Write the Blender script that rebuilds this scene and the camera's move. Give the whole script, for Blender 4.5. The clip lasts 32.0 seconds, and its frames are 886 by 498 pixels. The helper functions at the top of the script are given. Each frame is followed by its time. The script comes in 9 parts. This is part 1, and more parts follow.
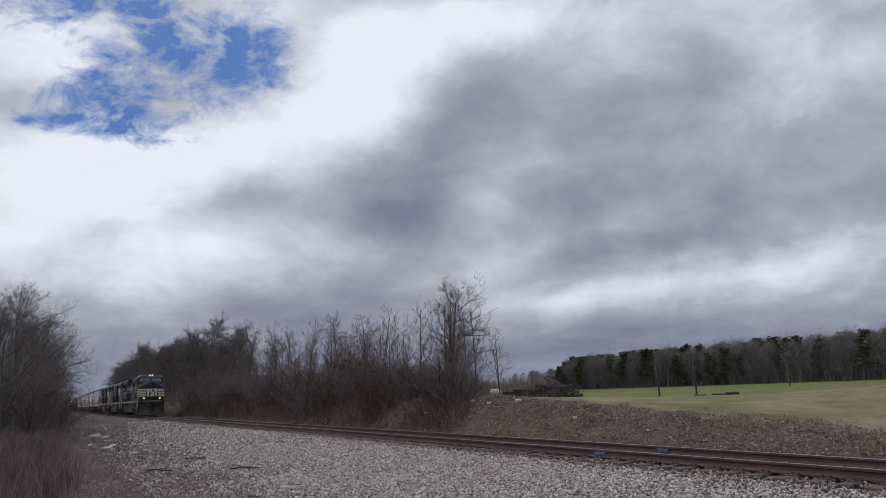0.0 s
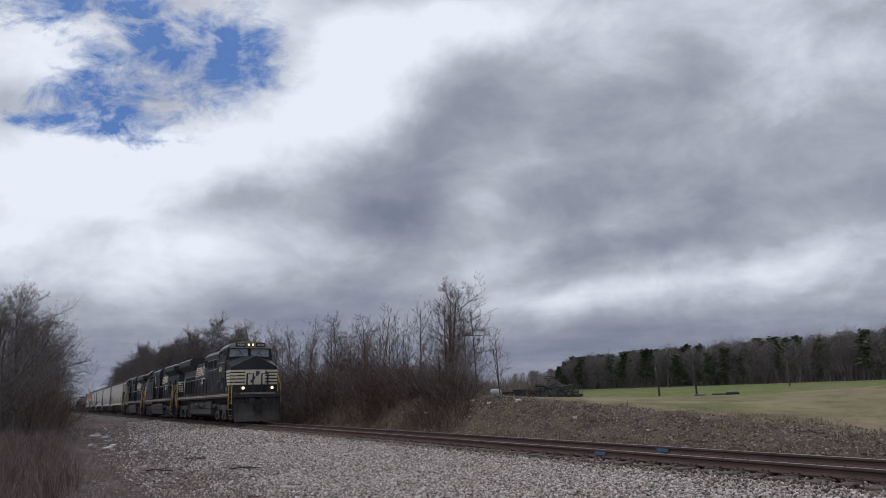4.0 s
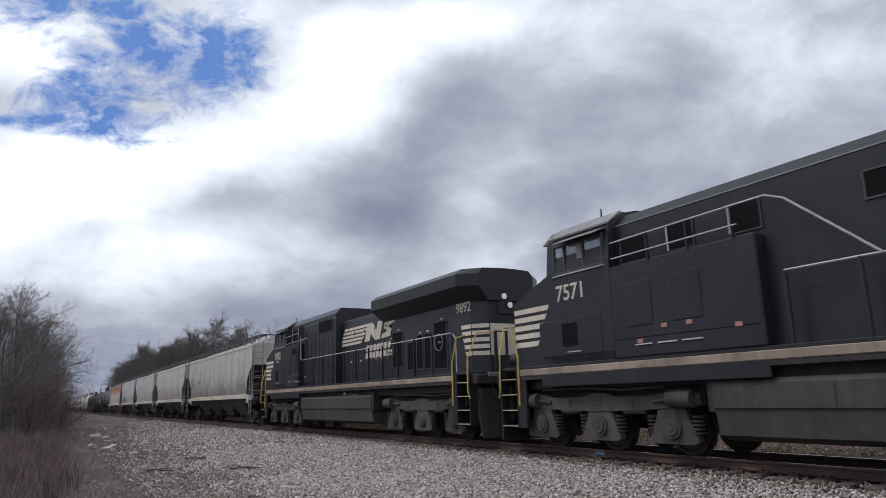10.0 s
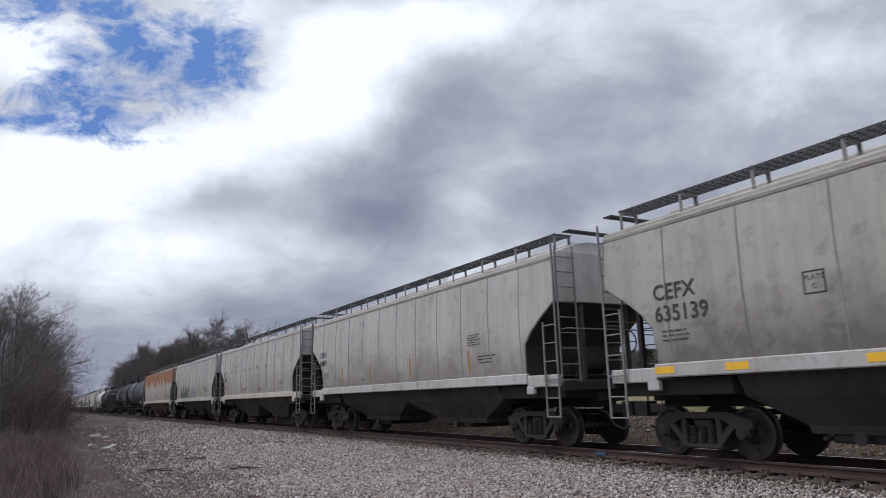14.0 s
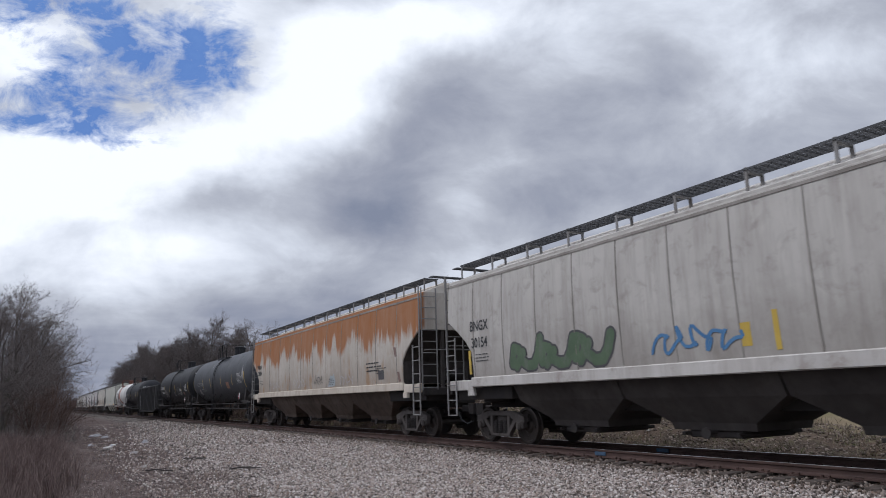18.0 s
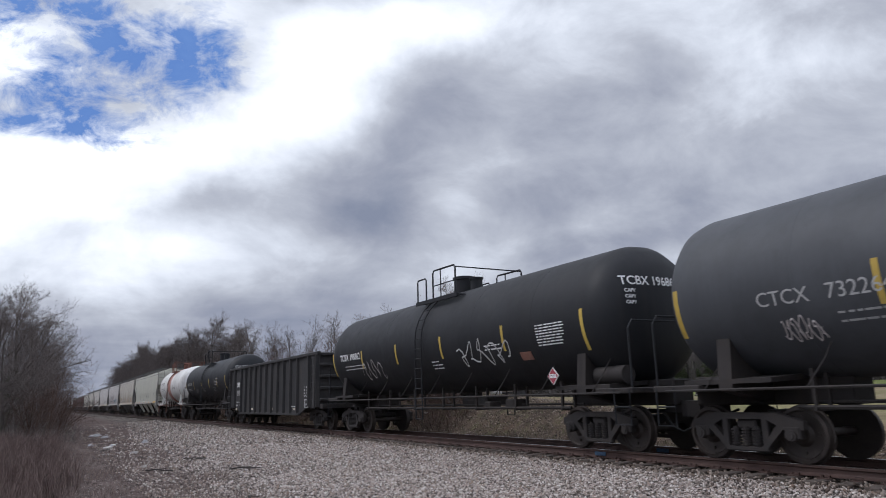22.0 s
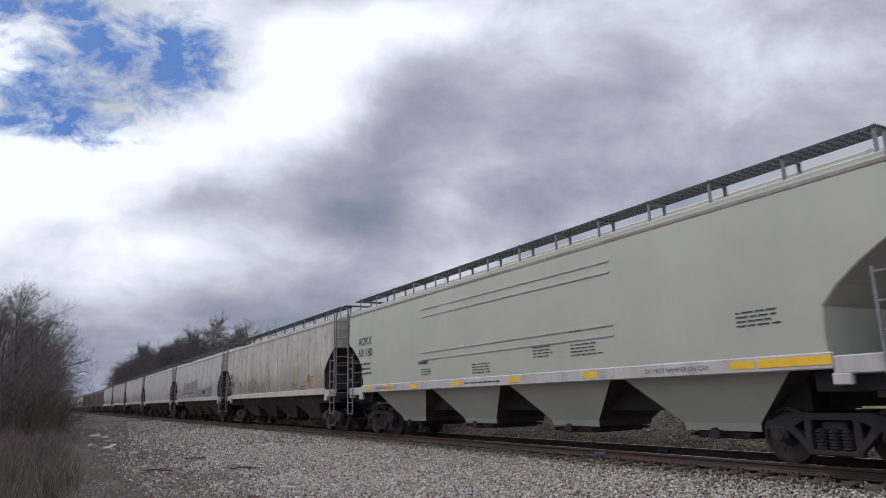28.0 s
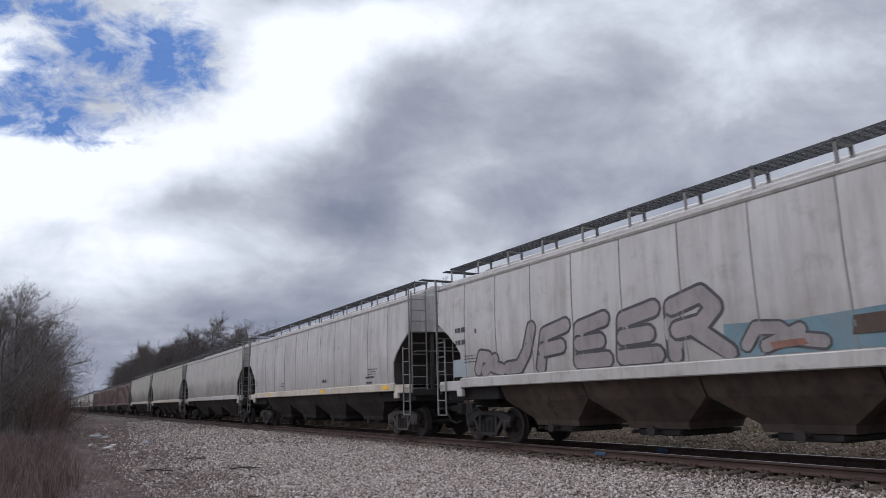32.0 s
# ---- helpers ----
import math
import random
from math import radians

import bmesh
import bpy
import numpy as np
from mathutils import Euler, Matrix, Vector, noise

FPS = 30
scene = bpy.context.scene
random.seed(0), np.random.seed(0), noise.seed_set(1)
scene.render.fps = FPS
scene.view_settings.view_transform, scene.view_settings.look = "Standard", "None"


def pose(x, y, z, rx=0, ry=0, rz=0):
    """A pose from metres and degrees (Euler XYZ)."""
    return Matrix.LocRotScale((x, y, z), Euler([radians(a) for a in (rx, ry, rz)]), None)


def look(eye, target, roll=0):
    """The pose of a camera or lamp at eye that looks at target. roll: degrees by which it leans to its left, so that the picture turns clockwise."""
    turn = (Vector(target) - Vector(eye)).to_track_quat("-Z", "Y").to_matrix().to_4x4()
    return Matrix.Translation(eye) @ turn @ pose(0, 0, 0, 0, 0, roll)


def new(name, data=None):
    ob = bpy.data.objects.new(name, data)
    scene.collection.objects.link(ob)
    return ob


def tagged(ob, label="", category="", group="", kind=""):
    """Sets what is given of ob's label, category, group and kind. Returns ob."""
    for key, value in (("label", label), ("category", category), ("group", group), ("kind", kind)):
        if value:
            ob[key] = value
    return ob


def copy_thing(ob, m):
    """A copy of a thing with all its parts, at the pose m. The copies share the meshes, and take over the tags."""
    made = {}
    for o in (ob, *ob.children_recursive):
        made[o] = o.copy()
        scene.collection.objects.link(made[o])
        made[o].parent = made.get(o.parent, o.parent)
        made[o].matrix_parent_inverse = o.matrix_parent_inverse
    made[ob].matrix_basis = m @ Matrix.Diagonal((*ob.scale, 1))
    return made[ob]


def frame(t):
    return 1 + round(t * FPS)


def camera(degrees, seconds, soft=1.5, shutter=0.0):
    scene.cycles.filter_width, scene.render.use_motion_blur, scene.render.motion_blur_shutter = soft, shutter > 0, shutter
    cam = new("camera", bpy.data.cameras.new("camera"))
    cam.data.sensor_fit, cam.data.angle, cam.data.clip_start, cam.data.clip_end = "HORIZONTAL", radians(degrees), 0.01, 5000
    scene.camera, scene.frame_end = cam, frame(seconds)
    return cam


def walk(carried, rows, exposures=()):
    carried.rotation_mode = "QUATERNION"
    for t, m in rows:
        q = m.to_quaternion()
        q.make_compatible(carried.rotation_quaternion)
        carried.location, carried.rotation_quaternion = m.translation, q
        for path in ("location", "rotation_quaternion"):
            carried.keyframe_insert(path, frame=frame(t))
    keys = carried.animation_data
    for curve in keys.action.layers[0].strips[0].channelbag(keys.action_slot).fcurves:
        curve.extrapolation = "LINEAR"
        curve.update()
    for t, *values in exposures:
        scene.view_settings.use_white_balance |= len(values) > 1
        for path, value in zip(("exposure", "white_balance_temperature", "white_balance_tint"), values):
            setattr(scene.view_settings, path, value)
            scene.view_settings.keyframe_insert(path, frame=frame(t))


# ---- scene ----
# Metres. x runs along the track in the direction of travel, y across it away from the camera, z up; the rail tops lie at z = 0.
cam = camera(65.65, 32.0, soft=0.4, shutter=0.1)
EYE = (0.0, -11.815, 1.251)
AIM = (-84.654, 37.057, 22.351)
walk(cam, [(0.0, look(EYE, AIM, -1.66)), (32.0, look(EYE, AIM, -1.66))], exposures=[(0.0, -0.06, 6000, 13.5), (5.5, -0.04, 6000, 13.5), (8.5, 0.28, 6000, 13.5), (11.5, 0.30, 6000, 13.5), (13.5, 0.22, 6000, 13.5), (18.5, 0.22, 6000, 13.5), (21.0, 0.30, 6000, 13.5), (24.5, 0.28, 6000, 13.5), (27.0, 0.18, 6000, 13.5), (32.0, 0.20, 6000, 13.5)])

# ---- daylight: a bright, mostly overcast sky ----
SUN_ELEV, SUN_AZ = radians(58), radians(215)
sky_world = bpy.data.worlds.new("overcast_sky")
scene.world = sky_world
sky_world.use_nodes = True
wt = sky_world.node_tree
wt.nodes.clear()
w_out = wt.nodes.new("ShaderNodeOutputWorld")
w_bg = wt.nodes.new("ShaderNodeBackground")
w_sky = wt.nodes.new("ShaderNodeTexSky")
w_sky.sky_type = "NISHITA"
w_sky.sun_disc = False
w_sky.sun_elevation = SUN_ELEV
w_sky.sun_rotation = SUN_AZ
w_mix = wt.nodes.new("ShaderNodeMixRGB")
w_co = wt.nodes.new("ShaderNodeTexCoord")
w_noise = wt.nodes.new("ShaderNodeTexNoise")
w_noise.inputs["Scale"].default_value = 2.2
w_noise.inputs["Detail"].default_value = 5
w_ramp = wt.nodes.new("ShaderNodeValToRGB")
w_ramp.color_ramp.elements[0].position = 0.3
w_ramp.color_ramp.elements[0].color = (5.6, 6.0, 6.7, 1)
w_ramp.color_ramp.elements[1].position = 0.68
w_ramp.color_ramp.elements[1].color = (10.8, 11.0, 11.4, 1)
w_mix.inputs[0].default_value = 0.88
wt.links.new(w_co.outputs["Generated"], w_noise.inputs["Vector"])
wt.links.new(w_noise.outputs["Fac"], w_ramp.inputs["Fac"])
wt.links.new(w_sky.outputs["Color"], w_mix.inputs[1])
wt.links.new(w_ramp.outputs["Color"], w_mix.inputs[2])
# an overcast sky is brightest overhead and dims towards the horizon
w_sep = wt.nodes.new("ShaderNodeSeparateXYZ")
w_rise = wt.nodes.new("ShaderNodeMapRange")
w_rise.inputs["From Min"].default_value, w_rise.inputs["From Max"].default_value = 0.0, 1.0
w_rise.inputs["To Min"].default_value, w_rise.inputs["To Max"].default_value = 0.50, 1.75
w_grade = wt.nodes.new("ShaderNodeVectorMath")
w_grade.operation = "SCALE"
wt.links.new(w_co.outputs["Generated"], w_sep.inputs[0])
wt.links.new(w_sep.outputs[2], w_rise.inputs["Value"])
wt.links.new(w_mix.outputs["Color"], w_grade.inputs[0])
wt.links.new(w_rise.outputs[0], w_grade.inputs["Scale"])
wt.links.new(w_grade.outputs[0], w_bg.inputs["Color"])
w_bg.inputs["Strength"].default_value = 0.09
wt.links.new(w_bg.outputs["Background"], w_out.inputs["Surface"])

sun_data = bpy.data.lights.new("sun", "SUN")
sun_data.energy = 1.2
sun_data.angle = radians(14)
sun_data.color = (1.0, 0.95, 0.88)
sun = new("sun", sun_data)
sun.matrix_world = look((-400 * math.sin(radians(35)), -300, 500), (0, 0, 0))


# ---- mesh kit ----


class Kit:
    """Vertices and faces of one part."""

    def __init__(self):
        self.v, self.f = [], []

    def add(self, verts, faces):
        n = len(self.v)
        self.v += [tuple(p) for p in verts]
        self.f += [tuple(n + i for i in q) for q in faces]
        return self

    def box(self, x0, x1, y0, y1, z0, z1, c=0.0):
        if c <= 0:
            v = [(x, y, z) for z in (z0, z1) for y in (y0, y1) for x in (x0, x1)]
            return self.add(v, [(0, 2, 3, 1), (4, 5, 7, 6), (0, 1, 5, 4), (2, 6, 7, 3), (0, 4, 6, 2), (1, 3, 7, 5)])
        lo, hi = (x0, y0, z0), (x1, y1, z1)
        c = min(c, 0.45 * (x1 - x0), 0.45 * (y1 - y0), 0.45 * (z1 - z0))
        ids, verts = {}, []
        for sx in (0, 1):
            for sy in (0, 1):
                for sz in (0, 1):
                    sgn = (sx, sy, sz)
                    for ax in range(3):
                        p = []
                        for k in range(3):
                            e = hi[k] if sgn[k] else lo[k]
                            p.append(e if k == ax else (e - c if sgn[k] else e + c))
                        ids[sgn + (ax,)] = len(verts)
                        verts.append(p)
        faces = []
        for ax in range(3):
            b, d = (ax + 1) % 3, (ax + 2) % 3
            for s in (0, 1):
                q = []
                for (m, n) in ((0, 0), (1, 0), (1, 1), (0, 1)):
                    g = [0, 0, 0]
                    g[ax], g[b], g[d] = s, m, n
                    q.append(ids[tuple(g) + (ax,)])
                faces.append(q if s else q[::-1])
            for m in (0, 1):
                for n in (0, 1):
                    g0, g1 = [0, 0, 0], [0, 0, 0]
                    g0[b], g0[d], g1[b], g1[d] = m, n, m, n
                    g1[ax] = 1
                    q = [ids[tuple(g0) + (b,)], ids[tuple(g1) + (b,)], ids[tuple(g1) + (d,)], ids[tuple(g0) + (d,)]]
                    faces.append(q if (m == n) else q[::-1])
        for g in ((a, b, d) for a in (0, 1) for b in (0, 1) for d in (0, 1)):
            q = [ids[g + (0,)], ids[g + (1,)], ids[g + (2,)]]
            faces.append(q if sum(g) % 2 else q[::-1])
        return self.add(verts, faces)

    def cyl(self, p0, p1, r0, r1=None, n=12, caps=True):
        r1 = r0 if r1 is None else r1
        p0, p1 = Vector(p0), Vector(p1)
        d = (p1 - p0).normalized()
        a = d.orthogonal().normalized()
        b = d.cross(a)
        v = []
        for p, r in ((p0, r0), (p1, r1)):
            v += [p + a * (r * math.cos(2 * math.pi * i / n)) + b * (r * math.sin(2 * math.pi * i / n)) for i in range(n)]
        f = [(i, (i + 1) % n, n + (i + 1) % n, n + i) for i in range(n)]
        if caps:
            f += [tuple(range(n))[::-1], tuple(range(n, 2 * n))]
        return self.add(v, f)

    def tube(self, path, r, n=6):
        path = [Vector(p) for p in path]
        v = []
        for i, p in enumerate(path):
            d = (path[min(i + 1, len(path) - 1)] - path[max(i - 1, 0)]).normalized()
            a = d.cross(Vector((0.31, 0.17, 0.93))).normalized()
            b = d.cross(a)
            v += [p + a * (r * math.cos(2 * math.pi * k / n)) + b * (r * math.sin(2 * math.pi * k / n)) for k in range(n)]
        f = []
        for i in range(len(path) - 1):
            f += [(i * n + k, i * n + (k + 1) % n, (i + 1) * n + (k + 1) % n, (i + 1) * n + k) for k in range(n)]
        f += [tuple(range(n))[::-1], tuple(range((len(path) - 1) * n, len(path) * n))]
        return self.add(v, f)

    def prism(self, poly, axis, a, b):
        """A flat outline pushed along an axis: outline in (y, z) for x, (x, z) for y, (x, y) for z."""
        def at(p, s):
            return {"x": (s, p[0], p[1]), "y": (p[0], s, p[1]), "z": (p[0], p[1], s)}[axis]
        n = len(poly)
        v = [at(p, a) for p in poly] + [at(p, b) for p in poly]
        f = [(i, (i + 1) % n, n + (i + 1) % n, n + i) for i in range(n)]
        f += [tuple(range(n))[::-1], tuple(range(n, 2 * n))]
        return self.add(v, f)

    def loft(self, rings, caps=True, closed=True):
        n = len(rings[0])
        v = [p for ring in rings for p in ring]
        f = []
        m = n if closed else n - 1
        for i in range(len(rings) - 1):
            f += [(i * n + k, i * n + (k + 1) % n, (i + 1) * n + (k + 1) % n, (i + 1) * n + k) for k in range(m)]
        if caps and closed:
            f += [tuple(range(n))[::-1], tuple(range((len(rings) - 1) * n, len(rings) * n))]
        return self.add(v, f)

    def lathe(self, profile, axis, n=24, centre=(0, 0, 0)):
        """profile: (place along the axis, radius)."""
        rings = []
        for s, r in profile:
            ring = []
            for k in range(n):
                ca, sa = r * math.cos(2 * math.pi * k / n), r * math.sin(2 * math.pi * k / n)
                p = {"x": (s, ca, sa), "y": (ca, s, sa), "z": (ca, sa, s)}[axis]
                ring.append(tuple(p[i] + centre[i] for i in range(3)))
            rings.append(ring)
        return self.loft(rings)

    def mesh(self, name, mat, smooth=None):
        me = bpy.data.meshes.new(name)
        me.from_pydata(self.v, [], self.f)
        bm = bmesh.new()
        bm.from_mesh(me)
        bmesh.ops.recalc_face_normals(bm, faces=bm.faces)
        bm.to_mesh(me)
        bm.free()
        if smooth is not None:
            me.polygons.foreach_set("use_smooth", [True] * len(me.polygons))
            me.set_sharp_from_angle(angle=radians(smooth))
        me.materials.append(mat)
        return me


def part(name, kit, mat, parent, label="", smooth=None):
    """One mesh object under a thing or under a part."""
    ob = new(name, kit if isinstance(kit, bpy.types.Mesh) else kit.mesh(name, mat, smooth))
    ob.parent = parent
    if label:
        ob["label"] = label
    return ob


def thing(name, label, category, group="", m=None):
    e = new(name)
    e.empty_display_size = 0.3
    if m is not None:
        e.matrix_basis = m
    return tagged(e, label, category, group)


def structure(name, kit, mat, label, category, smooth=None):
    return tagged(new(name, kit.mesh(name, mat, smooth)), label, category, kind="structure")


# ---- materials ----
def nodes(name):
    m = bpy.data.materials.new(name)
    m.use_nodes = True
    t = m.node_tree
    return m, t, t.nodes["Principled BSDF"]


def link(t, a, b):
    t.links.new(a, b)


def noise_of(t, vec, scale, detail=4, rough=0.55, distort=0.0):
    n = t.nodes.new("ShaderNodeTexNoise")
    n.inputs["Scale"].default_value = scale
    n.inputs["Detail"].default_value = detail
    n.inputs["Roughness"].default_value = rough
    n.inputs["Distortion"].default_value = distort
    link(t, vec, n.inputs["Vector"])
    return n.outputs["Fac"]


def mapped(t, vec, scale, shift=(0, 0, 0)):
    m = t.nodes.new("ShaderNodeMapping")
    m.inputs["Scale"].default_value = scale
    m.inputs["Location"].default_value = shift
    link(t, vec, m.inputs["Vector"])
    return m.outputs["Vector"]


def ramp(t, fac, stops):
    r = t.nodes.new("ShaderNodeValToRGB")
    e = r.color_ramp.elements
    while len(e) < len(stops):
        e.new(0.5)
    for i, (p, c) in enumerate(stops):
        e[i].position = p
        e[i].color = (*c, 1) if not isinstance(c, (int, float)) else (c, c, c, 1)
    link(t, fac, r.inputs["Fac"])
    return r.outputs["Color"]


def mix(t, fac, a, b, mode="MIX"):
    n = t.nodes.new("ShaderNodeMixRGB")
    n.blend_type = mode
    for i, x in ((0, fac), (1, a), (2, b)):
        if isinstance(x, (int, float)):
            n.inputs[i].default_value = x if i == 0 else (x, x, x, 1)
        elif isinstance(x, tuple):
            n.inputs[i].default_value = (*x, 1)
        else:
            link(t, x, n.inputs[i])
    return n.outputs[0]


def calc(t, op, a, b=0.0, c=None, clamp=False):
    n = t.nodes.new("ShaderNodeMath")
    n.operation = op
    n.use_clamp = clamp
    for i, x in enumerate((a, b, c)):
        if x is None:
            continue
        if isinstance(x, (int, float)):
            n.inputs[i].default_value = x
        else:
            link(t, x, n.inputs[i])
    return n.outputs[0]


def place(t, kind="Object"):
    return t.nodes.new("ShaderNodeTexCoord").outputs[kind]


def split(t, vec):
    n = t.nodes.new("ShaderNodeSeparateXYZ")
    link(t, vec, n.inputs[0])
    return n.outputs


def bump(t, bsdf, height, strength=0.3, distance=0.01):
    b = t.nodes.new("ShaderNodeBump")
    b.inputs["Strength"].default_value = strength
    b.inputs["Distance"].default_value = distance
    link(t, height, b.inputs["Height"])
    link(t, b.outputs["Normal"], bsdf.inputs["Normal"])


def plain(name, a, b, rough=0.6, metal=0.0, fine=30.0, coarse=1.5, relief=0.15, dirt=None, spec=0.5):
    """A surface that varies between colours a and b at two scales, with optional dirt."""
    m, t, s = nodes(name)
    co = place(t)
    big = noise_of(t, co, coarse, 5, 0.6)
    small = noise_of(t, co, fine, 4, 0.6)
    col = mix(t, ramp(t, big, [(0.3, 0.0), (0.7, 1.0)]), a, b)
    col = mix(t, calc(t, "MULTIPLY", small, 0.35), col, tuple(0.6 * x for x in a))
    if dirt:
        d = noise_of(t, mapped(t, co, (1, 1, 0.35)), coarse * 2.3, 6, 0.7)
        col = mix(t, ramp(t, d, [(0.5, 0.0), (0.72, 0.75)]), col, dirt)
    link(t, col, s.inputs["Base Color"])
    rr = calc(t, "ADD", calc(t, "MULTIPLY", small, 0.25), rough - 0.12, clamp=True)
    link(t, rr, s.inputs["Roughness"])
    s.inputs["Metallic"].default_value = metal
    s.inputs["Specular IOR Level"].default_value = spec
    if relief:
        bump(t, s, small, relief, 0.01)
    return m

# ---- sky: a deck of clouds that drifts slowly ----
VIEW_R = (0.49447, 0.86873, -0.02833)
VIEW_U = (0.19715, -0.08036, 0.97707)
VIEW_W = (-0.84654, 0.48872, 0.21100)


def cloud_material():
    m = bpy.data.materials.new("clouds")
    m.use_nodes = True
    t = m.node_tree
    t.nodes.clear()
    out = t.nodes.new("ShaderNodeOutputMaterial")
    em = t.nodes.new("ShaderNodeEmission")
    link(t, em.outputs[0], out.inputs["Surface"])
    co = place(t)

    def dot(v):
        n = t.nodes.new("ShaderNodeVectorMath")
        n.operation = "DOT_PRODUCT"
        link(t, co, n.inputs[0])
        n.inputs[1].default_value = v
        return n.outputs["Value"]
    w = calc(t, "MAXIMUM", dot(VIEW_W), 1.0)
    u0 = calc(t, "MULTIPLY", calc(t, "DIVIDE", dot(VIEW_R), w), 1.215)
    v0 = calc(t, "MULTIPLY", calc(t, "DIVIDE", dot(VIEW_U), w), 1.215)
    flat = t.nodes.new("ShaderNodeCombineXYZ")
    link(t, u0, flat.inputs[0])
    link(t, v0, flat.inputs[1])
    fv = flat.outputs[0]
    # the deck seen from below: detail shrinks towards the horizon
    px, py, pz = split(t, co)
    height = calc(t, "ADD", calc(t, "MAXIMUM", pz, 0.0), 260.0)
    deck = t.nodes.new("ShaderNodeCombineXYZ")
    link(t, calc(t, "DIVIDE", px, height), deck.inputs[0])
    link(t, calc(t, "DIVIDE", py, height), deck.inputs[1])
    dv = deck.outputs[0]
    n1 = noise_of(t, fv, 3.2, 5, 0.55)
    n2 = noise_of(t, mapped(t, fv, (1, 1, 1), (7, 3, 1)), 3.0, 5, 0.55)
    u = calc(t, "ADD", u0, calc(t, "MULTIPLY", calc(t, "SUBTRACT", n1, 0.5), 0.20))
    v = calc(t, "ADD", v0, calc(t, "MULTIPLY", calc(t, "SUBTRACT", n2, 0.5), 0.15))

    def blob(cx, cy, rx, ry, turn=0.0, uu=None, vv=None):
        uu, vv = uu or u, vv or v
        a, b = calc(t, "SUBTRACT", uu, cx), calc(t, "SUBTRACT", vv, cy)
        ca, sa = math.cos(radians(turn)), math.sin(radians(turn))
        p = calc(t, "ADD", calc(t, "MULTIPLY", a, ca / rx), calc(t, "MULTIPLY", b, sa / rx))
        q = calc(t, "ADD", calc(t, "MULTIPLY", a, -sa / ry), calc(t, "MULTIPLY", b, ca / ry))
        d = calc(t, "ADD", calc(t, "MULTIPLY", p, p), calc(t, "MULTIPLY", q, q))
        k = calc(t, "MAXIMUM", calc(t, "SUBTRACT", 1.0, d), 0.0)
        return calc(t, "MULTIPLY", k, k)
    light = None
    for weight, args in CLOUD_MASSES:
        k = calc(t, "MULTIPLY", blob(*args), weight)
        light = k if light is None else calc(t, "ADD", light, k)
    fine = noise_of(t, dv, 1.1, 6, 0.5, 0.1)
    tilt = t.nodes.new("ShaderNodeMapping")
    tilt.inputs["Rotation"].default_value = (0, 0, radians(-22))
    tilt.inputs["Scale"].default_value = (0.9, 1.4, 1)
    link(t, fv, tilt.inputs["Vector"])
    mid = noise_of(t, tilt.outputs[0], 5.0, 10, 0.60, 0.30)
    light = calc(t, "ADD", light, CLOUD_BASE)
    light = calc(t, "ADD", light, calc(t, "MULTIPLY", calc(t, "SUBTRACT", fine, 0.5), 0.26))
    light = calc(t, "ADD", light, calc(t, "MULTIPLY", calc(t, "SUBTRACT", mid, 0.5), 0.58))
    low = calc(t, "MULTIPLY", calc(t, "SUBTRACT", -0.06, v0, clamp=True), 1.15)
    light = calc(t, "SUBTRACT", light, calc(t, "MINIMUM", low, 0.16))
    col = ramp(t, light, [(0.34, (0.20, 0.222, 0.275)), (0.50, (0.29, 0.305, 0.345)), (0.66, (0.418, 0.434, 0.460)),
                          (0.80, (0.605, 0.63, 0.652)), (0.97, (0.86, 0.882, 0.885))])
    # the hole through which the blue shows
    u = calc(t, "ADD", u0, calc(t, "MULTIPLY", calc(t, "SUBTRACT", n1, 0.5), 0.10))
    v = calc(t, "ADD", v0, calc(t, "MULTIPLY", calc(t, "SUBTRACT", n2, 0.5), 0.08))
    hole = None
    for weight, args in BLUE_GAPS:
        k = calc(t, "MULTIPLY", blob(*args, uu=u, vv=v), weight)
        hole = k if hole is None else calc(t, "ADD", hole, k)
    wisps = noise_of(t, mapped(t, fv, (1.0, 1.5, 1), (2, 5, 3)), 9.5, 10, 0.66, 0.35)
    hm = calc(t, "ADD", hole, calc(t, "MULTIPLY", calc(t, "SUBTRACT", wisps, 0.53), 4.4))
    hm = ramp(t, hm, [(0.10, 0.0), (0.45, 0.40), (1.0, 1.0)])
    blue = mix(t, wisps, (0.065, 0.15, 0.40), (0.15, 0.26, 0.50))
    col = mix(t, calc(t, "MULTIPLY", hm, ramp(t, hole, [(0.05, 0.0), (0.30, 1.0)])), col, blue)
    link(t, col, em.inputs["Color"])
    em.inputs["Strength"].default_value = 1.0
    return m


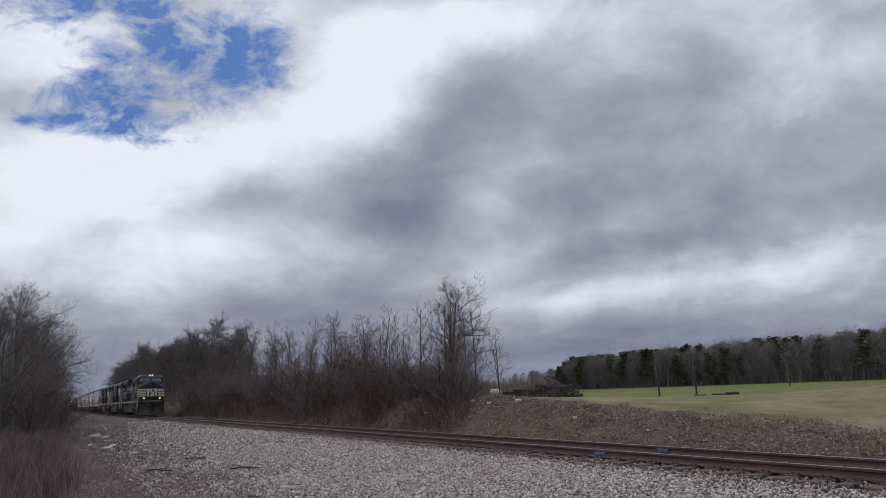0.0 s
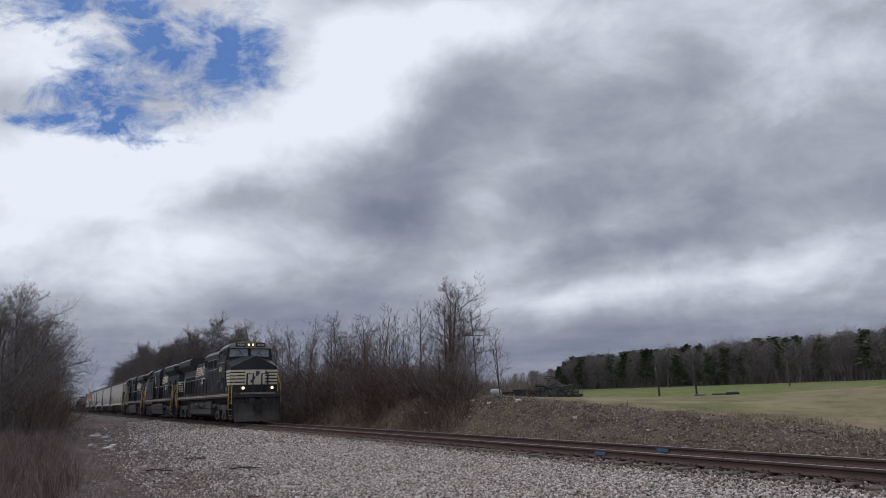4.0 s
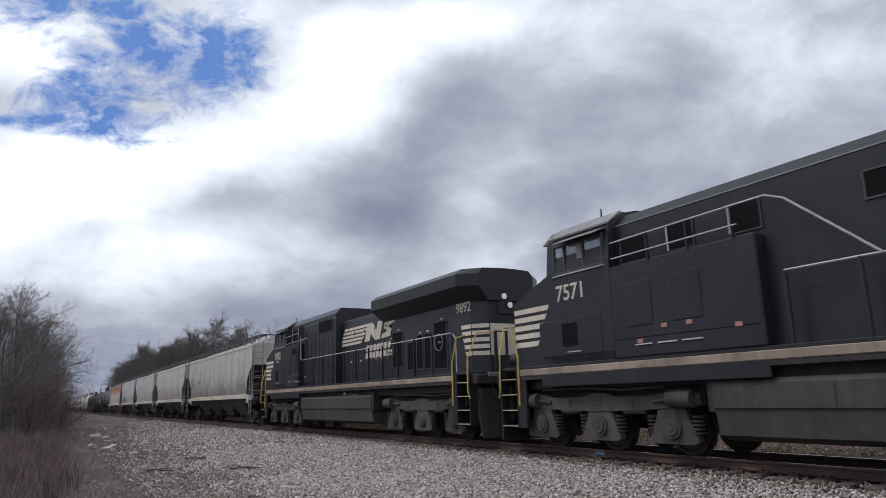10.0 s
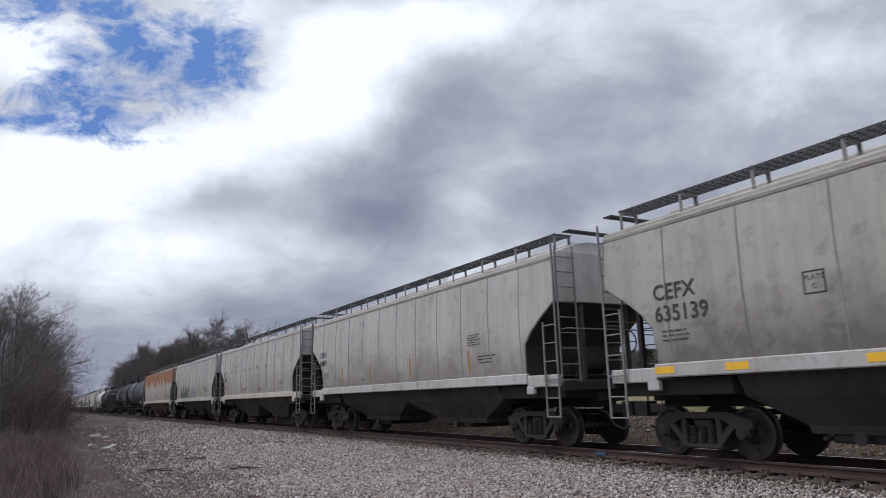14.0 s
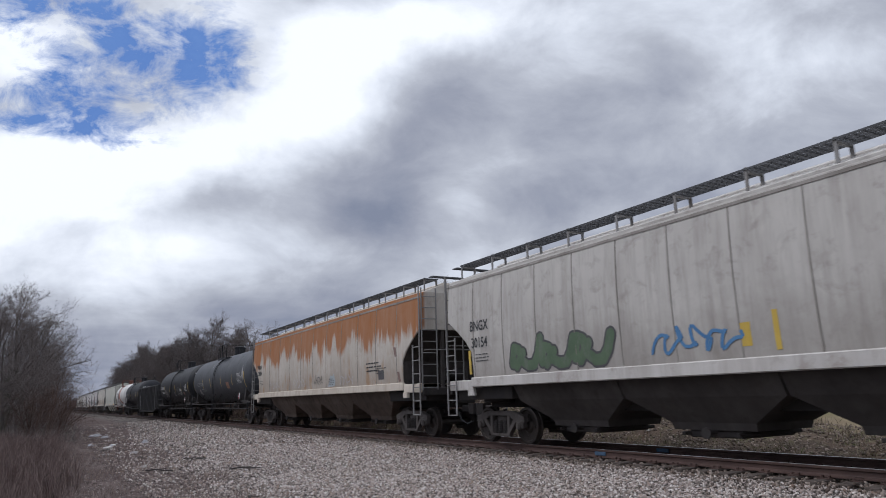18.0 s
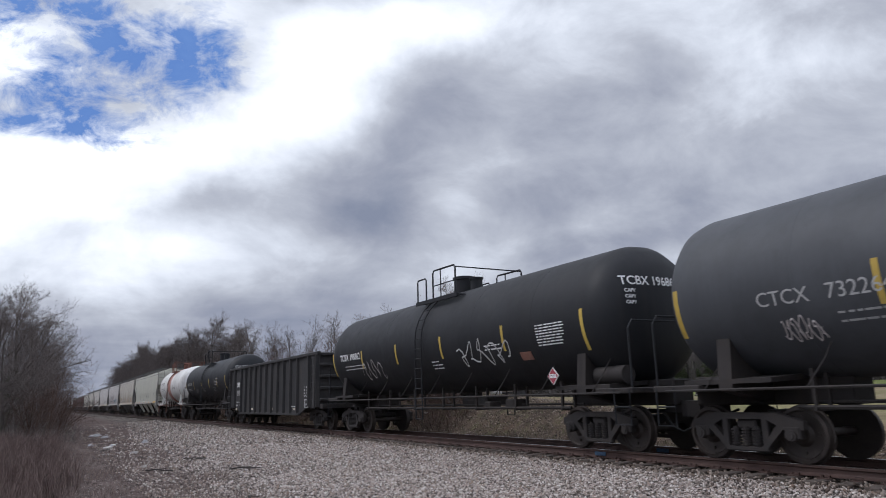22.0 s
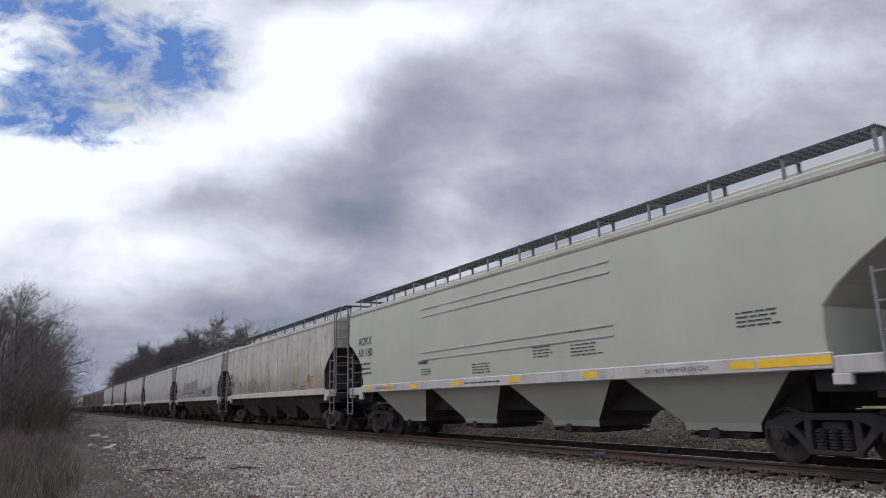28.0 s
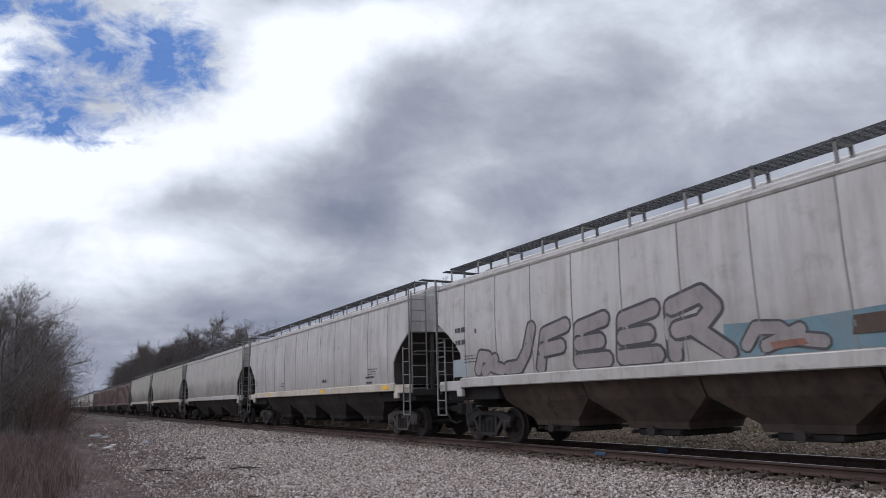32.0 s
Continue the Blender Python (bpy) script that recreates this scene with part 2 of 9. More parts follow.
CLOUD_BASE = 0.64
CLOUD_MASSES = [
    # white banks below and beside the gap
    (0.36, (-0.60, 0.16, 0.46, 0.12, 4)),
    (0.28, (-0.26, 0.21, 0.32, 0.16, 26)),
    (0.24, (-0.10, 0.33, 0.26, 0.16, 50)),
    (0.24, (0.04, 0.41, 0.34, 0.09, 12)),
    (0.34, (-0.74, 0.36, 0.30, 0.16, 0)),
    (0.20, (-0.34, 0.42, 0.30, 0.14, 0)),
    (0.30, (-0.66, 0.03, 0.46, 0.15, 0)),
    (0.14, (-0.44, -0.03, 0.34, 0.10, 10)),
    # light bands low over the field and window in the grey
    (0.20, (0.26, -0.085, 0.24, 0.055, 4)),
    (0.15, (0.70, -0.02, 0.42, 0.07, 12)),
    (0.10, (0.46, -0.06, 0.42, 0.07, 10)),
    (0.12, (0.05, 0.06, 0.13, 0.075, 20)),
    (0.10, (0.12, 0.00, 0.14, 0.06, 40)),
    (0.18, (0.50, 0.40, 0.62, 0.15, -4)),
    (0.08, (0.62, 0.28, 0.30, 0.06, 24)),
    # grey mass
    (-0.15, (-0.04, 0.09, 0.16, 0.13, 50)),
    (-0.16, (-0.08, 0.04, 0.15, 0.06, 8)),
    (-0.10, (-0.36, 0.07, 0.15, 0.05, 14)),
    (-0.10, (0.02, 0.21, 0.20, 0.10, 42)),
    (-0.17, (0.25, 0.09, 0.24, 0.10, 8)),
    (-0.18, (0.34, 0.01, 0.26, 0.045, 8)),
    (-0.15, (0.66, 0.10, 0.34, 0.09, 8)),
    (-0.10, (0.74, 0.20, 0.24, 0.08, 10)),
    (-0.06, (0.34, 0.26, 0.30, 0.09, 24)),
    (-0.10, (-0.20, -0.09, 0.34, 0.06, 4)),
    (-0.10, (0.50, -0.16, 0.70, 0.05, 2)),
]
# parts of the blue gap and the puffs that lie in it
BLUE_GAPS = [
    (0.50, (-0.56, 0.35, 0.46, 0.22, 0)),
    (0.62, (-0.51, 0.31, 0.31, 0.115, 8)),
    (0.60, (-0.55, 0.225, 0.16, 0.07, -14)),
    (0.45, (-0.66, 0.215, 0.26, 0.03, -10)),
    (0.40, (-0.60, 0.43, 0.34, 0.055, -8)),
    (0.35, (-0.40, 0.36, 0.20, 0.07, -20)),
    (-0.55, (-0.72, 0.335, 0.13, 0.075, 0)),
    (-0.40, (-0.455, 0.265, 0.09, 0.030, 8)),
    (-0.35, (-0.56, 0.385, 0.11, 0.030, -14)),
]


def cloud_deck():
    k = Kit()
    R, H = 4300.0, 1000.0
    rings = []
    for i in range(40):
        e = radians(-1.2 + 70 * i / 39)
        d = 1 / math.sqrt((math.cos(e) / R) ** 2 + (math.sin(max(e, 0)) / H) ** 2)
        ring = []
        for j in range(65):
            az = radians(150.0 + (j - 32) * 2.1)
            ring.append((d * math.cos(e) * math.cos(az), d * math.cos(e) * math.sin(az), d * math.sin(e)))
        rings.append(ring)
    k.loft(rings, caps=False, closed=False)
    ob = structure("backdrop", k, cloud_material(), "grey and white broken cloud with a blue gap", "sky", smooth=60)
    ob.matrix_basis = Matrix.Translation(EYE)
    return ob


clouds = cloud_deck()

# ---- ground ----


def lerp_table(table, s):
    if s <= table[0][0]:
        return table[0][1]
    for (a, p), (b, q) in zip(table, table[1:]):
        if s <= b:
            return p + (q - p) * (s - a) / (b - a)
    return table[-1][1]


NEAR_SIDE = [(-4000, 2.0), (-60, 0.1), (-26, -0.15), (-16, -0.5), (-12, -0.6), (-9, -0.58), (-7, -0.5), (-4, -0.42), (-2.2, -0.34), (-1.5, -0.265)]
CREST = [(-400, 1.9), (-60, 1.7), (-30, 1.35), (-25.5, 1.16), (-21.6, 0.88), (-14, 0.28), (-9.7, -0.08), (-4, -0.2), (400, -0.2)]
FIELD = [(6, 0.0), (14, 0.0), (45, 0.7), (100, 1.5), (170, 2.5), (260, 8.0), (420, 9.0), (900, 3.0), (4000, 2.0)]


def ground_z(x, y):
    if y <= -1.5:
        z = lerp_table(NEAR_SIDE, y)
        wob = min(1.0, max(0.0, (-y - 2.0) / 4.0))
    elif y < 1.5:
        return -0.262
    elif y < 3.0:
        z = -0.262 - 0.248 * (y - 1.5) / 1.5
        wob = 0.3
    else:
        c = lerp_table(CREST, x)
        if y < 6:
            s = (y - 3.0) / 3.0
            s = s * s * (3 - 2 * s)
            z = -0.51 + (c + 0.51) * s
            wob = 1.3
        else:
            far = lerp_table(FIELD, y)
            k = min(1.0, (y - 6) / 39.0)
            at14 = 1.0 if x < -20 else max(0.2, 1.0 + (x + 20) / 25)
            bump_up = (1.22 * at14 - c) * min(1.0, (y - 6) / 8.0)
            z = (c + bump_up) * (1 - k) + far * k if y < 45 else far
            wob = 0.25
    n = noise.noise(Vector((x * 0.35, y * 0.5, 1.7))) * 0.09 + noise.noise(Vector((x * 1.3, y * 1.5, 4.1))) * 0.035
    if abs(x) > 300 or abs(y) > 300:
        n = 0
    return z + n * wob


def graded(stops):
    out = []
    for (a, b, step) in stops:
        n = max(1, round((b - a) / step))
        out += [a + (b - a) * i / n for i in range(n)]
    return out + [stops[-1][1]]


def ground_material():
    m, t, s = nodes("ground_cover")
    co = place(t)
    x, y, z = split(t, co)
    wob = noise_of(t, co, 0.45, 6, 0.65)
    tiny = noise_of(t, co, 22.0, 5, 0.7)
    mid = noise_of(t, co, 3.0, 6, 0.65)
    yy = calc(t, "ADD", y, calc(t, "MULTIPLY", calc(t, "SUBTRACT", wob, 0.5), 3.0))

    def step(v, a, b):
        n = t.nodes.new("ShaderNodeMapRange")
        n.interpolation_type = "SMOOTHSTEP"
        n.inputs["From Min"].default_value, n.inputs["From Max"].default_value = a, b
        link(t, v, n.inputs["Value"])
        return n.outputs[0]
    # loose stone, with the shade between the stones painted into the colour
    vor = t.nodes.new("ShaderNodeTexVoronoi")
    vor.inputs["Scale"].default_value = 27.0
    link(t, co, vor.inputs["Vector"])
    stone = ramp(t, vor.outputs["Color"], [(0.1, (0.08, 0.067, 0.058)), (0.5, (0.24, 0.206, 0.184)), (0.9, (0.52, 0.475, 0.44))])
    gap_shade = ramp(t, vor.outputs["Distance"], [(0.25, 1.0), (0.62, 0.16)])
    stone = mix(t, 1.0, stone, gap_shade, "MULTIPLY")
    # bare earth with straw and dead leaves
    straw = noise_of(t, mapped(t, co, (9, 30, 9)), 1.5, 6, 0.75)
    earth = mix(t, ramp(t, mid, [(0.3, 0.0), (0.7, 1.0)]), (0.060, 0.045, 0.041), (0.135, 0.105, 0.095))
    earth = mix(t, ramp(t, tiny, [(0.55, 0.0), (0.74, 0.75)]), earth, (0.25, 0.22, 0.205))
    earth = mix(t, ramp(t, wob, [(0.56, 0.0), (0.7, 0.6)]), earth, (0.075, 0.058, 0.052))
    earth = mix(t, ramp(t, straw, [(0.56, 0.0), (0.72, 0.65)]), earth, (0.23, 0.19, 0.16))
    litter = mix(t, tiny, (0.048, 0.037, 0.030), (0.15, 0.112, 0.085))
    litter = mix(t, ramp(t, wob, [(0.5, 0.0), (0.64, 0.6)]), litter, (0.09, 0.055, 0.04))
    litter = mix(t, ramp(t, mid, [(0.5, 0.0), (0.66, 0.5)]), litter, (0.07, 0.085, 0.035))
    clump = noise_of(t, mapped(t, co, (1, 1, 1), (5, 1, 2)), 0.9, 7, 0.7)
    litter = mix(t, ramp(t, clump, [(0.48, 0.0), (0.58, 0.7)]), litter, (0.042, 0.033, 0.028))
    litter = mix(t, ramp(t, clump, [(0.34, 0.6), (0.44, 0.0)]), litter, (0.10, 0.11, 0.045))
    litter = mix(t, ramp(t, straw, [(0.57, 0.0), (0.72, 0.7)]), litter, (0.24, 0.19, 0.14))
    # pasture, green with dry patches
    fieldn = noise_of(t, mapped(t, co, (0.6, 1.6, 1)), 0.11, 6, 0.6, 0.4)
    patchy = noise_of(t, mapped(t, co, (0.7, 1.3, 1)), 0.55, 8, 0.72, 0.6)
    grass = mix(t, ramp(t, patchy, [(0.36, 0.0), (0.64, 1.0)]), (0.080, 0.118, 0.028), (0.165, 0.200, 0.055))
    dry = mix(t, ramp(t, patchy, [(0.36, 0.0), (0.64, 1.0)]), (0.13, 0.100, 0.066), (0.26, 0.21, 0.14))
    field = mix(t, ramp(t, fieldn, [(0.49, 0.0), (0.57, 0.92)]), grass, dry)
    tufts = noise_of(t, mapped(t, co, (1.0, 2.2, 1)), 2.2, 9, 0.75, 0.5)
    field = mix(t, ramp(t, tufts, [(0.40, 0.55), (0.50, 0.0)]), field, (0.055, 0.062, 0.028))
    field = mix(t, ramp(t, tufts, [(0.52, 0.0), (0.62, 0.6)]), field, (0.21, 0.19, 0.11))
    strip = calc(t, "MULTIPLY", calc(t, "SUBTRACT", 1.0, step(yy, 8.5, 20.0)), ramp(t, fieldn, [(0.30, 0.35), (0.55, 1.0)]))
    field = mix(t, strip, field, dry)
    field = mix(t, calc(t, "MULTIPLY", ramp(t, patchy, [(0.54, 0.0), (0.66, 0.7)]), step(yy, 7.0, 12.0)), field, (0.19, 0.158, 0.112))
    # old fire site between the posts
    bx = calc(t, "MULTIPLY", calc(t, "ADD", x, 38.0), 0.085)
    by = calc(t, "MULTIPLY", calc(t, "ADD", y, -38.0), 0.11)
    burn = calc(t, "ADD", calc(t, "MULTIPLY", bx, bx), calc(t, "MULTIPLY", by, by))
    burn = calc(t, "ADD", burn, calc(t, "MULTIPLY", calc(t, "SUBTRACT", patchy, 0.5), 1.6))
    field = mix(t, ramp(t, burn, [(0.6, 0.9), (1.3, 0.0)]), field, mix(t, mid, (0.07, 0.068, 0.07), (0.20, 0.19, 0.185)))
    col = mix(t, step(yy, 5.6, 7.4), litter, field)
    # floor of the woods
    woods = calc(t, "MULTIPLY", calc(t, "SUBTRACT", 1.0, step(x, -37.0, -31.0)), calc(t, "SUBTRACT", 1.0, step(yy, 26.0, 34.0)))
    col = mix(t, calc(t, "MULTIPLY", woods, step(y, 3.0, 5.0)), col, litter)
    col = mix(t, step(yy, 165.0, 180.0), col, litter)
    edge = calc(t, "MAXIMUM", calc(t, "ADD", calc(t, "MULTIPLY", x, -0.07), -9.6), -9.6)
    gravel = calc(t, "SUBTRACT", yy, calc(t, "MINIMUM", edge, -4.6))
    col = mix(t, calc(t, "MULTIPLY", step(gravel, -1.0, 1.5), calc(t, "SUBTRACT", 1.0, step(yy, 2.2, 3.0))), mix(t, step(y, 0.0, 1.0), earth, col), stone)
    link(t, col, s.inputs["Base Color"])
    s.inputs["Roughness"].default_value = 1.0
    s.inputs["Specular IOR Level"].default_value = 0.03
    hgt = calc(t, "ADD", calc(t, "MULTIPLY", vor.outputs["Distance"], -0.6), tiny)
    bump(t, s, hgt, 0.8, 0.03)
    return m


def build_ground():
    xs = graded([(-4200, -1200, 500), (-1200, -400, 80), (-400, -130, 12), (-130, -60, 2.5), (-60, -34, 1.0), (-34, 8, 0.5), (8, 40, 2), (40, 200, 20), (200, 4200, 500)])
    ys = graded([(-4200, -300, 600), (-300, -60, 30), (-60, -24, 4), (-24, -12, 1.0), (-12, 8, 0.4), (8, 30, 1.0), (30, 70, 2.5), (70, 300, 12), (300, 900, 60), (900, 4200, 500)])
    k = Kit()
    k.v = [(x, y, ground_z(x, y)) for y in ys for x in xs]
    n = len(xs)
    k.f = [(j * n + i, j * n + i + 1, (j + 1) * n + i + 1, (j + 1) * n + i) for j in range(len(ys) - 1) for i in range(n - 1)]
    return structure("ground", k, ground_material(), "stony trackside earth, leaf-strewn bank and green pasture", "ground", smooth=80)


build_ground()

# ---- paints of the train ----


def weathered(name, a, b, grime, rough=0.5, streak=0.5, rust=None, rust_low=3.4, rust_high=4.6, spatter=0.5, dusty=None, coat=0.0, low=0.0, ochre=None, spec=0.2):
    """Vehicle paint: two tones, streaks that run down, spatter and, where given, rust that spreads from the eaves."""
    m, t, s = nodes(name)
    co = place(t)
    rnd = t.nodes.new("ShaderNodeObjectInfo").outputs["Random"]
    x, y, z = split(t, co)
    shift = t.nodes.new("ShaderNodeCombineXYZ")
    link(t, x, shift.inputs[0])
    link(t, calc(t, "ADD", y, calc(t, "MULTIPLY", rnd, 9.0)), shift.inputs[1])
    link(t, z, shift.inputs[2])
    cv = shift.outputs[0]
    big = noise_of(t, cv, 0.55, 5, 0.6)
    run_down = noise_of(t, mapped(t, cv, (2.6, 2.6, 0.22)), 1.6, 6, 0.68)
    wide_run = noise_of(t, mapped(t, cv, (0.8, 0.8, 0.16)), 1.4, 5, 0.6)
    fine = noise_of(t, cv, 26, 5, 0.65)
    blot = noise_of(t, cv, 2.4, 7, 0.68, 0.4)
    col = mix(t, ramp(t, big, [(0.35, 0.0), (0.65, 1.0)]), a, b)
    col = mix(t, calc(t, "MULTIPLY", ramp(t, run_down, [(0.46, 0.0), (0.74, 1.0)]), streak), col, grime)
    col = mix(t, calc(t, "MULTIPLY", ramp(t, wide_run, [(0.48, 0.0), (0.7, 1.0)]), streak * 0.55), col, grime)
    col = mix(t, calc(t, "MULTIPLY", ramp(t, blot, [(0.53, 0.0), (0.68, 1.0)]), spatter), col, grime)
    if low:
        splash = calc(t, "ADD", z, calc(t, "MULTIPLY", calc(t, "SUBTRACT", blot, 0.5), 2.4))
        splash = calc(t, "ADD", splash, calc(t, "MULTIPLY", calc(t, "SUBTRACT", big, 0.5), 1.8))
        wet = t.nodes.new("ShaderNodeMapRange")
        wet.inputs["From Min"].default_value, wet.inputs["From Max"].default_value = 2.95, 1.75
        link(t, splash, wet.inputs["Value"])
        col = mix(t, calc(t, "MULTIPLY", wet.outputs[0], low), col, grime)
    if ochre:
        stain = noise_of(t, mapped(t, cv, (1.6, 1.6, 0.8), (3, 8, 1)), 1.3, 6, 0.6)
        hem = t.nodes.new("ShaderNodeMapRange")
        hem.inputs["From Min"].default_value, hem.inputs["From Max"].default_value = 3.1, 2.3
        link(t, calc(t, "ADD", z, calc(t, "MULTIPLY", calc(t, "SUBTRACT", run_down, 0.5), 1.5)), hem.inputs["Value"])
        col = mix(t, calc(t, "MULTIPLY", calc(t, "MULTIPLY", ramp(t, stain, [(0.54, 0.0), (0.66, 0.85)]), hem.outputs[0]), calc(t, "ADD", 0.3, run_down)), col, ochre)
    if dusty:
        col = mix(t, calc(t, "MULTIPLY", ramp(t, blot, [(0.36, 0.55), (0.52, 0.0)]), 0.5), col, dusty)
    if rust:
        edge = calc(t, "ADD", z, calc(t, "MULTIPLY", calc(t, "SUBTRACT", wide_run, 0.5), 3.4))
        edge = calc(t, "ADD", edge, calc(t, "MULTIPLY", calc(t, "SUBTRACT", run_down, 0.5), 1.0))
        k = t.nodes.new("ShaderNodeMapRange")
        k.inputs["From Min"].default_value, k.inputs["From Max"].default_value = rust_low + 0.42, rust_low + 0.78
        link(t, edge, k.inputs["Value"])
        flank = t.nodes.new("ShaderNodeMapRange")
        flank.inputs["From Min"].default_value, flank.inputs["From Max"].default_value = 1.36, 1.44
        link(t, calc(t, "ABSOLUTE", y), flank.inputs["Value"])
        rc = mix(t, run_down, rust, tuple(min(1, 1.3 * q) for q in rust))
        col = mix(t, calc(t, "MULTIPLY", calc(t, "MULTIPLY", k.outputs[0], flank.outputs[0]), calc(t, "ADD", 0.62, calc(t, "MULTIPLY", run_down, 0.55)), clamp=True), col, rc)
    link(t, col, s.inputs["Base Color"])
    link(t, calc(t, "ADD", rough - 0.1, calc(t, "MULTIPLY", blot, 0.25)), s.inputs["Roughness"])
    s.inputs["Coat Weight"].default_value = coat
    s.inputs["Specular IOR Level"].default_value = spec
    dent = calc(t, "ADD", calc(t, "MULTIPLY", big, 1.0), calc(t, "MULTIPLY", fine, 0.04))
    bump(t, s, dent, 0.25, 0.06)
    return m


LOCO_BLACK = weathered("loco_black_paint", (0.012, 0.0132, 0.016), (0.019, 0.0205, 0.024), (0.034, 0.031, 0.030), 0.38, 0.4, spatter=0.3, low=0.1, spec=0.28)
LOCO_FADED = weathered("faded_black_paint", (0.040, 0.040, 0.042), (0.062, 0.061, 0.062), (0.09, 0.08, 0.072), 0.5, 0.4, spatter=0.4)
LOCO_GRIME = weathered("grimy_underframe", (0.034, 0.032, 0.032), (0.054, 0.051, 0.050), (0.085, 0.075, 0.068), 0.72, 0.5, spatter=0.5)
LOCO_SILL = weathered("dusty_sill", (0.19, 0.15, 0.115), (0.33, 0.265, 0.20), (0.075, 0.058, 0.045), 0.7, 0.5, spatter=0.5)
TRUCK_DUST = weathered("dusty_bogie_steel", (0.050, 0.043, 0.040), (0.085, 0.075, 0.070), (0.024, 0.020, 0.018), 0.8, 0.5, spatter=0.6)
TRUCK_DARK = weathered("dark_bogie_steel", (0.018, 0.016, 0.016), (0.032, 0.028, 0.027), (0.05, 0.040, 0.034), 0.75, 0.4, spec=0.3)
WHEEL_STEEL = plain("wheel_steel", (0.035, 0.028, 0.025), (0.06, 0.048, 0.042), 0.6, 0.5, 20, 3)
TREAD = plain("bright_tread", (0.42, 0.41, 0.40), (0.52, 0.51, 0.5), 0.28, 1.0, 40, 3, 0.03)
CREAM = weathered("cream_lettering", (0.50, 0.445, 0.35), (0.58, 0.52, 0.42), (0.26, 0.225, 0.18), 0.55, 0.4, spatter=0.35)
WHITE = weathered("white_lettering", (0.72, 0.72, 0.71), (0.78, 0.78, 0.77), (0.5, 0.5, 0.49), 0.5, 0.3)
INK = plain("black_lettering", (0.03, 0.03, 0.032), (0.05, 0.05, 0.052), 0.6)
YELLOW = weathered("yellow_paint", (0.46, 0.32, 0.06), (0.56, 0.40, 0.09), (0.24, 0.18, 0.07), 0.5, 0.5, spatter=0.5)
AMBER = weathered("amber_reflective_tape", (0.78, 0.42, 0.03), (0.82, 0.50, 0.05), (0.5, 0.28, 0.05), 0.4, 0.2)
RED = plain("red_paint", (0.27, 0.025, 0.045), (0.34, 0.04, 0.06), 0.5)
RUBBER = plain("black_rubber", (0.012, 0.012, 0.012), (0.02, 0.02, 0.02), 0.7)
STEEL = weathered("galvanised_steel", (0.18, 0.176, 0.17), (0.25, 0.245, 0.238), (0.12, 0.10, 0.085), 0.55, 0.5)
# handrail steel with the sky's reflection put into a paler colour
RAIL_STEEL = weathered("worn_skylit_handrail_steel", (0.36, 0.36, 0.36), (0.46, 0.46, 0.46), (0.2, 0.18, 0.16), 0.4, 0.4)
FADED_WHITE = weathered("faded_white_lettering", (0.36, 0.36, 0.355), (0.44, 0.44, 0.43), (0.2, 0.2, 0.195), 0.55, 0.4)
SEAM_DARK = weathered("grimy_seam", (0.20, 0.185, 0.165), (0.30, 0.28, 0.255), (0.12, 0.10, 0.085), 0.7, 0.5)
DARK_GRATING = plain("dark_grating", (0.035, 0.036, 0.04), (0.06, 0.062, 0.066), 0.6)
SCREEN = plain("dark_louvre_screen", (0.003, 0.003, 0.0035), (0.007, 0.007, 0.008), 0.8, 0, 60, 6, 0.3, spec=0.12)


def glass_material():
    m, t, s = nodes("cab_glass")
    s.inputs["Base Color"].default_value = (0.10, 0.13, 0.15, 1)
    s.inputs["Roughness"].default_value = 0.06
    s.inputs["Specular IOR Level"].default_value = 0.9
    s.inputs["Coat Weight"].default_value = 0.6
    # reflected sky put into the base colour as a mottled blue-grey
    sky_mottle = noise_of(t, place(t), 4.0, 5, 0.6)
    link(t, ramp(t, sky_mottle, [(0.3, (0.09, 0.115, 0.135)), (0.75, (0.20, 0.235, 0.255))]), s.inputs["Base Color"])
    return m


GLASS = glass_material()


def glow(name, colour, strength):
    m, t, s = nodes(name)
    s.inputs["Base Color"].default_value = (0.9, 0.85, 0.7, 1)
    s.inputs["Emission Color"].default_value = (*colour, 1)
    s.inputs["Emission Strength"].default_value = strength
    s.inputs["Roughness"].default_value = 0.2
    return m


LAMP_ON = glow("lit_headlamp", (1.0, 0.50, 0.15), 2.4)
LENS = glow("unlit_lens", (0.6, 0.6, 0.6), 0.02)

# ---- writing ----
FONT_CACHE = {}


def letters(text, height, slant=0.0, squeeze=1.0, bold=0.0):
    """Flat letters in (along, up), their width; built-in font."""
    key = (text, height, slant, squeeze, bold)
    if key not in FONT_CACHE:
        cu = bpy.data.curves.new("writing", "FONT")
        cu.body = text
        cu.size = height * 1.42
        cu.shear = slant
        cu.offset = bold
        cu.resolution_u = 3
        cu.space_line = 0.85
        ob = bpy.data.objects.new("writing", cu)
        me = bpy.data.meshes.new_from_object(ob)
        v = [(p.co.x * squeeze, p.co.y) for p in me.vertices]
        f = [tuple(p.vertices) for p in me.polygons]
        bpy.data.objects.remove(ob)
        bpy.data.curves.remove(cu)
        bpy.data.meshes.remove(me)
        FONT_CACHE[key] = (v, f, max(p[0] for p in v) if v else 0)
    return FONT_CACHE[key]


def write_on(kit, text, u, z, height, side, y_of, **kw):
    """Letters on a side wall: side -1 reads along +x seen from -y, side 1 along -x seen from +y. u: left end as read."""
    v, f, w = letters(text, height, **kw)
    one = Kit().add([(u + a * -side, side * y_of(z + b), z + b) for a, b in v], f)
    kit.append(one)
    return kit


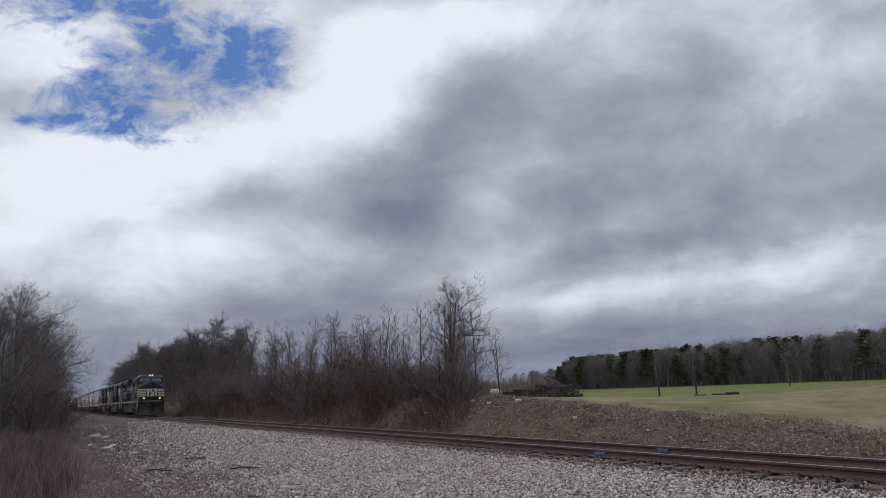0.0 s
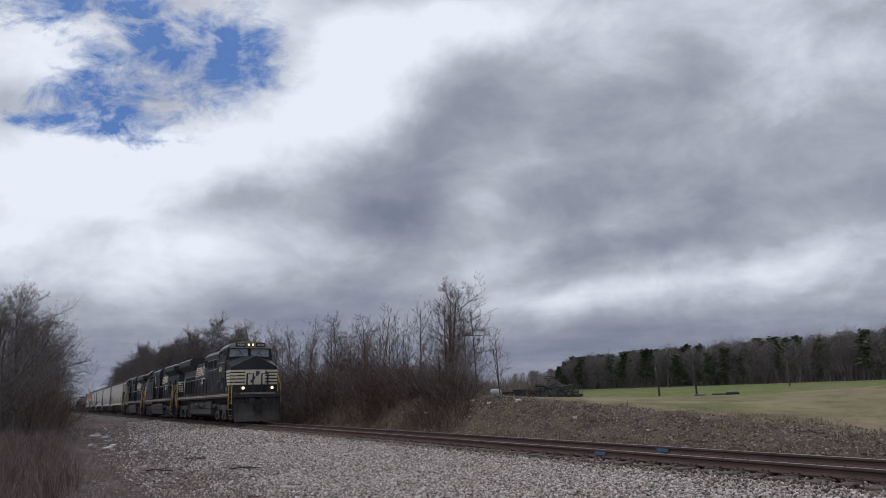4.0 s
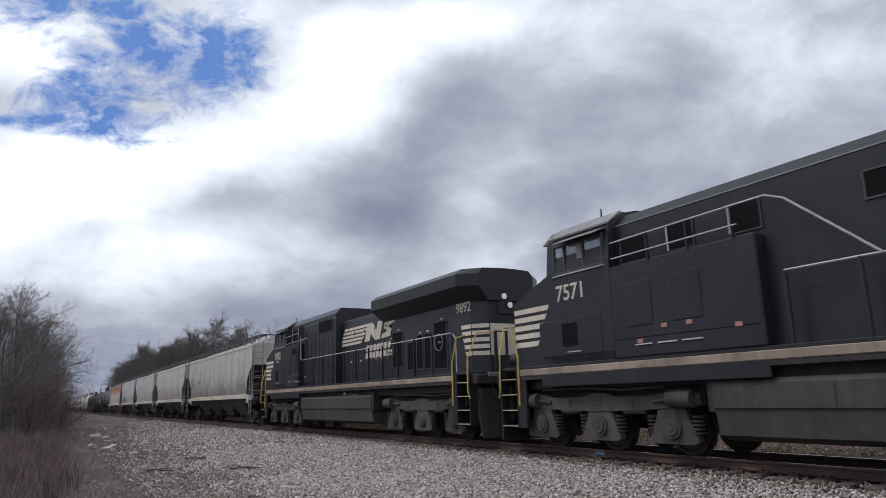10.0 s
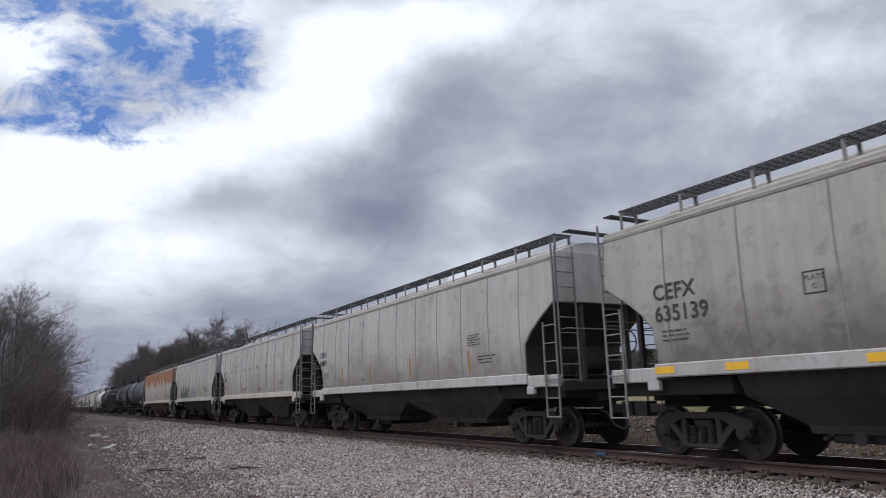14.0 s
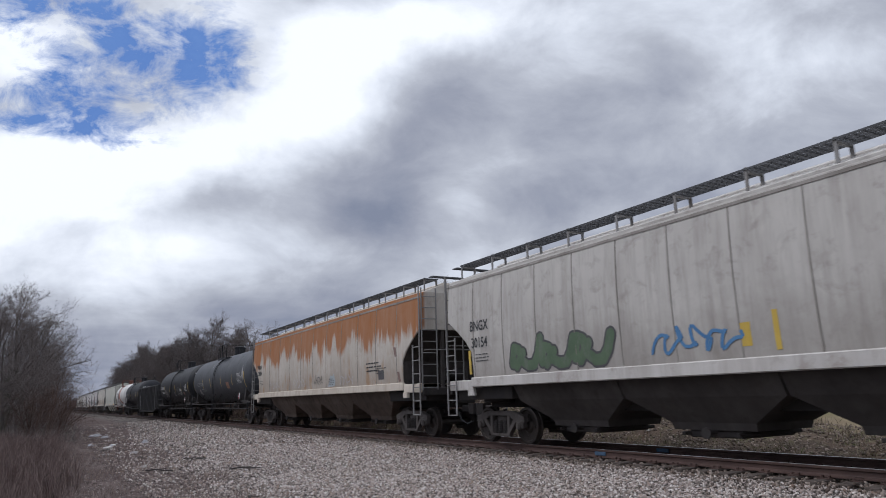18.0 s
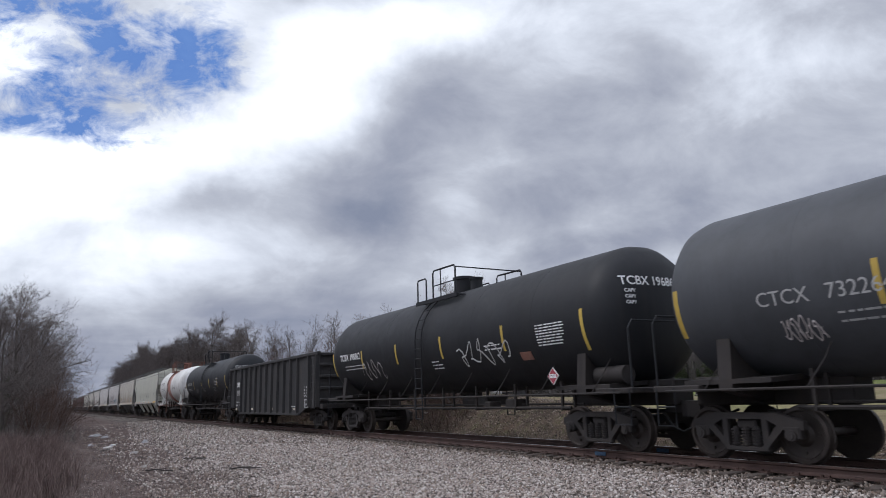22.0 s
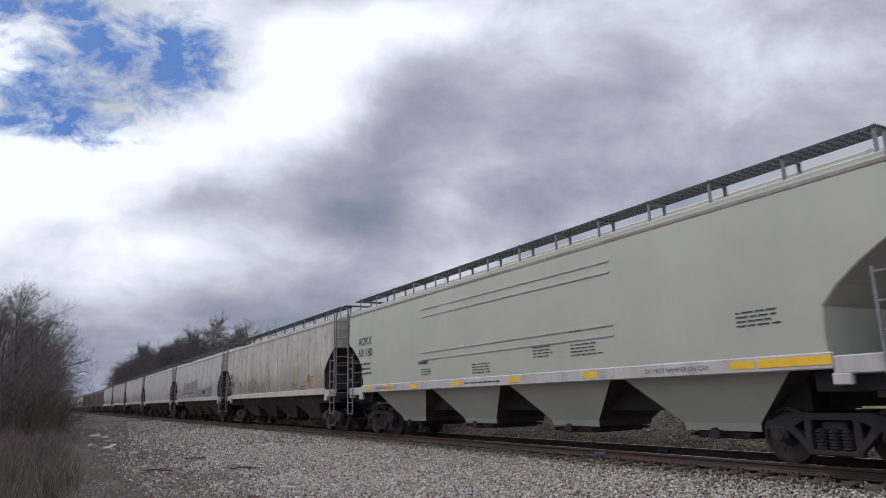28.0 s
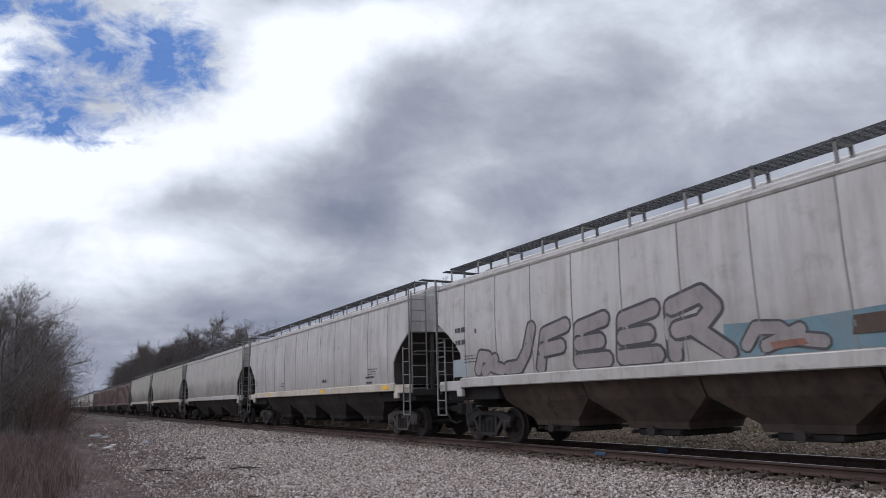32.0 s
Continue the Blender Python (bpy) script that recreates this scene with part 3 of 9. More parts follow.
def write_end(kit, text, x, y, z, height, facing, **kw):
    """Letters on an end wall, facing +1 for +x."""
    v, f, w = letters(text, height, **kw)
    kit.append(Kit().add([(x, y + a * facing, z + b) for a, b in v], f))
    return kit


def bars_on(kit, u, z, rows, length, height, gap, side, y_of, seed=1):
    """Lines of writing too small to read, as plain bars."""
    rr = random.Random(seed)
    if not isinstance(kit, list):
        gap, height = gap + height * 0.36, height * 0.64
    if isinstance(kit, list):
        kit.append(Kit())
        bars_on(kit[-1], u, z, rows, length, height, gap, side, y_of, seed)
        return kit
    for i in range(rows):
        a, zz = 0.0, z - i * (height + gap)
        while a < length:
            w = rr.uniform(0.07, 0.24)
            if a + w > length:
                break
            p = [(u + a * -side, zz), (u + (a + w) * -side, zz), (u + (a + w) * -side, zz + height), (u + a * -side, zz + height)]
            kit.add([(q, side * y_of(r), r) for q, r in p], [(0, 1, 2, 3)])
            a += w + rr.uniform(0.02, 0.05)
    return kit


def put_text(car, text):
    """Each word or block of writing as a part of its own."""
    for kits, mat, lab in text:
        for kit in kits:
            part("lettering", kit, mat, car, lab)


def strip_on(kit, u0, u1, z0, z1, side, y_of, lift=0.006, n=1):
    """A thin plate that lies on a side wall."""
    zs = [z0 + (z1 - z0) * i / n for i in range(n + 1)]
    rings = []
    for zz in zs:
        y = y_of(zz)
        rings.append([(u0, side * (y - 0.01), zz), (u1, side * (y - 0.01), zz), (u1, side * (y + lift), zz), (u0, side * (y + lift), zz)])
    return kit.loft(rings)


def outline_on(kit, pts, side, y_of, lift=0.006):
    """A flat patch of any outline on a side wall."""
    kit.add([(u, side * (y_of(z) + lift), z) for u, z in pts], [tuple(range(len(pts)))])
    return kit


# ---- bogies and couplers ----


def wheelset_mesh(r, name, disc=WHEEL_STEEL):
    k = Kit()
    for s in (-1, 1):
        k.lathe([(s * 0.66, r * 1.055), (s * 0.69, r * 1.055), (s * 0.70, r), (s * 0.81, r * 0.985), (s * 0.82, r * 0.86), (s * 0.78, r * 0.80), (s * 0.765, r * 0.42), (s * 0.82, r * 0.30), (s * 0.83, r * 0.16), (s * 1.04, 0.075)], "y", 28)
        for a in range(4):
            ca, sa = math.cos(a * math.pi / 2), math.sin(a * math.pi / 2)
            c = (ca * r * 0.6, sa * r * 0.6)
            k.cyl((c[0], s * 0.765, c[1]), (c[0], s * 0.80, c[1]), r * 0.07, None, 8)
    k.cyl((0, -0.7, 0), (0, 0.7, 0), 0.085, None, 12)
    return k.mesh(name, disc, 35)


FREIGHT_WHEELS = wheelset_mesh(0.47, "wheelset")
LOCO_WHEELS = wheelset_mesh(0.53, "wheelset")
HALF_BASE = 0.91
ROLLING = []  # every wheelset, with its height and place in its bogie


def side_frame_kit(s):
    k = Kit()
    y0, y1 = s * 0.93, s * 1.06
    top = [(-1.12, 0.56), (-1.12, 0.70), (-0.62, 0.84), (0.62, 0.84), (1.12, 0.70), (1.12, 0.56), (0.76, 0.56), (0.44, 0.73), (-0.44, 0.73), (-0.76, 0.56)]
    k.prism(top, "y", y0, y1)
    k.prism([(-0.80, 0.62), (-0.62, 0.62), (-0.30, 0.24), (-0.42, 0.24)], "y", y0, y1)
    k.prism([(0.80, 0.62), (0.62, 0.62), (0.30, 0.24), (0.42, 0.24)], "y", y0, y1)
    k.box(-0.44, 0.44, min(y0, y1), max(y0, y1), 0.18, 0.27, 0.02)
    for u in (-0.40, 0.40):
        k.box(u - 0.06, u + 0.06, min(y0, y1), max(y0, y1), 0.25, 0.76, 0.015)
    for u in (-HALF_BASE, HALF_BASE):
        k.box(u - 0.15, u + 0.15, min(s * 0.90, s * 1.08), max(s * 0.90, s * 1.08), 0.40, 0.62, 0.03)
        k.cyl((u, s * 1.0, 0.47), (u, s * 1.12, 0.47), 0.105, 0.09, 14)
        k.cyl((u, s * 1.10, 0.47), (u, s * 1.13, 0.47), 0.055, None, 6)
    return k


def springs_kit(s):
    k = Kit()
    for u in (-0.21, 0.0, 0.21):
        for i in range(6):
            z = 0.29 + i * 0.05
            k.cyl((u, s * 0.995, z), (u, s * 0.995, z + 0.03), 0.09, 0.09, 10)
        k.cyl((u, s * 0.995, 0.27), (u, s * 0.995, 0.60), 0.055, None, 8)
    return k


MESHES = {}


def shared(key, make):
    if key not in MESHES:
        MESHES[key] = make()
    return MESHES[key]


def freight_bogie(car, u, tone=0):
    mat = (TRUCK_DARK, TRUCK_DUST)[tone]
    bog = part("bogie", shared(("bolster", tone), lambda: Kit().box(-0.2, 0.2, -1.0, 1.0, 0.56, 0.72, 0.03).cyl((0, 0, 0.7), (0, 0, 0.86), 0.2, None, 14).mesh("bogie", mat)), None, car)
    bog.location = (u, 0, 0)
    for s in (-1, 1):
        part("side_frame", shared(("frame", tone, s), lambda: side_frame_kit(s).mesh("side_frame", mat, 30)), None, bog)
        part("spring_nest", shared(("springs", s), lambda: springs_kit(s).mesh("spring_nest", TRUCK_DARK)), None, bog)
    for q in (-HALF_BASE, HALF_BASE):
        w = part("wheelset", FREIGHT_WHEELS, None, bog)
        w.location = (q, 0, 0.47)
        ROLLING.append((w, q, 0.47))
    return bog


def coupler(car, x, face):
    def make():
        k = Kit()
        k.box(0.0, 0.55, -0.09, 0.09, 0.78, 0.98, 0.03)
        k.prism([(0.5, -0.12), (0.62, -0.17), (0.84, -0.15), (0.88, -0.03), (0.72, 0.02), (0.74, 0.12), (0.86, 0.2), (0.76, 0.24), (0.55, 0.16)], "z", 0.72, 1.04)
        return k.mesh("coupler", TRUCK_DARK)
    c = part("coupler", shared("coupler", make), None, car)
    c.matrix_basis = pose(x, 0, 0, 0, 0, 0 if face > 0 else 180)
    h = part("air_hose", shared("hose", lambda: Kit().tube([(0.0, -0.32, 0.85), (0.22, -0.33, 0.78), (0.40, -0.30, 0.52), (0.58, -0.22, 0.42), (0.72, -0.1, 0.5)], 0.028, 6).mesh("air_hose", RUBBER, 40)), None, car)
    h.matrix_basis = pose(x, 0, 0, 0, 0, 0 if face > 0 else 180)


def ladder_kit(x0, x1, y, z0, z1, step=0.36, r=0.016, stile=0.03, first=None):
    k = Kit()
    a, b = min(x0, x1), max(x0, x1)
    for x in (a, b):
        k.box(x - stile / 2, x + stile / 2, y - stile / 2, y + stile / 2, z0, z1, 0.004)
    z = z0 + 0.06 if first is None else first
    while z < z1:
        k.cyl((a, y, z), (b, y, z), r, None, 6)
        z += step
    return k


def end_ladder_kit(x, y0, y1, z0, z1, step=0.36):
    k = Kit()
    for y in (y0, y1):
        k.box(x - 0.015, x + 0.015, y - 0.02, y + 0.02, z0, z1, 0.004)
    z = z0 + 0.06
    while z < z1:
        k.cyl((x, min(y0, y1), z), (x, max(y0, y1), z), 0.016, None, 6)
        z += step
    return k


# ---- covered hoppers ----
SIDE = [(1.70 + 0.1 * i, 1.60 - 0.027 * (0.1 * i - 1.2) ** 2) for i in range(29)]


def hopper_y(z):
    return lerp_table(SIDE, z)


def hopper_body_kit(L, ze=4.50, arch=False):
    """Shell of a covered hopper: end walls step in below to the slope sheets."""
    k = Kit()
    he = L / 2 - 0.12
    rings = []
    low = he - 1.28
    cut = [(1.70, low), (2.0, low), (2.45, low + 0.04), (2.75, low + 0.32), (3.05, low + 0.72), (3.40, he), (3.41, he)]
    zs = [1.70, 1.85, 2.0, 2.2, 2.45, 2.6, 2.75, 2.9, 3.05, 3.2, 3.40, 3.6, 3.8, 4.0, 4.2, 4.35, ze]
    for z in zs:
        u = lerp_table(cut, z)
        rings.append(rounded_ring(u, hopper_y(min(z, 4.5)), z, 0.05))
    for z, inset, y in ((ze + 0.05, 0.0, 1.50), (ze + 0.10, 0.0, 1.44), (ze + 0.16, 0.03, 1.26), (ze + 0.34, 0.08, 0.8), (ze + 0.42, 0.10, 0.4)):
        rings.append(rounded_ring(he - inset, y, z, 0.05))
    k.loft(rings)
    return k


def rounded_ring(u, y, z, r):
    pts = []
    for sx, sy, a0 in ((1, 1, 0), (-1, 1, 90), (-1, -1, 180), (1, -1, 270)):
        for i in range(3):
            a = radians(a0 + i * 45)
            pts.append((sx * (u - r) + r * math.cos(a), sy * (y - r) + r * math.sin(a), z))
    return pts


def bay_kit(length, z0=0.50, z1=1.72, wide=True):
    k = Kit()
    ht = length / 2
    hb = ht * (0.50 if wide else 0.40)
    rise = 1.12 if wide else 1.66
    rings = []
    for z, u, y in ((z0, hb, 0.80), (z0 + 0.14, hb + 0.03, 0.84), (rise, ht - 0.02, 1.18 if wide else 1.44), (z1, ht, 1.47)):
        rings.append([(u, y, z), (-u, y, z), (-u, -y, z), (u, -y, z)])
    return k.loft(rings)


def outlet_kit():
    k = Kit()
    k.box(-0.6, 0.6, -0.76, 0.76, 0.36, 0.50, 0.02)
    k.box(-0.66, -0.58, -0.92, 0.92, 0.40, 0.47, 0.01)
    k.box(0.58, 0.66, -0.92, 0.92, 0.40, 0.47, 0.01)
    for s in (-1, 1):
        k.cyl((0, s * 0.72, 0.46), (0, s * 0.98, 0.46), 0.05, None, 8)
        k.cyl((0, s * 0.98, 0.46), (0, s * 1.03, 0.46), 0.11, None, 10)
    return k


def running_board_kit(L, y, z, w=0.5):
    k = Kit()
    h = L / 2
    for i in range(5):
        yy = y - w / 2 + w * i / 4
        k.box(-h, h, yy - 0.012, yy + 0.012, z - 0.035, z)
    n = int(L / 0.16)
    for i in range(n + 1):
        u = -h + L * i / n
        k.box(u - 0.012, u + 0.012, y - w / 2, y + w / 2, z - 0.03, z - 0.004)
    return k


def covered_hopper(label, L, paint, sill, bays=3, ze=4.50, tone=0, roof=None, text=(), ink=INK, tape=(), seams=11, ribs=False, bay_paint=None, board=True, slope=None):
    """A covered hopper with its sides at z 1.7 to the eaves; L over the end sills."""
    car = thing("covered_hopper", label, "railcar", "cars of the freight train")
    he = L / 2 - 0.12
    roof = roof or paint
    part("body", hopper_body_kit(L, ze), paint, car, smooth=14)
    part("trough_hatch", Kit().prism([(-0.36, ze + 0.38), (-0.36, ze + 0.52), (-0.2, ze + 0.60), (0.2, ze + 0.60), (0.36, ze + 0.52), (0.36, ze + 0.38)], "x", -he + 0.9, he - 0.9), roof, car)
    for s in (-1, 1):
        part("eave_rail", Kit().box(-he + 0.02, he - 0.02, min(s * 1.44, s * 1.525), max(s * 1.44, s * 1.525), ze - 0.03, ze + 0.085, 0.02), roof, car)
        part("side_sill", Kit().box(-he + 1.22, he - 1.22, min(s * 1.50, s * 1.60), max(s * 1.50, s * 1.60), 1.50, 1.76, 0.02), sill, car)
        part("eave_joint", strip_on(Kit(), -he + 0.03, he - 0.03, ze - 0.09, ze - 0.03, s, hopper_y, 0.012), SEAM_DARK, car)
        if board:
            part("running_board", running_board_kit(2 * he - 0.5, s * 0.98, ze + 0.60), DARK_GRATING, car)
            n = max(6, round(he * 2 / 1.62))
            for i in range(n + 1):
                u = -he + 0.3 + (2 * he - 0.6) * i / n
                b = part("board_bracket", shared(("bracket", ze, s), lambda: Kit().box(-0.03, 0.03, min(s * 1.2, s * 1.225), max(s * 1.2, s * 1.225), ze + 0.14, ze + 0.62).box(-0.03, 0.03, min(s * 0.74, s * 1.2), max(s * 0.74, s * 1.2), ze + 0.52, ze + 0.562).box(-0.03, 0.03, s * 0.76 - 0.02, s * 0.76 + 0.02, ze + 0.30, ze + 0.54).mesh("board_bracket", STEEL)), None, car)
                b.location = (u, 0, 0)
        if ribs:
            for i in range(seams + 4):
                u = -he + 1.35 + (2 * he - 2.7) * i / (seams + 3)
                q = part("side_post", shared(("post", id(paint), s), lambda: strip_on(Kit(), -0.05, 0.05, 1.74, ze - 0.03, s, hopper_y, 0.07, 6).mesh("side_post", paint)), None, car)
                q.location = (u, 0, 0)
        else:
            for i in range(seams):
                u = -he + (2 * he) * (i + 1) / (seams + 1)
                z0 = 1.76 if abs(u) < he - 1.3 else 3.35
                q = part("seam", shared(("seam", s, z0, ze), lambda: strip_on(Kit(), -0.013, 0.013, z0, ze - 0.03, s, hopper_y, 0.009, 7).mesh("seam", SEAM_DARK)), None, car)
                q.location = (u, 0, 0)
        for i, u in enumerate(tape):
            part("reflector", strip_on(Kit(), u - 0.23, u + 0.23, 1.57, 1.70, s, lambda z: 1.60, 0.005), AMBER, car, "amber reflective strip")
    bp = bay_paint or paint
    span = 2 * (he - 2.85) if bay_paint is not HOP_GREEN else 2 * (he - 1.9)
    for i in range(bays):
        u = -span / 2 + span * (i + 0.5) / bays
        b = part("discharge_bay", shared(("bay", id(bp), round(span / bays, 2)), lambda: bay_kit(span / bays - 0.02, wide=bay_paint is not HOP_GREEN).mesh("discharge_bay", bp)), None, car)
        b.location = (u, 0, 0)
        # dark overlay on the bays' sloping faces: soil and shade in one colour
        if bay_paint is HOP_GREEN:
            ht = (span / bays - 0.02) / 2
            ends = Kit()
            for e in (-1, 1):
                rows = [[(e * (w + 0.008), -(y + 0.004), z), (e * (w + 0.008), y + 0.004, z)] for z, w, y in ((0.5, ht * 0.4, 0.80), (0.64, ht * 0.4 + 0.03, 0.84), (1.66, ht - 0.02, 1.44), (1.72, ht, 1.47))]
                ends.loft(rows, caps=False, closed=False)
            part("bay_end_sheet", ends, BAY_DARK, b, "soiled sloping sheet with shade painted into its colour")
        o = part("outlet_gate", shared("outlet", lambda: outlet_kit().mesh("outlet_gate", TRUCK_DARK)), None, b)
    part("centre_sill", Kit().box(-he + 0.1, he - 0.1, -0.22, 0.22, 0.92, 1.22, 0.02), TRUCK_DARK, car)
    # added dark box that stands for the shaded depth between the bays
    part("hopper_divider", Kit().box(-span / 2 + 0.3, span / 2 - 0.3, -0.72, 0.72, 0.86, 1.7), TRUCK_DARK, car)
    reach = 2.75 if bay_paint is not HOP_GREEN else 1.7
    for f in (-1, 1):
        x = f * he
        # end slope overlay; without its own paint, soil plus painted shade
        rows = []
        for z, du in ((1.72, -1.28), (2.0, -1.28), (2.45, -1.24), (2.75, -0.96), (3.05, -0.56), (3.38, -0.02)):
            yy = hopper_y(z) - 0.03
            rows.append([(f * (he + du + 0.008), -yy, z), (f * (he + du + 0.008), yy, z)])
        part("slope_sheet", Kit().loft(rows, caps=False, closed=False), slope or BAY_DARK, car, "soiled sloping end sheet, darkened as if shaded")
        k = Kit().box(min(x - f * 0.04, x + f * 0.1), max(x - f * 0.04, x + f * 0.1), -1.52, 1.52, 1.32, 1.56, 0.02)
        k.box(min(x - f * 1.3, x), max(x - f * 1.3, x), -0.42, 0.42, 1.05, 1.36, 0.02)
        part("end_sill", k, TRUCK_DARK if bay_paint is not HOP_GREEN else sill, car)
        part("shear_plate", Kit().box(min(x - f * reach, x - f * 0.1), max(x - f * reach, x - f * 0.1), -1.34, 1.34, 1.16, 1.50, 0.02), TRUCK_DARK, car)
        for s in (-1, 1):
            k = Kit().box(min(x - f * 1.25, x), max(x - f * 1.25, x), min(s * 1.47, s * 1.57), max(s * 1.47, s * 1.57), 1.42, 1.70, 0.02)
            k.box(min(x - f * 1.28, x - f * 0.98), max(x - f * 1.28, x - f * 0.98), min(s * 1.47, s * 1.58), max(s * 1.47, s * 1.58), 1.26, 1.44, 0.02)
            part("step_sill", k, sill, car)
            k = Kit()
            y = s * 1.62
            for uu, zt in ((x + f * 0.03, ze + 0.3), (x - f * 0.44, 2.92)):
                k.box(uu - 0.022, uu + 0.022, y - 0.018, y + 0.018, 0.72, zt, 0.004)
            for i in range(6):
                z = 0.74 + i * 0.42
                k.cyl((x + f * 0.03, y, z), (x - f * 0.44, y, z), 0.016, None, 6)
            part("side_ladder", k, STEEL, car)
            if s < 0 or f > 0:
                part("end_ladder", end_ladder_kit(x + f * 0.09, s * 1.56, s * 1.02, 1.5, ze + 0.22), STEEL, car)
            part("slope_brace", Kit().box(x - f * 0.1 - 0.05, x - f * 0.1 + 0.05, s * 0.72 - 0.05, s * 0.72 + 0.05, 1.5, 3.42), slope or BAY_DARK, car)
        part("end_handhold", Kit().tube([(x + f * 0.1, -1.5, 2.72), (x + f * 0.16, -1.4, 2.74), (x + f * 0.16, 1.4, 2.74), (x + f * 0.1, 1.5, 2.72)], 0.016, 6), STEEL, car)
        grate = Kit()
        for i in range(5):
            xx = x + f * (0.02 + 0.055 * i)
            grate.box(xx - 0.01, xx + 0.01, -1.2, 1.2, ze + 0.565, ze + 0.60)
        for i in range(16):
            yy = -1.2 + 2.4 * i / 15
            grate.box(min(x, x + f * 0.26), max(x, x + f * 0.26), yy - 0.01, yy + 0.01, ze + 0.57, ze + 0.595)
        part("end_platform", grate, DARK_GRATING, car)
        coupler(car, x - f * 0.08, f)
        freight_bogie(car, f * (he - 1.72), tone)
    # brake gear at the leading end
    x = he
    k = Kit().cyl((x - 0.75, -0.35, 1.95), (x - 0.75, 0.35, 1.95), 0.24, None, 16)
    k.cyl((x - 0.4, 0.55, 1.75), (x - 0.4, 0.55, 2.2), 0.13, None, 12)
    k.tube([(x - 0.6, -0.4, 1.8), (x - 0.5, -0.7, 1.6), (x - 0.2, -0.72, 1.45), (x - 0.1, -0.4, 1.2)], 0.025, 6)
    part("brake_cylinder", k, TRUCK_DARK, car, smooth=40)
    k = Kit()
    k.tube([(x + 0.22, 0.45 + 0.27 * math.cos(a * math.pi / 8), 2.45 + 0.27 * math.sin(a * math.pi / 8)) for a in range(17)], 0.018, 6)
    for a in range(3):
        k.cyl((x + 0.22, 0.45, 2.45), (x + 0.22, 0.45 + 0.26 * math.cos(a * 2.094), 2.45 + 0.26 * math.sin(a * 2.094)), 0.012, None, 5)
    k.cyl((x, 0.45, 2.45), (x + 0.23, 0.45, 2.45), 0.03, None, 8)
    part("brake_wheel", k, TRUCK_DARK, car)
    put_text(car, text)
    return car


def proud(z):
    return hopper_y(z) + 0.0115


def hopper_text(he, mark, number, small=True, extra=(), size=0.22, inset=1.05, base=3.02):
    """Marks near both ends of the side that faces the camera: seen from -y."""
    k = []
    if mark:
        write_on(k, mark, -he + inset, base, size, -1, proud, bold=0.006)
        write_on(k, number, -he + inset, base - 0.12 - size, size, -1, proud, bold=0.006)
    if small:
        bars_on(k, -he + 1.5, 2.35, 3, 0.7, 0.035, 0.05, -1, proud, 3)
        bars_on(k, he - 3.4, 2.3, 3, 0.9, 0.035, 0.05, -1, proud, 4)
    for u, z, rows, ln, h in extra:
        bars_on(k, u, z, rows, ln, h, h * 0.9, -1, proud, int(abs(u) * 10))
    return k

# ---- locomotives ----
BROW_GREY = weathered("grimy_pale_paint", (0.20, 0.185, 0.165), (0.27, 0.25, 0.225), (0.07, 0.062, 0.055), 0.6, 0.5, spatter=0.5)
LOUVRE_GREY = weathered("dusty_louvre_metal", (0.13, 0.12, 0.108), (0.19, 0.175, 0.16), (0.05, 0.045, 0.04), 0.6, 0.4)
STEP_EDGE = weathered("worn_step_edge", (0.36, 0.31, 0.17), (0.45, 0.40, 0.26), (0.14, 0.12, 0.09), 0.6, 0.4)
NOTICE_RED = plain("faded_red_notice", (0.30, 0.13, 0.10), (0.38, 0.20, 0.16), 0.6)
PLOUGH = weathered("dusty_plough_black", (0.026, 0.024, 0.024), (0.042, 0.038, 0.036), (0.075, 0.064, 0.056), 0.7, 0.5, spatter=0.5, spec=0.3)
LOCO_AXLES = (-2.02, 0.0, 2.02)


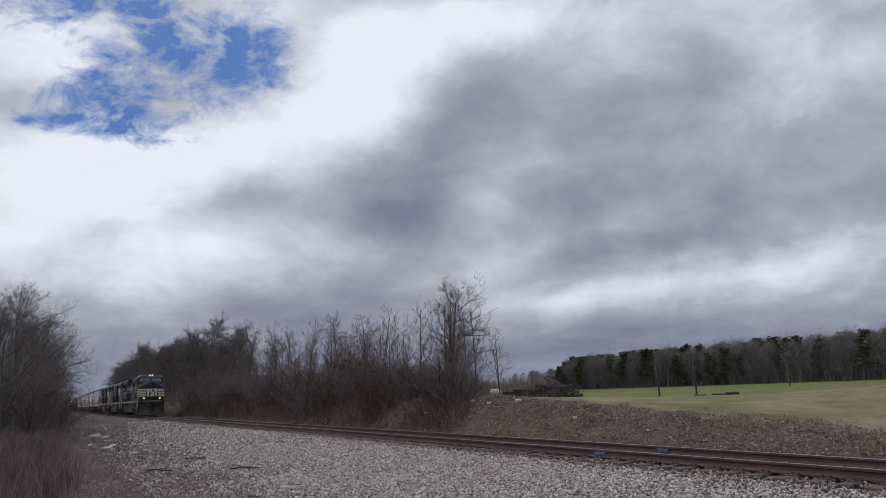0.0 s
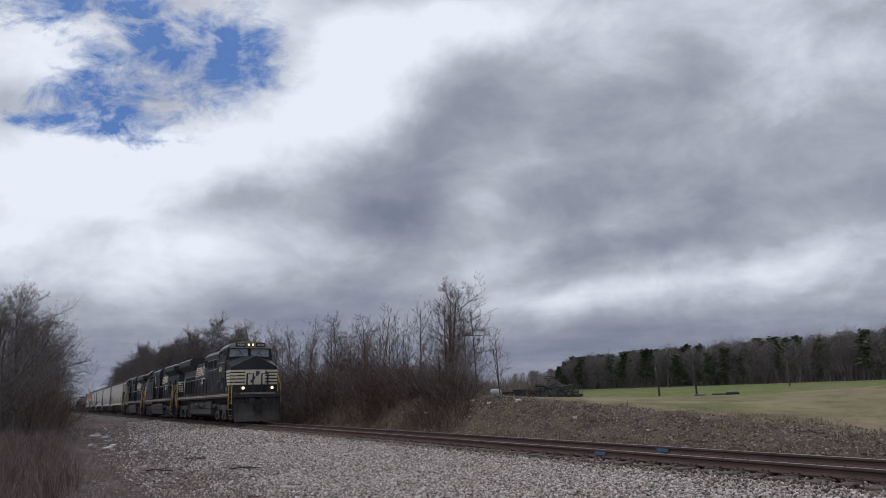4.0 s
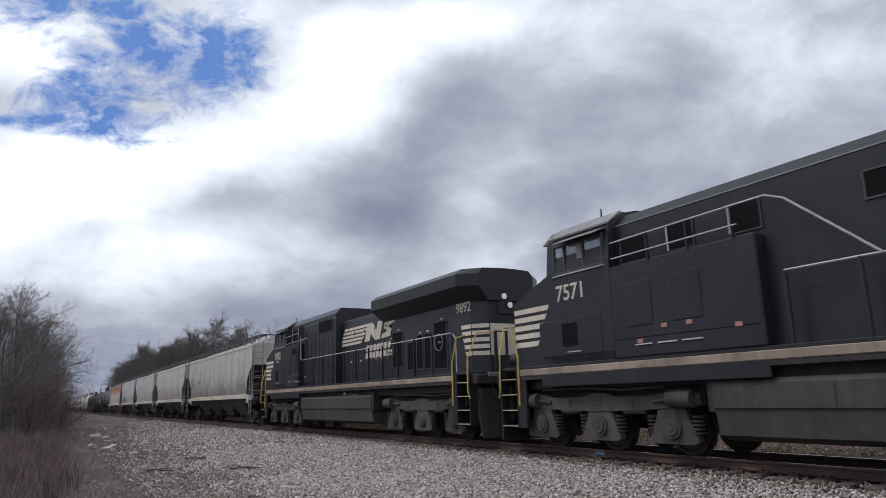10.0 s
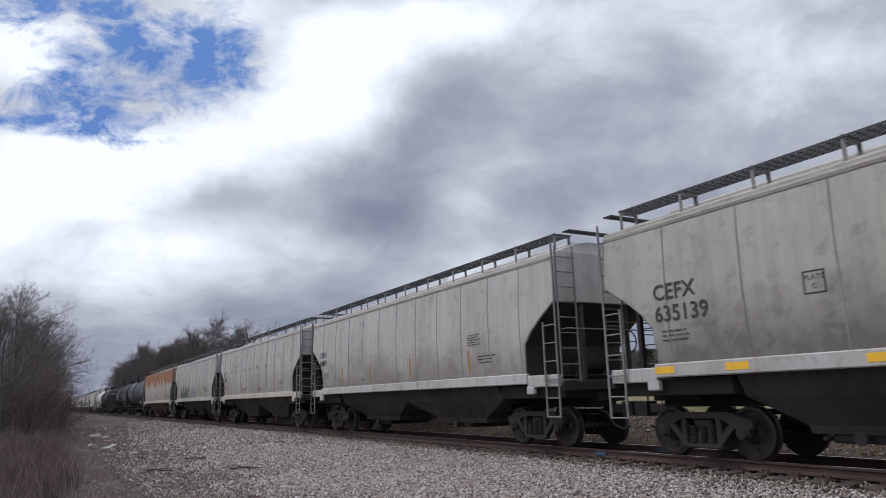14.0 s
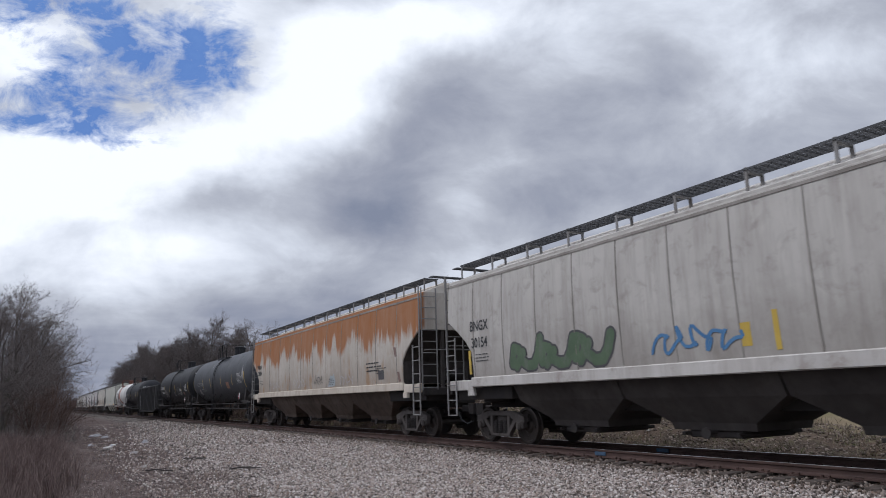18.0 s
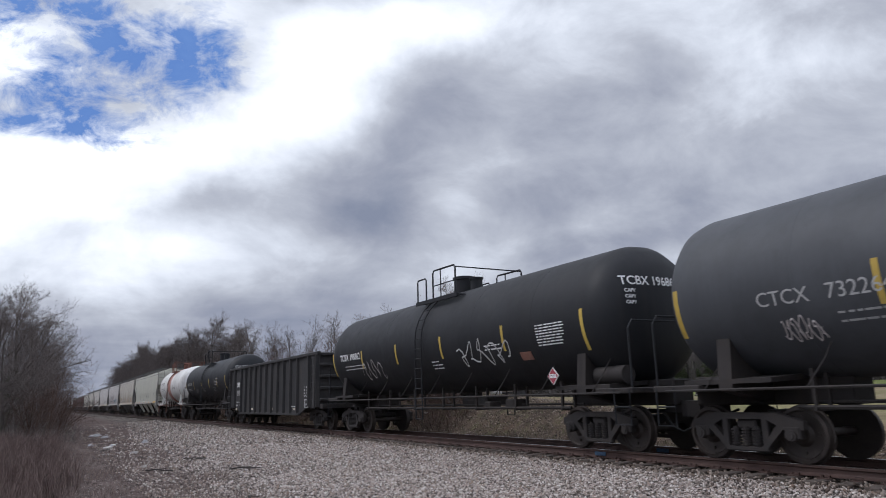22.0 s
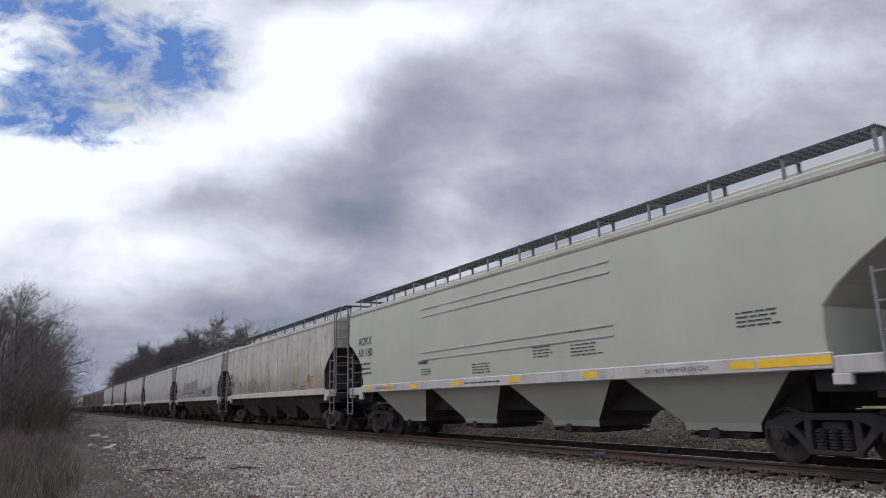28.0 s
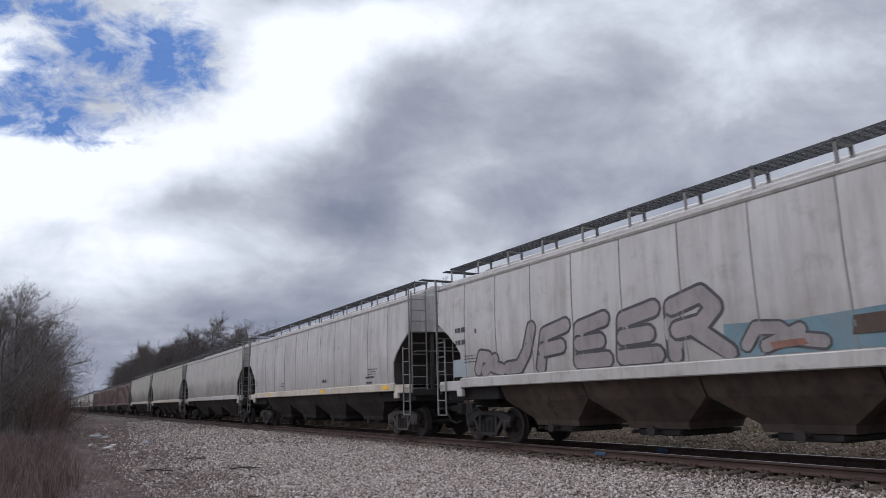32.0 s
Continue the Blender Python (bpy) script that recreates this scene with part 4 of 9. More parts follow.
def loco_bogie(loco, u):
    def frame_mesh(s):
        k = Kit()
        a, b = min(s * 1.10, s * 1.28), max(s * 1.10, s * 1.28)
        k.prism([(-2.75, 0.98), (-2.75, 1.18), (-2.3, 1.30), (-1.5, 1.16), (-0.5, 1.16), (-0.2, 1.24), (0.2, 1.24), (0.5, 1.16), (1.5, 1.16), (2.3, 1.30), (2.75, 1.18), (2.75, 0.98), (1.6, 0.90), (0.4, 0.86), (-0.4, 0.86), (-1.6, 0.90)], "y", a, b)
        for q in LOCO_AXLES:
            k.prism([(q - 0.30, 1.0), (q + 0.30, 1.0), (q + 0.40, 0.72), (q + 0.58, 0.42), (q + 0.60, 0.30), (q + 0.48, 0.25), (q - 0.48, 0.25), (q - 0.60, 0.30), (q - 0.58, 0.42), (q - 0.40, 0.72)], "y", a + 0.02, b - 0.02)
        for q in (-1.0, 1.0):
            k.box(q - 0.34, q + 0.34, a + 0.02, b - 0.02, 0.80, 1.02, 0.04)
            k.cyl((q, s * 1.27, 1.02), (q, s * 1.30, 1.02), 0.07, None, 10)
        return k.mesh("bogie_frame", TRUCK_DUST, 30)

    def box_mesh(s):
        k = Kit()
        k.cyl((0, s * 1.24, 0.56), (0, s * 1.31, 0.56), 0.23, 0.22, 20)
        k.cyl((0, s * 1.31, 0.56), (0, s * 1.345, 0.56), 0.17, 0.15, 18)
        k.cyl((0, s * 1.345, 0.56), (0, s * 1.36, 0.56), 0.07, None, 8)
        return k.mesh("axle_box", TRUCK_DUST, 40)

    def spring_mesh(s):
        k = Kit()
        for e in (-0.56, 0.56):
            for i in range(5):
                z = 0.44 + i * 0.075
                k.cyl((e, s * 1.17, z), (e, s * 1.17, z + 0.045), 0.115, None, 12)
        return k.mesh("suspension", TRUCK_DARK)

    def cyl_mesh(s):
        k = Kit()
        for e in (-1, 1):
            k.cyl((e * 2.62, s * 1.30, 1.10), (e * 2.05, s * 1.30, 1.10), 0.17, None, 14)
            k.cyl((e * 2.05, s * 1.30, 1.10), (e * 1.6, s * 1.30, 1.05), 0.04, None, 8)
        k.tube([(-1.9, s * 1.31, 1.34), (-0.8, s * 1.33, 1.30), (0.3, s * 1.33, 1.36), (1.9, s * 1.31, 1.34)], 0.022, 6)
        return k.mesh("brake_cylinder", TRUCK_DUST, 40)
    bog = part("bogie", shared("loco_bolster", lambda: Kit().box(-2.6, 2.6, -0.5, 0.5, 0.62, 0.95, 0.03).box(-0.4, 0.4, -1.15, 1.15, 0.7, 1.1, 0.03).mesh("bogie", TRUCK_DARK)), None, loco)
    bog.location = (u, 0, 0)
    for s in (-1, 1):
        part("bogie_frame", shared(("loco_frame", s), lambda: frame_mesh(s)), None, bog)
        part("brake_cylinder", shared(("loco_cyl", s), lambda: cyl_mesh(s)), None, bog)
        for q in LOCO_AXLES:
            o = part("axle_box", shared(("loco_box", s), lambda: box_mesh(s)), None, bog)
            o.location = (q, 0, 0)
            o = part("suspension", shared(("loco_spring", s), lambda: spring_mesh(s)), None, bog)
            o.location = (q, 0, 0)
    for q in LOCO_AXLES:
        w = part("wheelset", LOCO_WHEELS, None, bog)
        w.location = (q, 0, 0.53)
        ROLLING.append((w, q, 0.53))


def mirror_box(k, u0, u1, s, y0, y1, z0, z1, c=0.0):
    return k.box(u0, u1, min(s * y0, s * y1), max(s * y0, s * y1), z0, z1, c)


def nose_x(y):
    return 10.28 - 0.2 * abs(y)


def locomotive(label, number, kind, top=4.47):
    """kind 'reservoirs': air tanks over the fuel tank and low louvres; 'plain': one smooth fuel tank."""
    loco = thing("locomotive", label, "locomotive", "locomotives of the freight train")
    air = kind == "reservoirs"
    short = not air and top < 4.7
    # frame
    part("deck", Kit().box(-10.55, 10.6, -1.52, 1.52, 1.86, 1.93, 0.01), LOCO_BLACK, loco)
    for s in (-1, 1):
        part("frame_sill", mirror_box(Kit(), -9.75, 9.85, s, 1.40, 1.55, 1.70, 1.86, 0.015), LOCO_SILL, loco, "dusty tan frame edge")
        # lower strip coloured dark for the shaded void below the tan edge
        part("lower_sill", mirror_box(Kit(), -9.75, 9.85, s, 1.36, 1.535, 1.60, 1.70, 0.01), TRUCK_DARK, loco)
        part("hood_edge", Kit().tube([(-9.95, s * 0.935, top - 0.055), (0.25, s * 0.935, top - 0.055)], 0.016, 6), STEEL, loco)
        part("cabinet_edge", Kit().tube([(0.25, s * 1.285, max(4.7, top - 0.13)), (6.42, s * 1.285, max(4.7, top - 0.13))], 0.014, 6), STEEL, loco)
        if not air:
            part("side_skirt", mirror_box(Kit(), 2.9 if top > 4.7 else 4.3, 8.95, s, 1.45, 1.545, 1.42, 1.70, 0.01), LOCO_BLACK, loco)
            for u in (4.15, 4.75, 5.35, 7.45):
                part("hinge_bar", mirror_box(Kit(), u, u + 0.46, s, 1.556, 1.572, 2.16, 2.185), RAIL_STEEL, loco)
            for u, z in ((4.35, 2.45), (4.95, 2.45), (5.6, 2.2), (3.3, 2.3)):
                part("notice", mirror_box(Kit(), u, u + 0.14, s, 1.562, 1.568, z, z + 0.08), NOTICE_RED, loco, "small red and white notice")
            part("seam", mirror_box(Kit(), 6.43, 6.455, s, 1.53, 1.549, 1.93, 4.0), SCREEN, loco)
            part("seam", mirror_box(Kit(), 2.95, 6.4, s, 1.53, 1.549, 2.30, 2.315), SCREEN, loco)
    part("underframe", Kit().box(-9.8, 9.8, -1.06, 1.06, 0.98, 1.4).box(-9.9, 9.9, -1.30, 1.30, 1.36, 1.84, 0.03), TRUCK_DARK, loco)
    # hood
    rings = []
    for u, w in ((-10.42, 0.62), (-10.05, 0.98), (-10.0, 1.0), (0.3, 1.0)):
        rings.append([(u, a * w, z) for a, z in ((1, 1.93), (1, top - 0.25), (0.94, top - 0.07), (0.75, top), (-0.75, top), (-0.94, top - 0.07), (-1, top - 0.25), (-1, 1.93))])
    hood = part("hood", Kit().loft(rings), LOCO_BLACK, loco, smooth=30)
    # tall compartment behind the cab
    roof = max(4.95, top + 0.12) if air or top > 4.7 else 5.12
    rings = [[(u, a * w, z) for a, w, z in ((1, 1.28, 1.93), (1, 1.28, roof - 0.25), (1, 1.05, roof), (-1, 1.05, roof), (-1, 1.28, roof - 0.25), (-1, 1.28, 1.93))] for u in (0.25, 6.5)]
    part("equipment_cabinet", Kit().loft(rings), LOCO_BLACK, loco)
    for s in (-1, 1):
        part("side_cabinet", mirror_box(Kit(), 2.9 if not short else 4.5, 6.45, s, 1.26, 1.545, 1.93, 4.30 if air else 3.95 if short else 3.86, 0.03), LOCO_BLACK, loco)
        for u in ((3.0, 3.9, 4.8, 5.7) if air else (4.75, 5.6) if short else (4.1, 5.3)):
            part("cabinet_door", mirror_box(Kit(), u, u + 0.74, s, 1.54, 1.562, 2.55, 3.45, 0.01), LOCO_BLACK, loco)
        for i, (u0, u1, z0, z1) in enumerate(((0.55, 1.35, 3.95, 4.45), (3.1, 3.8, 3.75, 4.22), (4.05, 4.55, 3.75, 4.22), (5.0, 5.8, 3.72, 4.22)) if air else ((0.7, 2.3, 4.18, 4.68), (4.55, 5.2, 4.2, 4.75), (5.45, 6.15, 4.15, 4.72)) if short else ((0.6, 1.1, 4.0, 4.4), (2.9, 3.5, 3.98, 4.5), (4.35, 4.95, 3.95, 4.47), (5.55, 6.25, 3.93, 4.44))):
            yy = 1.545 if (air and u0 > 2.9) else 1.285
            part("screen", mirror_box(Kit(), u0, u1, s, yy - 0.01, yy + 0.012, z0, z1), SCREEN, loco, "dark screened opening")
            fr = Kit()
            for a, b, c, d in ((u0 - 0.03, u1 + 0.03, z1, z1 + 0.03), (u0 - 0.03, u1 + 0.03, z0 - 0.03, z0), (u0 - 0.03, u0, z0, z1), (u1, u1 + 0.03, z0, z1)):
                mirror_box(fr, a, b, s, yy - 0.01, yy + 0.025, c, d)
            part("screen_frame", fr, LOCO_FADED, loco)
            if not air and i in (1, 2):
                part("screen_edge", mirror_box(Kit(), u1, u1 + 0.035, s, yy, yy + 0.035, z0, z1), RAIL_STEEL, loco)
        if air:
            for u0 in (3.05, 4.35):
                lv = Kit()
                for i in range(6):
                    z = 2.10 + i * 0.055
                    mirror_box(lv, u0, u0 + 0.42, s, 1.545, 1.575, z, z + 0.02)
                part("louvre", lv, LOUVRE_GREY, loco)
        else:
            if short:
                part("screen", mirror_box(Kit(), 4.72, 5.42, s, 1.54, 1.556, 3.02, 3.72), SCREEN, loco, "dark screened opening")
                for i in range(7):
                    u = 0.62 + i * 0.55
                    part("cabinet_door", mirror_box(Kit(), u, u + 0.5, s, 1.275, 1.292, 2.05, 3.95, 0.008), LOCO_BLACK, loco)
                    part("door_latch", mirror_box(Kit(), u + 0.36, u + 0.42, s, 1.29, 1.302, 2.6, 2.68, 0.004), SCREEN, loco)
                part("notice", mirror_box(Kit(), 7.55, 7.95, s, 1.55, 1.558, 3.2, 3.29), NOTICE_RED, loco, "small orange notice plate")
            part("grab_rail", Kit().tube([(6.3, s * 1.56, 4.36), (4.4, s * 1.56, 4.42), (4.25, s * 1.5, 4.2), (4.2, s * 1.5, 3.2), (4.0, s * 1.52, 3.12), (2.4, s * 1.5, 3.12)] if short else [(6.3, s * 1.56, 4.36), (2.6, s * 1.56, 4.42), (2.3, s * 1.5, 4.3), (0.9, s * 1.52, 3.12)], 0.018, 6), RAIL_STEEL, loco)
            part("grab_rail", Kit().tube([(6.3, s * 1.56, 4.02), (3.2, s * 1.56, 4.06)], 0.016, 6), RAIL_STEEL, loco)
            for u in (3.3, 4.3, 5.3):
                part("rail_post", mirror_box(Kit(), u - 0.02, u + 0.02, s, 1.53, 1.57, 3.8, 4.4), LOCO_BLACK, loco)
    # cab
    sec = [(1.50, 1.93), (1.55, 2.1), (1.55, 4.05), (1.47, 4.82), (1.05, 5.12), (0.6, 5.22)]
    ring = lambda u: [(u, y, z) for y, z in sec] + [(u, -y, z) for y, z in sec[::-1]]
    part("cab", Kit().loft([ring(6.4), ring(8.52)]), LOCO_BLACK, loco)
    part("cab_roof_brow", Kit().prism([(1.38, 4.82), (1.06, 5.15), (0.6, 5.28), (-0.6, 5.28), (-1.06, 5.15), (-1.38, 4.82)], "x", 8.5, 8.82), BROW_GREY if air else LOCO_FADED, loco)
    for s in (-1, 1):
        # pale strip along the roof edge, a sunlit glint painted on
        part("roof_edge", Kit().add([(6.4, s * 1.49, 4.84), (8.5, s * 1.49, 4.84), (8.5, s * 1.06, 5.145), (6.4, s * 1.06, 5.145), (6.4, s * 1.50, 4.88), (8.5, s * 1.50, 4.88), (8.5, s * 1.08, 5.175), (6.4, s * 1.08, 5.175)], [(0, 1, 5, 4), (4, 5, 6, 7), (3, 7, 6, 2), (0, 4, 7, 3), (1, 2, 6, 5), (0, 3, 2, 1)]), STEEL, loco, "pale roof edge with its sunlit glint in the colour")
        for u0, u1 in ((6.62, 7.18), (7.24, 7.82), (7.88, 8.2)):
            part("side_window", mirror_box(Kit(), u0, u1, s, 1.50, 1.515, 4.02, 4.62), GLASS, loco, "dark cab side glass")
        fr = Kit()
        for a, b, c, d in ((6.56, 8.26, 4.62, 4.68), (6.56, 8.26, 3.95, 4.02), (6.56, 6.62, 4.0, 4.65), (7.18, 7.24, 4.0, 4.65), (7.82, 7.88, 4.0, 4.65), (8.2, 8.26, 4.0, 4.65)):
            mirror_box(fr, a, b, s, 1.48, 1.56, c, d, 0.01)
        part("window_frame", fr, LOCO_FADED, loco)
        part("window_sill", mirror_box(Kit(), 6.54, 8.28, s, 1.54, 1.58, 3.93, 3.955), RAIL_STEEL, loco)
        part("sliding_sash", mirror_box(Kit(), 7.26, 7.42, s, 1.515, 1.53, 4.03, 4.6), STEEL, loco)
        part("sun_visor", Kit().add([(6.5, s * 1.50, 4.78), (7.95, s * 1.50, 4.78), (7.95, s * 1.78, 4.66), (6.5, s * 1.78, 4.66), (6.5, s * 1.50, 4.76), (7.95, s * 1.50, 4.76), (7.95, s * 1.78, 4.64), (6.5, s * 1.78, 4.64)], [(0, 1, 2, 3), (7, 6, 5, 4), (0, 4, 5, 1), (1, 5, 6, 2), (2, 6, 7, 3), (3, 7, 4, 0)]), STEEL, loco)
        if air:
            for u0 in (6.4, 7.38):
                lv = Kit()
                part("louvre_back", mirror_box(Kit(), u0, u0 + 0.8, s, 1.545, 1.556, 2.2, 2.92), SCREEN, loco)
                for i in range(11):
                    z = 2.24 + i * 0.06
                    mirror_box(lv, u0 + 0.04, u0 + 0.76, s, 1.556, 1.58, z, z + 0.02)
                part("louvre", lv, LOUVRE_GREY, loco)
            part("notice", mirror_box(Kit(), 8.66, 8.94, s, 1.50, 1.515, 2.03, 2.31), BROW_GREY, loco)
        else:
            part("battery_door", mirror_box(Kit(), 6.75, 8.9, s, 1.545, 1.562, 2.1, 2.92, 0.008), LOCO_BLACK, loco)
            part("screen", mirror_box(Kit(), 7.55, 8.05, s, 1.56, 1.572, 2.3, 2.82), SCREEN, loco)
    # nose
    def nose_ring(f):
        # f: 0 at the windscreen, 1 at the front
        pts = []
        for y, z0, z1 in ((1.50, 4.06, 3.52), (0.66, 4.28, 3.94), (0.0, 4.36, 4.24)):
            pts.append((y, z0 + (z1 - z0) * f))
        half = [(1.50, 1.93)] + pts[:2]
        full = half + [(0.0, pts[2][1])] + [(-y, z) for y, z in half[::-1]]
        return [(8.5 + (nose_x(y) - 8.5) * f if f else 8.5, y, z) for y, z in full] + [(8.5 + (nose_x(0) - 8.5) * f, 0, 1.93)]
    part("nose", Kit().loft([nose_ring(0), nose_ring(0.5), nose_ring(1)]), LOCO_BLACK, loco)
    for s in (-1, 1):
        part("windscreen", Kit().add([(8.54, s * 0.10, 4.33), (8.54, s * 1.30, 4.26), (8.53, s * 1.30, 4.76), (8.53, s * 0.10, 4.86), (8.5, s * 0.10, 4.33), (8.5, s * 1.30, 4.26), (8.5, s * 1.30, 4.76), (8.5, s * 0.10, 4.86)], [(0, 1, 2, 3), (0, 4, 5, 1), (1, 5, 6, 2), (2, 6, 7, 3), (3, 7, 4, 0), (7, 6, 5, 4)]), GLASS, loco, "windscreen glass")
        k = Kit()
        loop = [(8.56, s * 0.08, 4.31), (8.56, s * 1.33, 4.24), (8.56, s * 1.33, 4.78), (8.56, s * 0.08, 4.88), (8.56, s * 0.08, 4.31)]
        part("windscreen_frame", Kit().tube(loop, 0.025, 5), LOCO_BLACK, loco)
        part("wiper", Kit().tube([(8.6, s * 0.85, 4.26), (8.6, s * 0.6, 4.6)], 0.012, 5).cyl((8.6, s * 0.75, 4.75), (8.6, s * 0.45, 4.42), 0.014, None, 5), RUBBER, loco)
        # stripes on the nose
        for i in range(5):
            z = 2.40 + i * 0.205
            back = 8.62 + (4 - i) * 0.11
            k = Kit()
            y0, y1 = (1.503, 1.512)
            k.add([(back, s * y1, z), (nose_x(1.5) * 0.998, s * y1, z), (nose_x(1.5) * 0.998, s * y1, z + 0.125), (back - 0.08, s * y1, z + 0.125)], [(0, 1, 2, 3)])
            part("stripe", k, CREAM, loco, "cream stripe")
            k = Kit().add([(nose_x(1.5) + 0.008, s * 1.5, z), (nose_x(0.66) + 0.008, s * 0.66, z), (nose_x(0.66) + 0.008, s * 0.66, z + 0.125), (nose_x(1.5) + 0.008, s * 1.5, z + 0.125)], [(0, 1, 2, 3)])
            part("stripe", k, CREAM, loco, "cream stripe")
        part("nose_panel", Kit().add([(nose_x(0.64) + 0.009, s * 0.64, 2.40), (nose_x(0) + 0.009, 0, 2.40), (nose_x(0) + 0.009, 0, 3.345), (nose_x(0.64) + 0.009, s * 0.64, 3.345)], [(0, 1, 2, 3)]), CREAM, loco, "cream panel of the emblem")
    part("nose_emblem", Kit().add([(nose_x(y) + 0.016, y, z) for y, z in ((-0.28, 2.5), (-0.12, 2.62), (0.02, 2.9), (0.22, 3.0), (0.30, 3.22), (0.05, 3.28), (-0.1, 3.05), (-0.2, 2.78), (-0.34, 2.6))], [tuple(range(9))]), INK, loco, "plain dark emblem shape")
    part("nose_door", Kit().box(10.06, nose_x(0.73) + 0.02, 0.72, 0.74, 2.1, 3.9), LOCO_BLACK, loco)
    # lamps and number boards
    for s in (-1, 1):
        hl = part("headlight", Kit().cyl((8.80, s * 0.13, 5.06), (8.86, s * 0.13, 5.06), 0.12, None, 16), LOCO_BLACK, loco)
        part("lens", Kit().cyl((8.86, s * 0.13, 5.06), (8.872, s * 0.13, 5.06), 0.07, None, 16), LAMP_ON if air else LENS, hl, "lit headlight lens" if air else "")
        nb = part("number_board", Kit().box(8.80, 8.845, min(s * 0.34, s * 0.98), max(s * 0.34, s * 0.98), 4.92, 5.18, 0.01), LOCO_BLACK, loco)
        k = Kit()
        v, f, w = letters(number, 0.17)
        k.add([(8.852, (0.66 * s - w / 2) + a, 4.965 + b) for a, b in v], f)
        part("numerals", k, CREAM if air else WHITE, nb)
        dl = part("ditch_light", Kit().cyl((10.62, s * 0.92, 2.18), (10.88, s * 0.92, 2.18), 0.15, 0.16, 16).box(10.6, 10.75, s * 0.92 - 0.06, s * 0.92 + 0.06, 1.9, 2.1), LOCO_BLACK, loco, smooth=40)
        part("lens", Kit().cyl((10.88, s * 0.92, 2.18), (10.892, s * 0.92, 2.18), 0.09, None, 16), LAMP_ON if air else LENS, dl, "lit ditch lamp" if air else "")
        rl = part("rear_light", Kit().cyl((-10.50, s * 0.1, 4.02 + 0.13 * s), (-10.40, s * 0.1, 4.02 + 0.13 * s), 0.12, None, 14), LOCO_BLACK, loco)
        part("lens", Kit().cyl((-10.512, s * 0.1, 4.02 + 0.13 * s), (-10.50, s * 0.1, 4.02 + 0.13 * s), 0.09, None, 14), LENS, rl)
    part("rear_light_box", Kit().box(-10.47, -10.36, -0.28, 0.28, 3.6, 4.45, 0.03), LOCO_BLACK, loco)
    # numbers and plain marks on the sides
    for s in (-1, 1):
        k = Kit()
        v, f, w = letters(number, 0.36, bold=0.008)
        k.add([((7.2 if air else 7.75) + (a - w / 2) * -s, s * 1.557, 3.36 + b) for a, b in v], f)
        part("numerals", k, CREAM, loco, "cream road number")
        k = Kit()
        v, f, w = letters(number, 0.30, bold=0.005)
        k.add([(-9.62 + (a - w / 2) * -s, s * 1.012, 3.74 + b) for a, b in v], f)
        if not air:
            part("numerals", k, CREAM, loco, "cream road number")
        mid = -2.65 if air else -1.55
        wide = 1.36 if not air and top < 4.7 else 1.0
        along = lambda q: mid + (-2.05 + (q + 2.05) * wide) * -s
        for i in range(5):
            z = 3.44 + i * 0.15
            k = Kit()
            a0, a1 = -2.05 + 0.10 * i, -0.35 + 0.13 * i
            k.add([(along(q), s * 1.016, zz) for q, zz in ((a0, z), (a1, z), (a1 + 0.07, z + 0.10), (a0 + 0.06, z + 0.10))], [(0, 1, 2, 3)])
            part("mark_stripe", k, CREAM, loco)
        for pts in (((-0.1, 3.46), (0.26, 3.46), (0.36, 3.74), (0.62, 3.46), (0.95, 3.46), (1.17, 4.14), (0.84, 4.14), (0.74, 3.84), (0.5, 4.14), (0.14, 4.14)), ((1.05, 3.46), (1.62, 3.5), (1.72, 3.76), (1.45, 3.86), (1.92, 3.98), (1.98, 4.16), (1.32, 4.14), (1.22, 3.84), (1.45, 3.7), (1.1, 3.62))):
            k = Kit().add([(along(q), s * 1.016, z) for q, z in pts], [tuple(range(len(pts)))])
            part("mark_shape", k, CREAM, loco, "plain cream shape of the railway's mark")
        k = Kit()
        for n_bar, a0, zz in ((7, 0.02, 3.08), (8, -0.04, 2.80)):
            for i in range(n_bar):
                q0 = a0 + i * 0.235
                k.add([(along(q), s * 1.017, z) for q, z in ((q0, zz), (q0 + 0.185, zz), (q0 + 0.235, zz + 0.215), (q0 + 0.05, zz + 0.215))], [(0, 1, 2, 3)])
        part("mark_bars", k, CREAM, loco, "plain cream bars of the railway's name")
        # hood doors and screens
        for i in range(9):
            u = -4.25 + i * 0.5
            d = part("hood_door", shared(("hood_door", s), lambda: mirror_box(Kit(), -0.235, 0.235, s, 0.99, 1.011, 2.05, 4.12, 0.006).cyl((0.18, s * 1.0, 3.0), (0.18, s * 1.03, 3.0), 0.02, None, 6).mesh("hood_door", LOCO_BLACK)), None, loco)
            d.location = (u, 0, 0)
            g = part("door_gap", shared(("door_gap", s), lambda: mirror_box(Kit(), -0.017, 0.017, s, 0.99, 1.004, 2.0, 4.16).mesh("door_gap", SCREEN)), None, loco)
            g.location = (u + 0.25, 0, 0)
            if i % 2 == 0:
                for zl in (2.53, 3.9):
                    lt = part("door_latch", shared(("door_latch", s), lambda: mirror_box(Kit(), -0.045, 0.045, s, 1.01, 1.022, -0.04, 0.04, 0.004).mesh("door_latch", SCREEN)), None, loco)
                    lt.location = (u + 0.1, 0, zl)
            if i in (1, 2, 5, 7):
                part("notice", mirror_box(Kit(), u - 0.1, u + 0.08, s, 1.0, 1.0135, 2.72, 2.79), FADED_WHITE if i % 2 else NOTICE_RED, loco, "small notice plate")
        for u in (-4.62, 0.27):
            part("seam", mirror_box(Kit(), u, u + 0.03, s, 0.99, 1.006, 1.95, 4.1), SCREEN, loco)
